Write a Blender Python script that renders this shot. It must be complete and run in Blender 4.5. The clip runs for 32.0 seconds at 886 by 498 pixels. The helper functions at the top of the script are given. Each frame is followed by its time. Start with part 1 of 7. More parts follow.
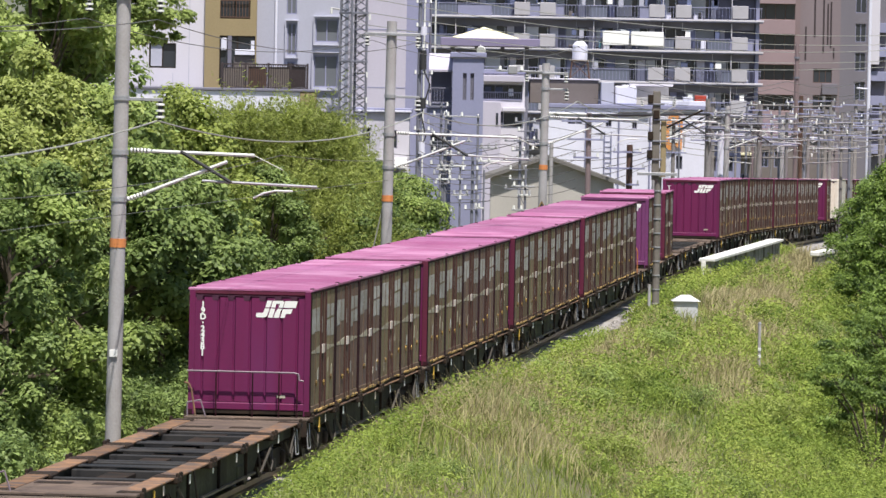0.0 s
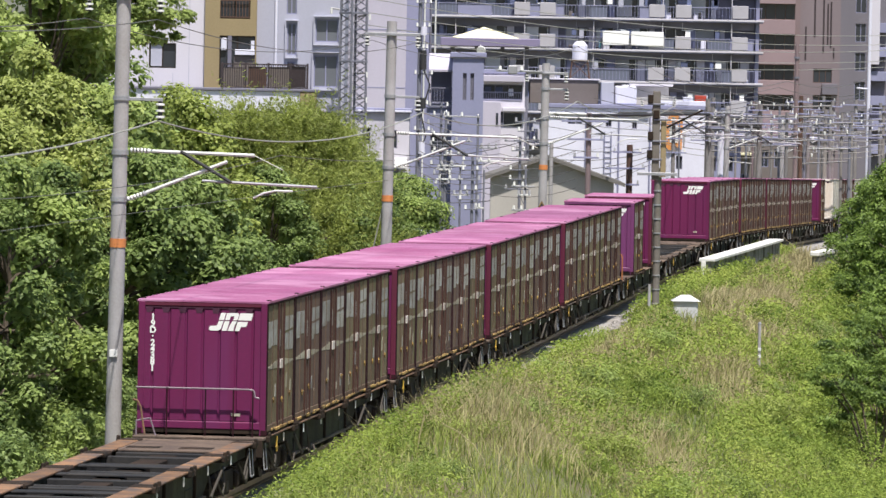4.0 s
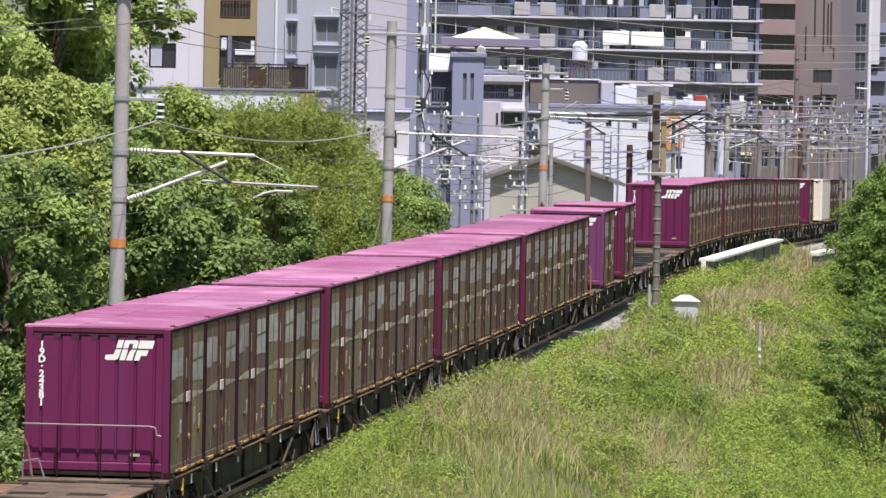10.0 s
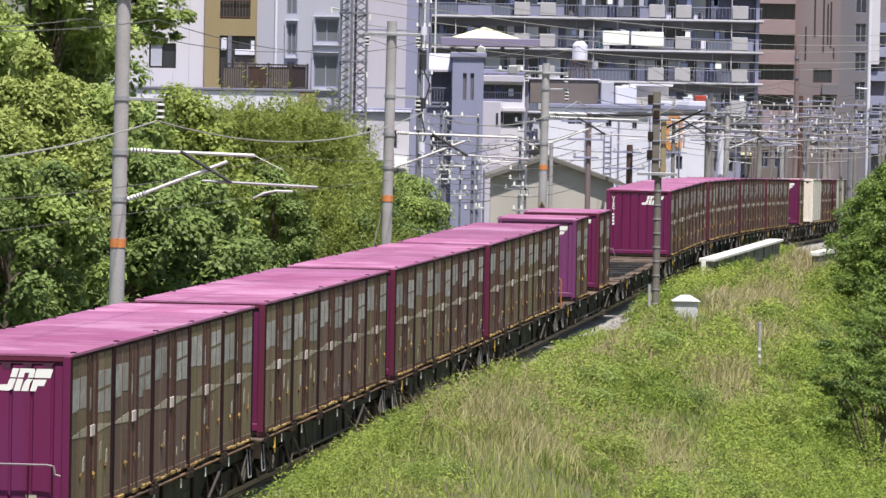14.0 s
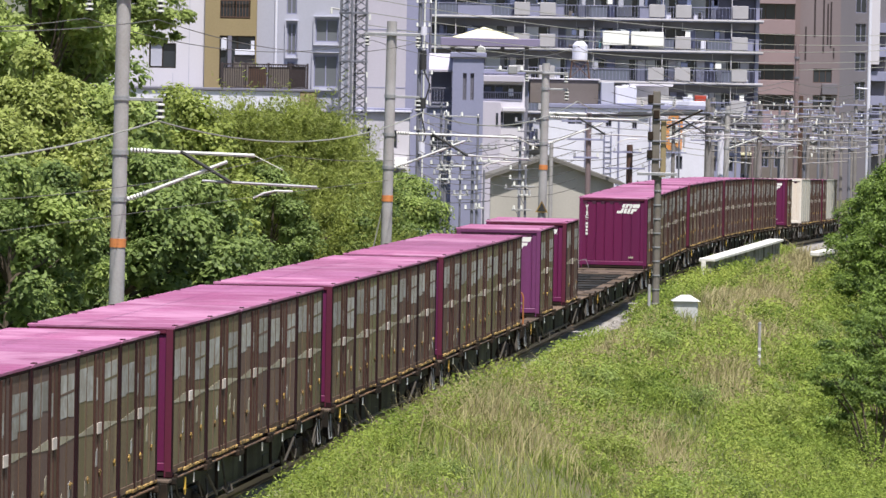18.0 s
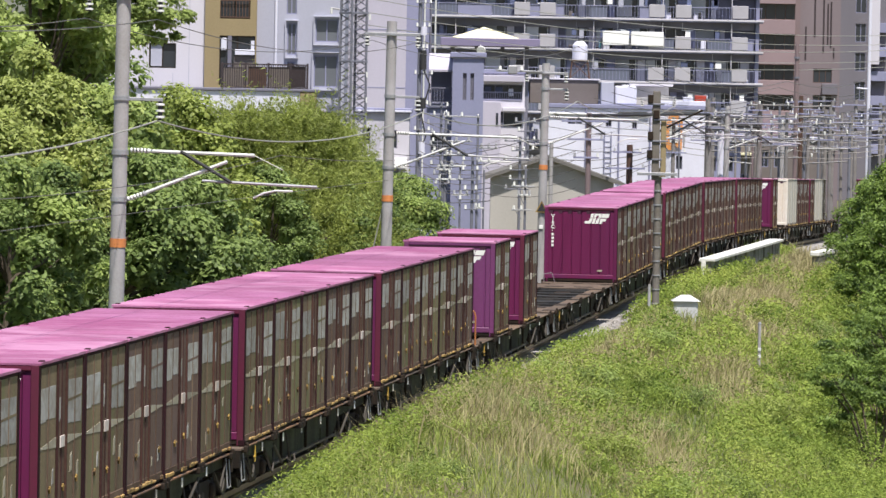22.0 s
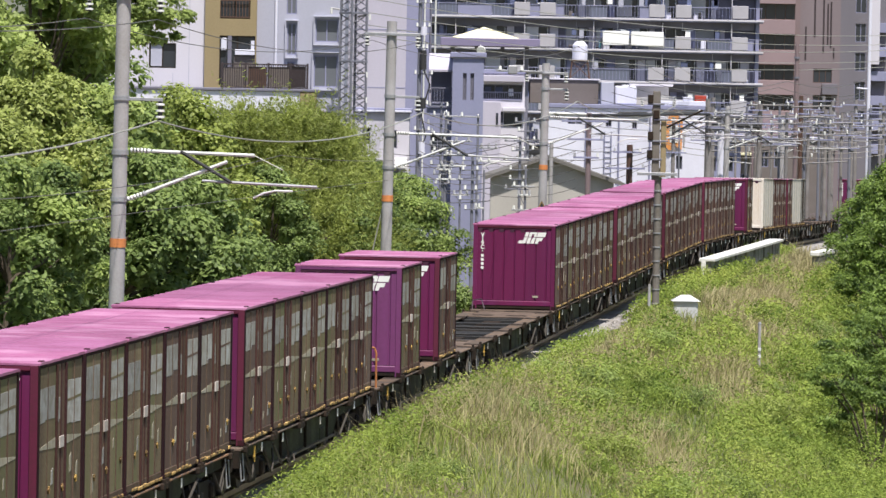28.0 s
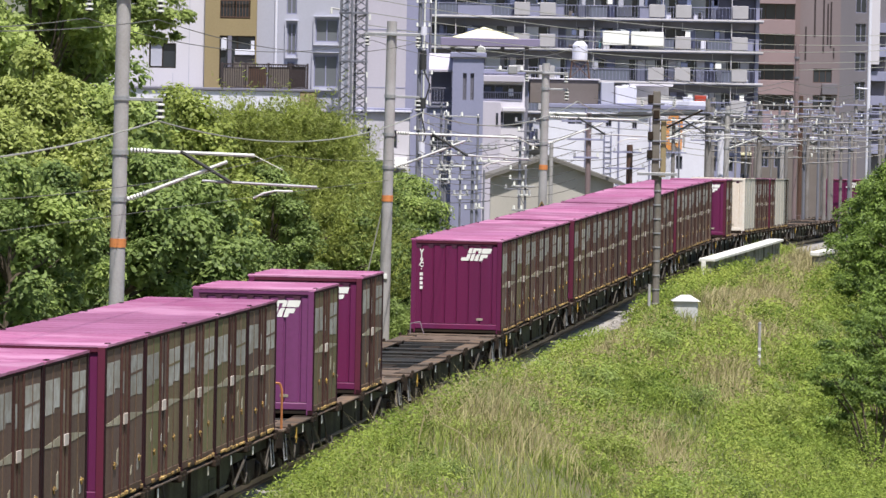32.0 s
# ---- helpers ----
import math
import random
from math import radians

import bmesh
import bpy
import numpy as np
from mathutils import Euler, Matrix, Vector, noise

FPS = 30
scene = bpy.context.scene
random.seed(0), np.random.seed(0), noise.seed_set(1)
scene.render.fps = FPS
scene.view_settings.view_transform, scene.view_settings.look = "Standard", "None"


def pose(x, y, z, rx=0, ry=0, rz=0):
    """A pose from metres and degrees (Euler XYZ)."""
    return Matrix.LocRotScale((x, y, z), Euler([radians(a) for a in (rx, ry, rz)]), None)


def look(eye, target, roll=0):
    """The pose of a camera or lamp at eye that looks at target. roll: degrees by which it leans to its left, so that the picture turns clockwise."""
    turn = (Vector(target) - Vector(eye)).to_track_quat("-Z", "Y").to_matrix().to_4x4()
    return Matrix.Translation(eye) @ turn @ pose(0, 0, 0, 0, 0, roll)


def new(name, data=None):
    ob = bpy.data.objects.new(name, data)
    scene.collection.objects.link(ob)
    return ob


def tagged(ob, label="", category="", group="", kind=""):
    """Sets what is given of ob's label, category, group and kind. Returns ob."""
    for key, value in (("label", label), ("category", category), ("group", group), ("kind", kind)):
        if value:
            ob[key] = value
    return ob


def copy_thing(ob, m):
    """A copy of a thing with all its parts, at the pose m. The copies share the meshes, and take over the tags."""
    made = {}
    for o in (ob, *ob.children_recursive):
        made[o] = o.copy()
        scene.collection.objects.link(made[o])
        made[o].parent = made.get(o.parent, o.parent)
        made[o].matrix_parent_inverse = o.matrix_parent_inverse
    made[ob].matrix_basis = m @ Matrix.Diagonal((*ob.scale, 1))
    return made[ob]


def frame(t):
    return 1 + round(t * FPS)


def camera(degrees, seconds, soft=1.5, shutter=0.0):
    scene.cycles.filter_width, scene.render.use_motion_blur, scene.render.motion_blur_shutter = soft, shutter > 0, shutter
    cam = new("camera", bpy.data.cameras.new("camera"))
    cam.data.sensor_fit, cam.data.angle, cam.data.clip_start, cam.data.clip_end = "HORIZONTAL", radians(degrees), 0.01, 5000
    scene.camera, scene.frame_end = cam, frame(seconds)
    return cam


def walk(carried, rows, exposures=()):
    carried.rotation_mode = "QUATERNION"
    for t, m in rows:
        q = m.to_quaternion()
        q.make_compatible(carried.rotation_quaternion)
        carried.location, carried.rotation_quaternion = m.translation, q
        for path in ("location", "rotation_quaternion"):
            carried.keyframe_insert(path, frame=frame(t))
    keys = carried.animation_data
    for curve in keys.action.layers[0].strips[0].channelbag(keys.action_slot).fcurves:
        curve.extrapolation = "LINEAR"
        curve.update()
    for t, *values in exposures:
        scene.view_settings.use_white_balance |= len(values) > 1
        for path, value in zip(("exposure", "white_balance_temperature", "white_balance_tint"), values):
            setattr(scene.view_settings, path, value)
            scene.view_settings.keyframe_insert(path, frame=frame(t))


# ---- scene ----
# camera on a footbridge over the line, long lens, standing still
CAM_H = 7.477
cam = camera(9.334, 32.0, soft=1.48)
VIEW = Matrix.Translation((0, 0, CAM_H)) @ pose(0, 0, 0, 90 - 1.7016, 0, 0) @ pose(0, 0, 0, 0, 0, 1.084)
walk(cam, [(0.0, VIEW), (32.0, VIEW)])

# ---------------------------------------------------------------- light
SUN_EL, SUN_AZ = 66.0, 165.0      # azimuth from +y towards +x, where the sun stands
world = bpy.data.worlds.new("sky")
scene.world = world
world.use_nodes = True
wn, wl = world.node_tree.nodes, world.node_tree.links
sky = wn.new("ShaderNodeTexSky")
sky.sky_type, sky.sun_disc = "NISHITA", False
sky.sun_elevation, sky.sun_rotation = radians(SUN_EL), radians(SUN_AZ)
sky.air_density, sky.dust_density = 1.0, 1.5
wl.new(sky.outputs[0], wn["Background"].inputs[0])
wn["Background"].inputs[1].default_value = 0.086
sun_lamp = bpy.data.lights.new("sun", "SUN")
sun_lamp.energy, sun_lamp.angle, sun_lamp.color = 5.0, radians(0.6), (1.0, 0.95, 0.88)
sun_dir = Vector((math.sin(radians(SUN_AZ)) * math.cos(radians(SUN_EL)), math.cos(radians(SUN_AZ)) * math.cos(radians(SUN_EL)), math.sin(radians(SUN_EL))))
sun = new("sun", sun_lamp)
sun.matrix_world = look(sun_dir * 300, (0, 0, 0))
scene.view_settings.exposure = 0.47


# ---------------------------------------------------------------- materials
def surf(name, col, rough=0.6, metal=0.0, col2=None, big=1.2, fine=14.0, amount=0.35, bump=0.15, per_object=0.0, spec=0.5, streak=False, per_island=0.0, col3=None, spots=3.0):
    """A worn surface: two colours mixed by coarse and fine noise, a third in stains (painted sheen on container_paint),
    with fine relief.
    """
    m = bpy.data.materials.new(name)
    m.use_nodes = True
    n, l = m.node_tree.nodes, m.node_tree.links
    b = n["Principled BSDF"]
    b.inputs["Metallic"].default_value = metal
    b.inputs["Specular IOR Level"].default_value = spec
    co = n.new("ShaderNodeTexCoord")
    # each object starts at another place of the noise
    shift = n.new("ShaderNodeVectorMath")
    shift.operation = "MULTIPLY_ADD"
    l.new(n.new("ShaderNodeObjectInfo").outputs["Random"], shift.inputs[0])
    shift.inputs[1].default_value = (37, 53, 71)
    l.new(co.outputs["Object"], shift.inputs[2])
    src = shift.outputs[0]
    if streak:
        mp = n.new("ShaderNodeMapping")
        mp.inputs["Scale"].default_value = (1, 1, 0.12)
        l.new(src, mp.inputs[0])
        src = mp.outputs[0]
    n1, n2 = n.new("ShaderNodeTexNoise"), n.new("ShaderNodeTexNoise")
    n1.inputs["Scale"].default_value, n1.inputs["Detail"].default_value = big, 6
    n2.inputs["Scale"].default_value, n2.inputs["Detail"].default_value = fine, 4
    l.new(src, n1.inputs["Vector"])
    l.new(shift.outputs[0], n2.inputs["Vector"])
    add = n.new("ShaderNodeMath")
    add.operation = "MULTIPLY_ADD"
    l.new(n2.outputs[0], add.inputs[0])
    add.inputs[1].default_value = 0.5
    l.new(n1.outputs[0], add.inputs[2])
    ramp = n.new("ShaderNodeMapRange")
    ramp.inputs["From Min"].default_value, ramp.inputs["From Max"].default_value = 0.52, 0.98
    l.new(add.outputs[0], ramp.inputs["Value"])
    mul = n.new("ShaderNodeMath")
    mul.operation = "MULTIPLY"
    l.new(ramp.outputs[0], mul.inputs[0])
    mul.inputs[1].default_value = amount if col2 is None else min(1.0, amount * 2)
    mix = n.new("ShaderNodeMix")
    mix.data_type = "RGBA"
    mix.inputs["A"].default_value = (*col, 1)
    c2 = col2 if col2 else tuple(c * 0.45 for c in col)
    mix.inputs["B"].default_value = (*c2, 1)
    l.new(mul.outputs[0], mix.inputs["Factor"])
    out = mix.outputs["Result"]
    if col3:
        n3, st, mix3 = n.new("ShaderNodeTexNoise"), n.new("ShaderNodeMapRange"), n.new("ShaderNodeMix")
        n3.inputs["Scale"].default_value, n3.inputs["Detail"].default_value = spots, 5
        off = n.new("ShaderNodeVectorMath")
        off.inputs[1].default_value = (11.3, 4.7, 8.1)
        l.new(src, off.inputs[0])
        l.new(off.outputs[0], n3.inputs["Vector"])
        st.inputs["From Min"].default_value, st.inputs["From Max"].default_value = 0.48, 0.62
        l.new(n3.outputs[0], st.inputs["Value"])
        mix3.data_type = "RGBA"
        l.new(st.outputs[0], mix3.inputs["Factor"])
        l.new(out, mix3.inputs["A"])
        mix3.inputs["B"].default_value = (*col3, 1)
        out = mix3.outputs["Result"]
    if per_object or per_island:
        hs = n.new("ShaderNodeHueSaturation")
        mr = n.new("ShaderNodeMapRange")
        a = per_object or per_island
        mr.inputs["To Min"].default_value, mr.inputs["To Max"].default_value = 1 - a, 1 + a
        if per_object:
            l.new(n.new("ShaderNodeObjectInfo").outputs["Random"], mr.inputs["Value"])
        else:
            l.new(n.new("ShaderNodeNewGeometry").outputs["Random Per Island"], mr.inputs["Value"])
        l.new(mr.outputs[0], hs.inputs["Value"])
        l.new(out, hs.inputs["Color"])
        out = hs.outputs[0]
    l.new(out, b.inputs["Base Color"])
    rr = n.new("ShaderNodeMapRange")
    rr.inputs["To Min"].default_value, rr.inputs["To Max"].default_value = max(0.05, rough - 0.12), min(1.0, rough + 0.12)
    l.new(n2.outputs[0], rr.inputs["Value"])
    l.new(rr.outputs[0], b.inputs["Roughness"])
    if bump:
        bp = n.new("ShaderNodeBump")
        bp.inputs["Strength"].default_value, bp.inputs["Distance"].default_value = bump, 0.02
        l.new(n2.outputs[0], bp.inputs["Height"])
        l.new(bp.outputs[0], b.inputs["Normal"])
    return m


def leafy(name, dark, light, trans=0.35, rough=0.55, yellow=None, patchy=1.5, scale=0.55, each=0.45):
    """Leaves or blades: colour varies from piece to piece, and light passes through."""
    m = bpy.data.materials.new(name)
    m.use_nodes = True
    n, l = m.node_tree.nodes, m.node_tree.links
    b = n["Principled BSDF"]
    b.inputs["Roughness"].default_value = rough
    b.inputs["Specular IOR Level"].default_value = 0.35
    geo, co, nz = n.new("ShaderNodeNewGeometry"), n.new("ShaderNodeTexCoord"), n.new("ShaderNodeTexNoise")
    nz.inputs["Scale"].default_value, nz.inputs["Detail"].default_value = scale, 3
    l.new(co.outputs["Object"], nz.inputs["Vector"])
    am = n.new("ShaderNodeMath")
    am.operation = "MULTIPLY_ADD"
    l.new(geo.outputs["Random Per Island"], am.inputs[0])
    am.inputs[1].default_value = each
    pm = n.new("ShaderNodeMath")
    pm.operation = "MULTIPLY_ADD"
    l.new(nz.outputs[0], pm.inputs[0])
    pm.inputs[1].default_value, pm.inputs[2].default_value = patchy, 0.725 - each / 2 - 0.5 * patchy
    l.new(pm.outputs[0], am.inputs[2])
    ra = n.new("ShaderNodeValToRGB")
    e = ra.color_ramp.elements
    e[0].position, e[0].color = 0.42, (*dark, 1)
    e[1].position, e[1].color = 0.95, (*light, 1)
    if yellow:
        k = e.new(1.0)
        k.color = (*yellow, 1)
        e[1].position = 0.8
    l.new(am.outputs[0], ra.inputs[0])
    l.new(ra.outputs[0], b.inputs["Base Color"])
    tr = n.new("ShaderNodeBsdfTranslucent")
    l.new(ra.outputs[0], tr.inputs[0])
    ms = n.new("ShaderNodeMixShader")
    ms.inputs[0].default_value = trans
    l.new(b.outputs[0], ms.inputs[1])
    l.new(tr.outputs[0], ms.inputs[2])
    l.new(ms.outputs[0], n["Material Output"].inputs[0])
    return m


def glass_dark(name, col=(0.035, 0.04, 0.05), rough=0.12):
    m = bpy.data.materials.new(name)
    m.use_nodes = True
    b = m.node_tree.nodes["Principled BSDF"]
    b.inputs["Base Color"].default_value = (*col, 1)
    b.inputs["Roughness"].default_value = rough
    b.inputs["Specular IOR Level"].default_value = 0.6
    return m


# the bluish third colour paints a slight sheen onto the end walls
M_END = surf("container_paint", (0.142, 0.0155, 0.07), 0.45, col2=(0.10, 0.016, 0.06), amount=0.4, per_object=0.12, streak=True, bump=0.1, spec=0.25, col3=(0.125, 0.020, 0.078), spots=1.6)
M_SLOT = surf("vent_shadow_paint", (0.06, 0.012, 0.036), 0.6, amount=0.3)
M_VIO = surf("container_violet", (0.168, 0.04, 0.142), 0.5, col2=(0.115, 0.027, 0.085), amount=0.4, streak=True, bump=0.1)
# roofs: the wall paint faded, with sky reflection also put into the lighter pink
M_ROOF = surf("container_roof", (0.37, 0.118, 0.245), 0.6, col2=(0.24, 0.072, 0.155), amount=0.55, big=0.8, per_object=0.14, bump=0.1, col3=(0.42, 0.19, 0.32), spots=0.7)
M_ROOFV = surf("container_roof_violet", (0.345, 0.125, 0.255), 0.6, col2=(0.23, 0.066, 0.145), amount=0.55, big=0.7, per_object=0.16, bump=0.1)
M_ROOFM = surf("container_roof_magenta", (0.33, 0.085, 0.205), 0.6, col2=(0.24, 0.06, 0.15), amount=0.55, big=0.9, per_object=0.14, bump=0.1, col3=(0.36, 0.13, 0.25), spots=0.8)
M_POST = surf("container_post", (0.014, 0.007, 0.009), 0.75, col2=(0.042, 0.012, 0.017), amount=0.5, per_object=0.2, streak=True, spec=0.1)
M_RIB = surf("maroon_rib", (0.038, 0.016, 0.018), 0.7, col2=(0.085, 0.045, 0.036), amount=0.5, fine=18, per_object=0.25, streak=True, spec=0.12)
# a darker maroon for end headers and right-hand end posts
M_GAP = surf("dark_maroon", (0.118, 0.017, 0.045), 0.6, col2=(0.085, 0.02, 0.035), amount=0.5, per_object=0.12, streak=True, spec=0.2)
M_DOOR = surf("door_khaki", (0.232, 0.188, 0.112), 0.75, col2=(0.125, 0.09, 0.066), amount=0.5, big=1.6, fine=22, per_object=0.2, streak=True, bump=0.3, spec=0.12, col3=(0.15, 0.145, 0.075), spots=1.3)
M_DOOR2 = surf("door_mauve", (0.182, 0.135, 0.104), 0.75, col2=(0.118, 0.072, 0.062), amount=0.5, big=2.2, fine=22, per_object=0.2, streak=True, bump=0.3, spec=0.12, col3=(0.135, 0.094, 0.084), spots=1.1)
M_MID = surf("door_rusty_brown", (0.165, 0.122, 0.084), 0.75, col2=(0.10, 0.06, 0.048), amount=0.5, big=2.2, fine=22, per_object=0.25, streak=True, bump=0.3, spec=0.12, col3=(0.115, 0.072, 0.054), spots=4.0)
# faded notices, their grey lifted towards white-blue as painted sky reflection
M_PATCH = surf("faded_panel", (0.43, 0.435, 0.44), 0.65, col2=(0.22, 0.20, 0.17), amount=0.45, big=2.4, fine=9, per_object=0.25, col3=(0.27, 0.25, 0.225), spots=5.0)
M_STRIPE = surf("pale_stripe", (0.40, 0.375, 0.30), 0.7, col2=(0.22, 0.18, 0.12), amount=0.4, big=3.0, per_object=0.2)
M_NOTE = surf("grubby_label", (0.62, 0.56, 0.54), 0.6, col2=(0.4, 0.32, 0.27), amount=0.4, fine=12, per_object=0.15)
M_TAN = surf("rusty_tan_edge", (0.56, 0.39, 0.15), 0.75, col2=(0.16, 0.09, 0.04), amount=0.6, big=5.0, fine=25, per_object=0.4, spec=0.12, col3=(0.07, 0.045, 0.03), spots=5.0)
M_WHITE = surf("white_paint", (0.8, 0.8, 0.78), 0.5, amount=0.1)
M_CREAM = surf("cream_container", (0.8, 0.78, 0.74), 0.55, col2=(0.45, 0.25, 0.1), amount=0.25, streak=True)
M_GREYC = surf("grey_container", (0.38, 0.37, 0.34), 0.6, amount=0.3, streak=True)
M_YEL = surf("yellow_paint", (0.68, 0.45, 0.06), 0.5, col2=(0.25, 0.15, 0.05), amount=0.4, fine=25)
M_RUSTO = surf("faded_orange", (0.4, 0.15, 0.05), 0.7, amount=0.4)
M_CLIP = surf("rusty_yellow", (0.44, 0.29, 0.07), 0.7, col2=(0.13, 0.07, 0.035), amount=0.6, big=5.0, fine=30, per_object=0.5)
M_ORANGE = surf("orange_paint", (0.62, 0.23, 0.075), 0.5, amount=0.3)
M_GRIMY = surf("grimy_deck_plate", (0.125, 0.096, 0.08), 0.85, col2=(0.075, 0.062, 0.054), amount=0.5, big=2.0, fine=20, spec=0.12, per_object=0.25, col3=(0.17, 0.115, 0.08), spots=2.5)
M_DECK = surf("deck_rust", (0.17, 0.125, 0.10), 0.85, col2=(0.105, 0.08, 0.065), amount=0.5, big=1.5, fine=20, spec=0.12, col3=(0.10, 0.075, 0.065), spots=2.0)
M_DARK = surf("underframe_grime", (0.016, 0.014, 0.012), 0.8, col2=(0.045, 0.03, 0.022), amount=0.5, spec=0.12)
M_BEAM = surf("deck_beam", (0.022, 0.023, 0.026), 0.7, col2=(0.045, 0.042, 0.04), amount=0.5, spec=0.12)
M_BLUEG = surf("underframe_green", (0.075, 0.08, 0.05), 0.75, col2=(0.035, 0.03, 0.02), amount=0.5, streak=True, spec=0.12, col3=(0.03, 0.026, 0.02), spots=1.2)
M_SILL = surf("rusty_deck_plate", (0.27, 0.155, 0.088), 0.85, col2=(0.13, 0.082, 0.06), amount=0.5, big=2.0, fine=20, spec=0.12, per_object=0.2, col3=(0.11, 0.085, 0.075), spots=2.5)
M_FLANGE = surf("scuffed_flange", (0.19, 0.165, 0.13), 0.7, col2=(0.09, 0.07, 0.05), amount=0.5, fine=20, spec=0.12)
M_STEEL = surf("worn_steel", (0.085, 0.075, 0.065), 0.6, metal=0.2, amount=0.4, spec=0.12)
M_RAIL = surf("rail_steel", (0.28, 0.2, 0.15), 0.45, metal=0.7, amount=0.4)
M_GALV = surf("galvanised", (0.42, 0.42, 0.44), 0.5, metal=0.5, amount=0.3)
M_HANDR = surf("dull_handrail", (0.22, 0.17, 0.2), 0.5, amount=0.3)
M_BOXG = surf("box_grey_paint", (0.60, 0.605, 0.63), 0.5, amount=0.25, streak=True)
M_LGREY = surf("light_grey_paint", (0.68, 0.68, 0.67), 0.5, amount=0.2)
M_CONC = surf("concrete_pole", (0.40, 0.385, 0.40), 0.8, col2=(0.30, 0.285, 0.28), amount=0.5, big=1.5, fine=25)
M_MASTD = surf("dark_mast", (0.185, 0.17, 0.155), 0.8, col2=(0.13, 0.11, 0.09), amount=0.5, big=1.5, fine=25)
M_SIGN = surf("sign_orange", (0.82, 0.34, 0.10), 0.6, amount=0.3)
M_CONCW = surf("white_concrete", (0.72, 0.71, 0.68), 0.8, amount=0.3, fine=20)
# dark streaks: stains, and railing shadows put into the concrete's colour
M_CONCG = surf("grey_concrete", (0.36, 0.36, 0.35), 0.85, col2=(0.13, 0.125, 0.105), amount=0.5, big=2.5, streak=True)
M_BALL = surf("ballast_stone", (0.34, 0.325, 0.32), 0.9, col2=(0.19, 0.17, 0.15), amount=0.5, fine=9, bump=0.8, per_island=0.4)
M_SOIL = surf("grassy_soil", (0.085, 0.105, 0.04), 0.95, col2=(0.13, 0.105, 0.055), amount=0.5, big=0.5, fine=4, bump=0.6)
M_BLACK = surf("black_rubber", (0.03, 0.03, 0.032), 0.7, amount=0.3)
M_PORC = surf("porcelain", (0.78, 0.78, 0.76), 0.25, amount=0.1)
M_WIRE = surf("wire", (0.16, 0.15, 0.145), 0.5, metal=0.3, amount=0.2)
M_WIREL = surf("messenger_wire", (0.45, 0.44, 0.40), 0.5, metal=0.3, amount=0.2)
M_GLASS = glass_dark("window_glass")
M_BARK = surf("bark", (0.11, 0.085, 0.06), 0.9, amount=0.5, fine=20, bump=0.6)
M_LEAF = leafy("leaves_fresh", (0.095, 0.145, 0.037), (0.34, 0.43, 0.125), 0.4)
M_LEAFA = leafy("leaves_light", (0.19, 0.235, 0.058), (0.47, 0.535, 0.17), 0.43)
M_LEAFD = leafy("leaves_dark", (0.07, 0.115, 0.032), (0.28, 0.37, 0.115), 0.36)
M_LEAFC = leafy("leaves_olive", (0.15, 0.185, 0.038), (0.37, 0.425, 0.11), 0.47)
M_LEAFY = leafy("leaves_yellow_green", (0.15, 0.195, 0.04), (0.42, 0.49, 0.13), 0.45)
M_LEAFR = leafy("leaves_deep_green", (0.06, 0.105, 0.022), (0.24, 0.34, 0.075), 0.4)
M_LEAFS = leafy("leaves_soft_green", (0.06, 0.105, 0.024), (0.25, 0.35, 0.078), 0.4)
M_GRASS = leafy("grass_blades", (0.11, 0.16, 0.032), (0.33, 0.395, 0.086), 0.34, 0.6, (0.40, 0.40, 0.16), 2.1, 0.4)
M_STRAW = leafy("dry_grass", (0.27, 0.23, 0.115), (0.53, 0.465, 0.265), 0.25, 0.7)
M_WEED = leafy("broad_weeds", (0.09, 0.145, 0.024), (0.285, 0.37, 0.071), 0.41, 0.8, (0.35, 0.41, 0.095), 2.1, 0.45, 0.22)
M_LEAFT = leafy("leaves_mid_green", (0.15, 0.205, 0.052), (0.43, 0.52, 0.17), 0.45)


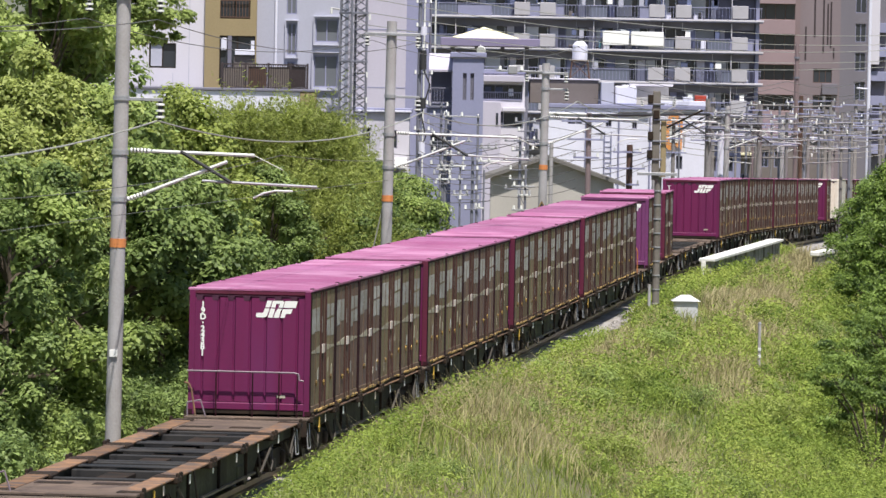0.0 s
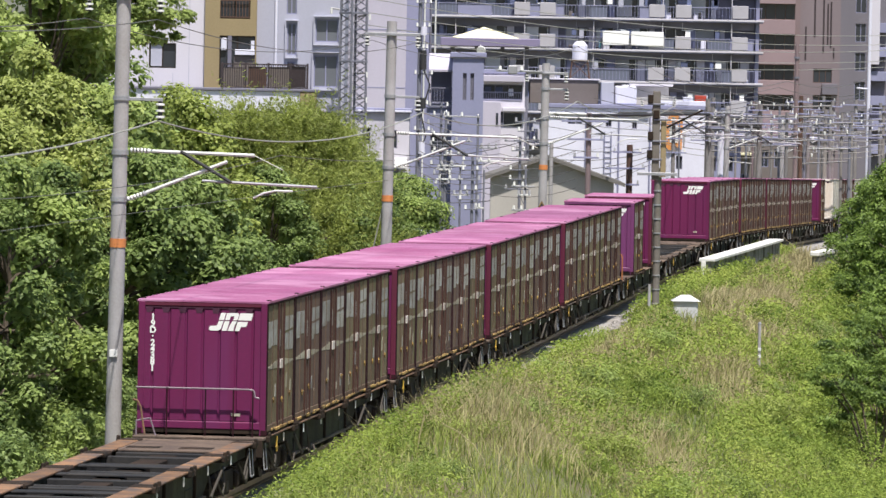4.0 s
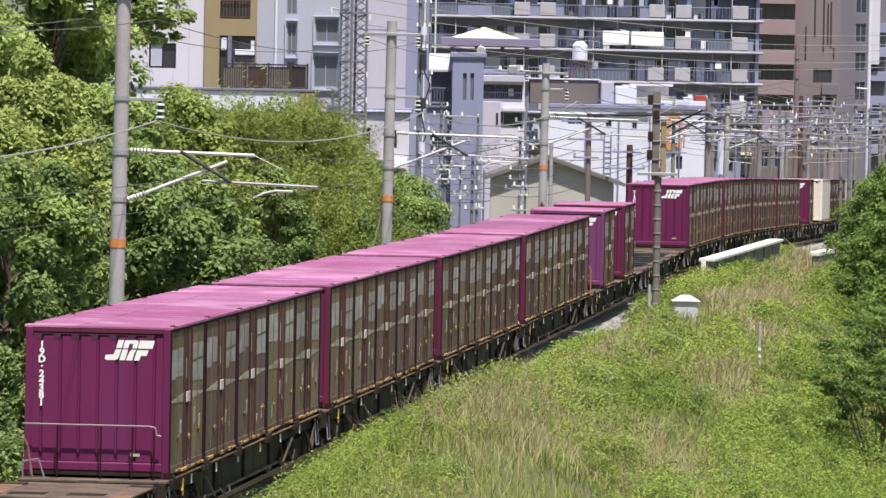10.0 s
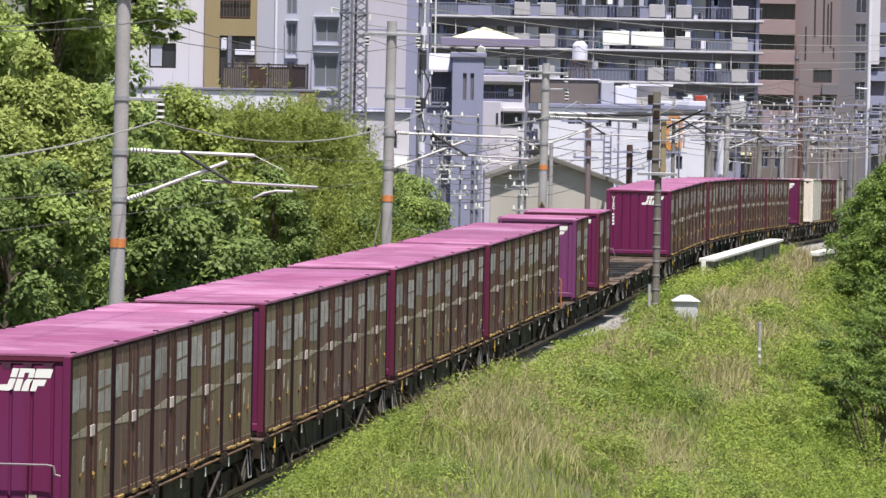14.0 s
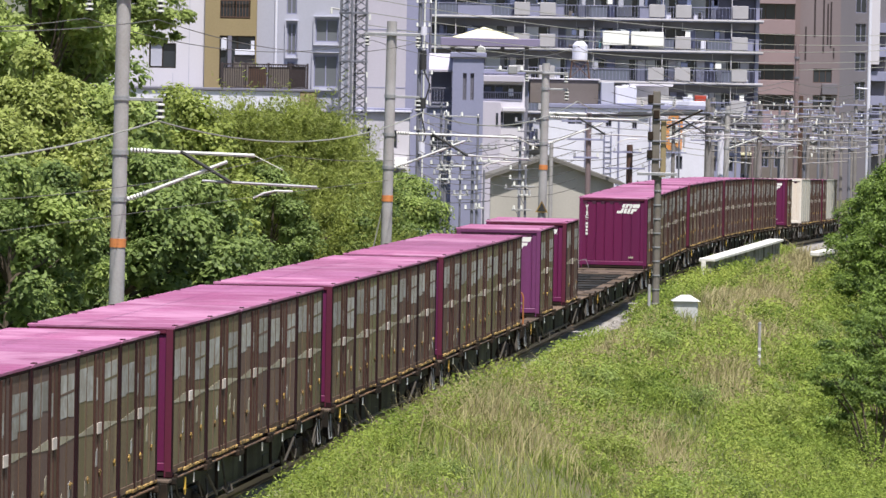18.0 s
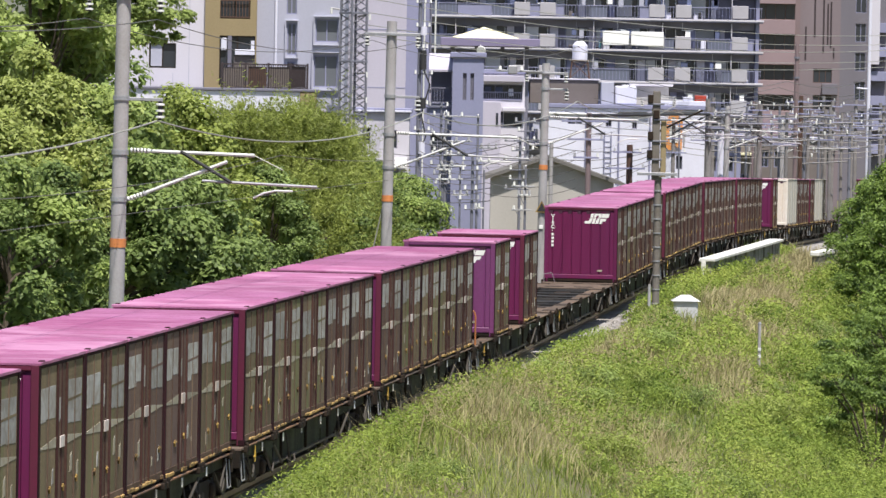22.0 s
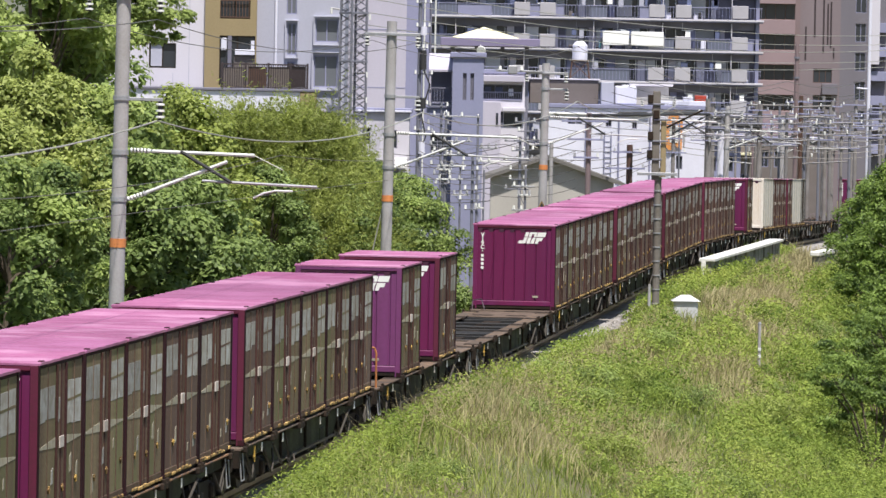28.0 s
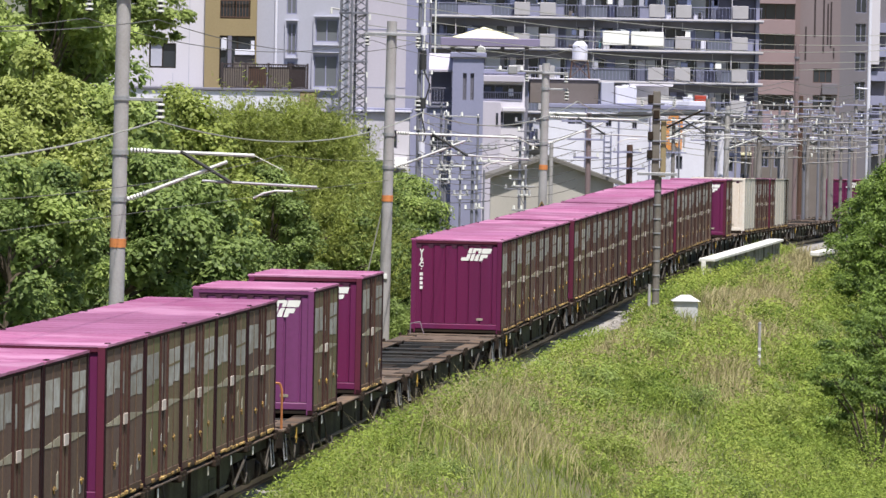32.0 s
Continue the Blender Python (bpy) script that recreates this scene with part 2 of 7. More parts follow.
# ---------------------------------------------------------------- mesh building
class Build:
    """Collects vertices and faces of one mesh."""

    def __init__(self):
        self.v, self.f = [], []

    def add(self, verts, faces):
        k = len(self.v)
        self.v.extend(tuple(p) for p in verts)
        self.f.extend(tuple(i + k for i in q) for q in faces)
        return self

    def box(self, x0, x1, y0, y1, z0, z1):
        return self.add([(x0, y0, z0), (x1, y0, z0), (x1, y1, z0), (x0, y1, z0), (x0, y0, z1), (x1, y0, z1), (x1, y1, z1), (x0, y1, z1)],
                        [(3, 2, 1, 0), (4, 5, 6, 7), (0, 1, 5, 4), (1, 2, 6, 5), (2, 3, 7, 6), (3, 0, 4, 7)])

    def cbox(self, x0, x1, y0, y1, z0, z1, c=0.012):
        """A box with chamfered edges."""
        bm = bmesh.new()
        bmesh.ops.create_cube(bm, size=1.0)
        for q in bm.verts:
            q.co = ((x0 + x1) / 2 + q.co.x * (x1 - x0), (y0 + y1) / 2 + q.co.y * (y1 - y0), (z0 + z1) / 2 + q.co.z * (z1 - z0))
        c = min(c, 0.3 * min(x1 - x0, y1 - y0, z1 - z0))
        bmesh.ops.bevel(bm, geom=bm.edges[:], offset=c, segments=1, affect="EDGES")
        bm.verts.index_update()
        self.add([q.co for q in bm.verts], [[q.index for q in g.verts] for g in bm.faces])
        bm.free()
        return self

    def tube(self, a, b, r0, r1=None, n=8, caps=True):
        r1 = r0 if r1 is None else r1
        a, b = Vector(a), Vector(b)
        d = (b - a).normalized()
        s = d.orthogonal().normalized()
        t = d.cross(s)
        vs = []
        for c, r in ((a, r0), (b, r1)):
            for i in range(n):
                w = 2 * math.pi * i / n
                vs.append(c + s * (r * math.cos(w)) + t * (r * math.sin(w)))
        fs = [(i, (i + 1) % n, n + (i + 1) % n, n + i) for i in range(n)]
        if caps:
            fs += [tuple(range(n - 1, -1, -1)), tuple(range(n, 2 * n))]
        return self.add(vs, fs)

    def path(self, pts, r, n=6):
        for a, b in zip(pts, pts[1:]):
            self.tube(a, b, r, r, n)
        return self

    def pipe(self, pts, r, n=5):
        """One unbroken bent bar through the points."""
        pts = [Vector(p) for p in pts]
        k = len(self.v)
        for i, p in enumerate(pts):
            d = (pts[min(i + 1, len(pts) - 1)] - pts[max(i - 1, 0)]).normalized()
            a = d.orthogonal().normalized()
            b = d.cross(a)
            self.v += [tuple(p + a * (r * math.cos(6.2832 * j / n)) + b * (r * math.sin(6.2832 * j / n))) for j in range(n)]
        for i in range(len(pts) - 1):
            self.f += [(k + n * i + j, k + n * i + (j + 1) % n, k + n * i + n + (j + 1) % n, k + n * i + n + j) for j in range(n)]
        return self

    def prism(self, poly, axis, a, b):
        """A flat outline (two coordinates) pushed from a to b along an axis."""
        n = len(poly)
        put = {"x": lambda p, w: (w, p[0], p[1]), "y": lambda p, w: (p[0], w, p[1]), "z": lambda p, w: (p[0], p[1], w)}[axis]
        return self.add([put(p, a) for p in poly] + [put(p, b) for p in poly],
                        [tuple(range(n - 1, -1, -1)), tuple(range(n, 2 * n))] + [(i, (i + 1) % n, n + (i + 1) % n, n + i) for i in range(n)])

    def data(self, name, material, smooth=False):
        me = bpy.data.meshes.new(name)
        me.from_pydata(self.v, [], self.f)
        me.materials.append(material)
        bm = bmesh.new()
        bm.from_mesh(me)
        bmesh.ops.recalc_face_normals(bm, faces=bm.faces[:])
        bm.to_mesh(me)
        bm.free()
        if smooth:
            me.shade_smooth()
        return me


def part(name, build, material, parent, label="", smooth=False):
    """One mesh object under a thing or a part."""
    me = build if isinstance(build, bpy.types.Mesh) else build.data(name, material, smooth)
    ob = new(name, me)
    ob.parent = parent
    if label:
        ob["label"] = label
    return ob


def thing(name, label, category, group="", at=None, kind=""):
    ob = new(name)
    tagged(ob, label, category, group, kind)
    if at is not None:
        ob.matrix_basis = at
    return ob


def solid(name, build, material, label, category, group="", at=None, kind="", smooth=False):
    ob = new(name, build.data(name, material, smooth))
    tagged(ob, label, category, group, kind)
    if at is not None:
        ob.matrix_basis = at
    return ob


def cloud(name, verts, faces, material):
    """A large mesh from arrays of vertices and of equal-sized faces."""
    me = bpy.data.meshes.new(name)
    verts, faces = np.asarray(verts, dtype=np.float32), np.asarray(faces, dtype=np.int32)
    k = faces.shape[1]
    me.vertices.add(len(verts))
    me.vertices.foreach_set("co", verts.ravel())
    me.loops.add(faces.size)
    me.loops.foreach_set("vertex_index", faces.ravel())
    me.polygons.add(len(faces))
    me.polygons.foreach_set("loop_start", np.arange(len(faces), dtype=np.int32) * k)
    me.polygons.foreach_set("loop_total", np.full(len(faces), k, dtype=np.int32))
    me.update(calc_edges=True)
    me.validate()
    me.materials.append(material)
    return me


# ---------------------------------------------------------------- the line of the track
STEP = 0.5
LINE_S = np.arange(-160, 420.1, STEP)
HEAD_S = np.arange(-60, 361, 30.0)
HEAD = np.radians([5.94, 6.05, 6.17, 6.39, 6.9, 6.69, 6.79, 6.61, 7.12, 7.2, 7.29, 7.37, 7.46, 7.54, 7.63])
RISE_S = [-60, 40, 80, 110, 140, 170, 200, 240, 300]
RISE = [0, 0, 0.23, 0.467, 0.188, -0.289, -0.736, -1.325, -2.21]
_h = np.interp(LINE_S, HEAD_S, HEAD)
_k = np.exp(-0.5 * (np.arange(-30, 31) * STEP / 6.0) ** 2)
_z = np.convolve(np.pad(np.interp(LINE_S, RISE_S, RISE), 30, mode="edge"), _k / _k.sum(), "valid")
_x = np.concatenate([[0], np.cumsum(np.sin((_h[1:] + _h[:-1]) / 2))]) * STEP
_y = np.concatenate([[0], np.cumsum(np.cos((_h[1:] + _h[:-1]) / 2))]) * STEP
_x += -3.733 - np.interp(0, LINE_S, _x)
_y += 106.117 - np.interp(0, LINE_S, _y)


def on_line(s, d=0.0, z=0.0):
    """The point s metres along the track, d to its right and z over the rails."""
    h = np.interp(s, LINE_S, _h)
    return Vector((np.interp(s, LINE_S, _x) + math.cos(h) * d, np.interp(s, LINE_S, _y) - math.sin(h) * d, np.interp(s, LINE_S, _z) + z))


def beside(y, d, z=0.0):
    """A point at distance y from the camera, d metres right of the track."""
    s = float(np.interp(y, _y, LINE_S))
    p = on_line(s)
    return Vector((p.x + d, y, p.z + z))


def line_pose(s, half=7.1):
    a, b = on_line(s - half), on_line(s + half)
    d = b - a
    return Matrix.Translation((a + b) / 2) @ Matrix.Rotation(-math.atan2(d.x, d.y), 4, "Z") @ Matrix.Rotation(math.atan2(d.z, d.xy.length), 4, "X")


def ground_z(y, d):
    """Height of the soil: a low bank, with a long slope on the right."""
    s = np.interp(y, _y, LINE_S)
    base = np.interp(s, LINE_S, _z)
    prof = np.interp(d, [-400, -60, -14, -6, -3.2, -2.2, 1.75, 2.15, 2.7, 3.6, 14.0, 20.0, 400],
                     [-3.2, -3.2, -2.2, -0.9, -0.55, -0.5, -0.5, -0.05, 0.12, 0.0, -5.3, -5.8, -5.8])
    low = np.interp(y, [134, 141, 171, 180, 190, 202, 245, 262], [0, 0.24, 0.28, 0.22, 0.3, 0.85, 0.75, 0.3])
    prof = prof - low * np.clip((d - 1.8) / 0.5, 0, 1) * np.clip((7.0 - d) / 2.5, 0, 1)
    k = np.clip((y - 235) / 60, 0, 1)
    far = np.interp(d, [-400, -60, -14, -6, -3.2, 4, 8, 20, 400], [-3.2, -3.2, -2.2, -0.9, -0.5, -0.5, -0.9, -2.5, -3.2])
    return base + prof * (1 - k) + far * k


# ---------------------------------------------------------------- ground and track
def make_ground():
    ys = np.concatenate([np.arange(-80, 60, 20), np.arange(60, 290, 1.5), np.arange(290, 600, 30), [700, 1000, 1600, 3000]])
    ds = np.concatenate([[-2500, -900, -400, -200, -100], np.arange(-60, -16, 6), np.arange(-16, 22, 0.8), np.arange(22, 60, 6), [100, 200, 400, 900, 2500]])
    cx = np.interp(ys, _y, _x)
    yy, dd = np.meshgrid(ys, ds, indexing="ij")
    zz = ground_z(yy, dd)
    rough = np.array([[noise.noise(Vector((a * 0.35, b * 0.35, 0))) for b in ds] for a in ys])
    zz = zz + rough * 0.18 * (np.abs(dd) > 2.6) * (np.abs(dd) < 60)
    n, m = len(ys), len(ds)
    v = np.stack([cx[:, None] + dd, yy, zz], -1).reshape(-1, 3)
    i = np.arange((n - 1) * m).reshape(n - 1, m)[:, :-1].ravel()
    f = np.stack([i, i + 1, i + m + 1, i + m], 1)
    me = cloud("ground", v, f, M_SOIL)
    me.shade_smooth()
    tagged(new("ground", me), "green overgrown bank and level soil", "ground", kind="structure")


def make_track():
    ss = np.arange(-70, 300, 2.0)
    b = Build()
    prof = [(-2.3, -0.62), (-1.75, -0.2), (1.6, -0.2), (2.3, -0.72)]
    for s in ss:
        b.v.extend(tuple(on_line(s, d, z)) for d, z in prof)
    for i in range(len(ss) - 1):
        b.f.extend((4 * i + j, 4 * i + j + 1, 4 * i + j + 5, 4 * i + j + 4) for j in range(3))
    solid("ballast_bed", b, M_BALL, "grey crushed stone bed under the rails", "ballast", kind="structure")
    for side in (-0.57, 0.57):
        r = Build()
        outline = [(-0.06, -0.15), (0.06, -0.15), (0.06, -0.13), (0.01, -0.11), (0.01, -0.04), (0.033, -0.03), (0.033, 0), (-0.033, 0), (-0.033, -0.03), (-0.01, -0.04), (-0.01, -0.11), (-0.06, -0.13)]
        for s in ss:
            r.v.extend(tuple(on_line(s, side + d, z)) for d, z in outline)
        for i in range(len(ss) - 1):
            r.f.extend((12 * i + j, 12 * i + (j + 1) % 12, 12 * i + 12 + (j + 1) % 12, 12 * i + 12 + j) for j in range(12))
        solid("rail", r, M_RAIL, "rust-brown steel rail with a worn head", "rail", kind="structure")
    # loose stones on the visible shoulder of the bed
    rng = np.random.default_rng(4)
    k = 9000
    s, d = rng.uniform(0, 130, k), rng.uniform(1.3, 2.5, k)
    z = np.interp(d, [1.3, 1.6, 2.5], [-0.2, -0.2, -0.8])
    cen = np.array([on_line(a, c, e) for a, c, e in zip(s, d, z)])
    octa = np.array([(1, 0, 0), (-1, 0, 0), (0, 1, 0), (0, -1, 0), (0, 0, 0.8), (0, 0, -0.8)])
    v = cen[:, None, :] + octa[None] * rng.uniform(0.025, 0.06, (k, 1, 1)) * rng.uniform(0.6, 1.4, (k, 6, 1))
    f = np.array([(0, 2, 4), (2, 1, 4), (1, 3, 4), (3, 0, 4), (2, 0, 5), (1, 2, 5), (3, 1, 5), (0, 3, 5)])
    faces = (f[None] + np.arange(k)[:, None, None] * 6).reshape(-1, 3)
    tagged(new("ballast_stones", cloud("ballast_stones", v.reshape(-1, 3), faces, M_BALL)), "loose grey ballast stones beside the rails", "stones", kind="stuff")


# ---------------------------------------------------------------- the train
L2 = 1.8575                      # half a container's length


def corrugated(z0, z1, y, depth, x0=-1.09, x1=1.09, ribs=7, flip=1):
    """An end wall pressed into vertical ribs."""
    b, w = Build(), (x1 - x0) / ribs
    pts = []
    for i in range(ribs):
        a = x0 + i * w
        pts += [(a, 0), (a + 0.4 * w, 0), (a + 0.47 * w, depth), (a + 0.53 * w, depth), (a + 0.6 * w, 0)]
    pts.append((x1, 0))
    for x, o in pts:
        b.v += [(x, y + flip * o, z0), (x, y + flip * o, z1)]
    b.f = [(2 * i, 2 * i + 2, 2 * i + 3, 2 * i + 1) for i in range(len(pts) - 1)]
    return b


def mark(parent, x0, z0, h, y, material):
    """The white railway mark on an end wall: slanted plain shapes in three groups, slit across."""
    b = Build()
    for outline in ([(0, 0.1), (0.1, 0), (0.56, 0), (0.68, 0.08), (0.7, 0.54), (0.42, 0.54), (0.4, 0.28), (0.02, 0.26)], [(0.42, 0.6), (0.7, 0.6), (0.7, 1.0), (0.42, 1.0)],
                    [(0.76, 0), (1.04, 0), (1.04, 0.54), (0.76, 0.54)], [(0.76, 0.6), (1.02, 0.6), (1.02, 1.0), (0.76, 1.0)], [(1.022, 0.82), (1.46, 0.82), (1.46, 0.92), (1.38, 1.0), (1.022, 1.0)], [(1.22, 0.6), (1.46, 0.6), (1.46, 0.818), (1.22, 0.818)], [(1.1, 0), (1.42, 0), (1.4, 0.34), (1.46, 0.54), (1.2, 0.54), (1.12, 0.34)],
                    [(1.5, 0), (1.76, 0), (1.78, 0.24), (2.06, 0.24), (2.08, 0.52), (1.5, 0.52)], [(1.5, 0.6), (2.24, 0.6), (2.24, 1.0), (1.5, 1.0)]):
        b.prism([(x0 + (u + 0.3 * w) * h, z0 + w * h) for u, w in outline], "y", y, y + 0.012)
    part("painted_mark", b, material, parent, "white slanted railway mark")


def lettering(parent, text, x, z, size, y, gap):
    """Upright letters one under another on an end wall."""
    for i, ch in enumerate(text):
        cu = bpy.data.curves.new("letter", "FONT")
        cu.body, cu.size, cu.extrude, cu.align_x, cu.offset = ch, size, 0.003, "CENTER", 0.007
        tmp = bpy.data.objects.new("letter", cu)
        me = bpy.data.meshes.new_from_object(tmp)
        bpy.data.objects.remove(tmp)
        me.materials.append(M_WHITE)
        ob = new("letter", me)
        ob.parent = parent
        ob.matrix_basis = pose(x, y, z - i * gap, 90, 0, 0)


def container(paint, roof_mat, door_mats, post_mat, label, number="bars", text="", show_mark=True, patches=True, variant=0):
    c = thing("freight_container", label, "container", "containers on the train")
    part("floor", Build().box(-1.2, 1.2, -L2 + 0.02, L2 - 0.02, 0.03, 0.16), M_DARK, c)
    # roof sheet with shallow cross ribs and an overhanging edge
    edge = [(-L2 + 0.006, 2.44), (-L2 + 0.006, 2.47)]
    for i in range(5):
        y = -1.5 + i * 0.75
        edge += [(y - 0.28, 2.474), (y - 0.24, 2.480), (y + 0.24, 2.480), (y + 0.28, 2.474)]
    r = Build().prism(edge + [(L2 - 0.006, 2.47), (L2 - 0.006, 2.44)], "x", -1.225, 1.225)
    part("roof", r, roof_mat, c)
    for sx in (-1, 1):
        part("lifting_eye", Build().cbox(sx * 1.17 - 0.04, sx * 1.17 + 0.04, -L2 + 0.3, -L2 + 0.45, 2.46, 2.497, 0.01), M_POST, c)
    for name, y, flip in (("front_end", -L2 + 0.02, 1), ("rear_end", L2 - 0.02, -1)):
        e = corrugated(0.26, 2.3, y, 0.03, flip=flip)
        e.box(-1.09, 1.09, y + flip * 0.05, y + flip * 0.07, 0.2, 2.4)
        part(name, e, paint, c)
        part("end_sill", Build().cbox(-1.12, 1.12, min(y - flip * 0.014, y + flip * 0.08), max(y - flip * 0.014, y + flip * 0.08), 0.1, 0.25, 0.02), paint, c)
        part("end_header", Build().cbox(-1.12, 1.12, min(y - flip * 0.01, y + flip * 0.08), max(y - flip * 0.01, y + flip * 0.08), 2.36, 2.44), M_GAP if paint is M_END else paint, c)
    # dark teeth painted in for the shade in the notches below the roof edge
    teeth = [(0.95, 2.345), (-1.1, 2.345), (-1.1, 2.33)]
    for i in range(7):
        x = -1.0 + i * 0.31
        teeth += [(x - 0.07, 2.33), (x - 0.05, 2.24), (x + 0.05, 2.24), (x + 0.07, 2.33)]
    part("vent_strip", Build().prism(teeth + [(0.95, 2.33)], "y", -L2 + 0.017, -L2 + 0.04), M_SLOT, c, "dark toothed strip painted for shaded notches under the roof edge")
    for sx in (-1, 1):
        for sy in (-1, 1):
            edge = M_GAP if sx > 0 and paint is M_END and not text else paint
            p = part("corner_post", Build().cbox(min(sx * 1.08, sx * 1.2), max(sx * 1.08, sx * 1.2), min(sy * (L2 - (0.03 if sx > 0 else 0.12)), sy * L2), max(sy * (L2 - (0.03 if sx > 0 else 0.12)), sy * L2), 0.0, 2.44, 0.008), edge, c)
            if sx > 0:
                part("door_post", Build().cbox(1.1, 1.214, min(sy * (L2 - 0.125), sy * (L2 - 0.004)), max(sy * (L2 - 0.125), sy * (L2 - 0.004)), 0.1, 2.44, 0.008), post_mat, c)
            part("corner_fitting", Build().cbox(min(sx * 1.10, sx * 1.218), max(sx * 1.10, sx * 1.218), min(sy * (L2 - 0.16), sy * (L2 + 0.003)), max(sy * (L2 - 0.16), sy * (L2 + 0.003)), 0.0, 0.11, 0.01), M_POST, p)
        part("side_rail", Build().cbox(min(sx * 1.13, sx * 1.208), max(sx * 1.13, sx * 1.208), -L2 + 0.12, L2 - 0.12, 0.06, 0.19), M_MID if sx > 0 else paint, c)
        part("top_rail", Build().cbox(min(sx * 1.13, sx * 1.206), max(sx * 1.13, sx * 1.206), -L2 + 0.1, L2 - 0.1, 2.385, 2.44), post_mat, c)
    # bent and rusty yellow guards along the lower edge
    jut = np.random.default_rng(variant + 40)
    q = -1.72
    while q < 1.6:
        e = jut.uniform(0.18, 0.62)
        z = 0.03 + jut.uniform(0, 0.03)
        if jut.random() < 0.82:
            part("sill_guard", Build().cbox(1.19, 1.232, q, min(q + e, 1.75), z, z + jut.uniform(0.04, 0.075), 0.014), M_TAN, c)
        q += e + jut.uniform(0.03, 0.16)
    part("left_wall", Build().box(-1.17, -1.14, -L2 + 0.1, L2 - 0.1, 0.15, 2.4), paint, c)
    # the doors of the right-hand side: two wide leaves with a narrow pair between
    leaves = [(-1.75, -0.42, 0), (-0.35, -0.02, 1), (0.02, 0.31, 1), (0.38, 1.75, 0)]
    x = 1.2
    for k, (a, b, narrow) in enumerate(leaves):
        n = 1 if narrow else 2
        w = (b - a) / n
        edge = [(x - 0.05, a), (x - 0.05, b)]
        for i in reversed(range(n)):
            o = a + i * w
            edge += [(x - 0.008, o + 0.99 * w), (x, o + 0.95 * w), (x, o + 0.05 * w), (x - 0.008, o + 0.01 * w)]
        d = Build().prism(edge, "z", 0.19, 2.385)
        leaf = part("side_door", d, door_mats[narrow] if patches else door_mats[0], c)
        if k != 1 and patches and jut.random() < 0.75:
            o, z = (b - 0.3 - 0.5 * jut.random() if not narrow else a + 0.05), jut.uniform(0.5, 0.72)
            part("latch", Build().cbox(x + 0.002, x + 0.03, o, o + jut.uniform(0.1, 0.26), z, z + 0.035, 0.01).cbox(x + 0.002, x + 0.03, o + 0.05, o + 0.09, z - 0.05, z + 0.06, 0.01), M_CLIP, leaf)
    for y in (-0.385, 0.0, 0.345):
        part("lock_bar", Build().cbox(x - 0.01, x + (0.03 if y else 0.012), y - 0.033, y + 0.033, 0.1, 2.385, 0.008), M_RIB if patches else post_mat, c)
    for y in (-1.09, 1.07):
        part("door_rib", Build().cbox(x - 0.006, x + 0.012, y - 0.018, y + 0.018, 0.2, 2.38, 0.004), M_MID if patches else post_mat, c)
    if patches:
        tops = 2.1 + (0.0, 0.09, 0.04, 0.12, 0.02)[variant]
        for y0, y1, z0, z1, cut in ((-1.66, -0.52, tops - 0.5, tops, 0.0), (0.46, 1.64, tops - 0.62, tops, 0.14), (-0.3, -0.08, tops - 0.56, tops - 0.2, 0.0)):
            # washed-out paint where a notice was, with a ragged lower edge
            ym, step = y0 + (y1 - y0) * jut.uniform(0.3, 0.7), jut.uniform(-0.02, 0.1)
            pb = Build().prism([(y0, z0), (ym, z0 + 0.01), (ym + 0.03, z0 + step), (y1, z0 + step - 0.01), (y1, z1), (y0, z1 + jut.uniform(-0.03, 0.02))], "x", x - 0.004, x + 0.004)
            part("faded_panel", pb, M_PATCH, c)
            if cut:
                part("panel_tear", Build().prism([(y0, z1 - cut - 0.16), (y1, z1 - cut - 0.13), (y1, z1 - cut - 0.09), (y0, z1 - cut - 0.12)], "x", x + 0.001, x + 0.006), door_mats[0], c)
        for i in range(3):
            o, z, e = jut.uniform(-1.6, 1.5), jut.uniform(0.3, 0.95), jut.uniform(0.06, 0.2)
            part("paint_scab", Build().prism([(o, z), (o + e, z + 0.02), (o + e * 0.9, z + e * 1.6), (o + 0.02, z + e * 1.3)], "x", x - 0.004, x + 0.005), M_PATCH if i % 2 else M_STRIPE, c)
        for pts in ([(-1.72, 1.225), (-0.44, 1.19), (-0.44, 1.34), (-1.72, 1.25)], [(0.4, 1.19), (1.7, 1.24), (1.7, 1.265), (0.4, 1.33)]):
            part("stripe", Build().prism(pts, "x", x - 0.004, x + 0.005), M_STRIPE, c)
        part("label_plate", Build().cbox(x + 0.008, x + 0.028, -0.17, 0.17, 1.17, 1.34, 0.004), M_NOTE, c)
    if show_mark:
        mark(c, 0.1, 1.925, 0.33, -L2 + 0.014, M_WHITE)
    if text:
        lettering(c, text, -0.93, 2.1, 0.16, -L2 + 0.015, 0.118)
        bars = Build()
        for i in range(len(text), 9):
            bars.box(-0.97, -0.89, -L2 + 0.014, -L2 + 0.03, 2.1 - i * 0.118, 2.18 - i * 0.118)
        if bars.v:
            part("number_row", bars, M_WHITE, c, "row of worn white figures")
    elif number == "bars":
        bars = Build()
        for i in range(8):
            bars.box(-0.97, -0.89, -L2 + 0.014, -L2 + 0.03, 2.12 - i * 0.118, 2.2 - i * 0.118)
        part("number_row", bars, M_WHITE, c, "row of worn white figures")
    part("data_plate", Build().cbox(0.55, 0.72, -L2 + 0.012, -L2 + 0.024, 0.35, 0.41, 0.003), M_STRIPE, c)
    return c


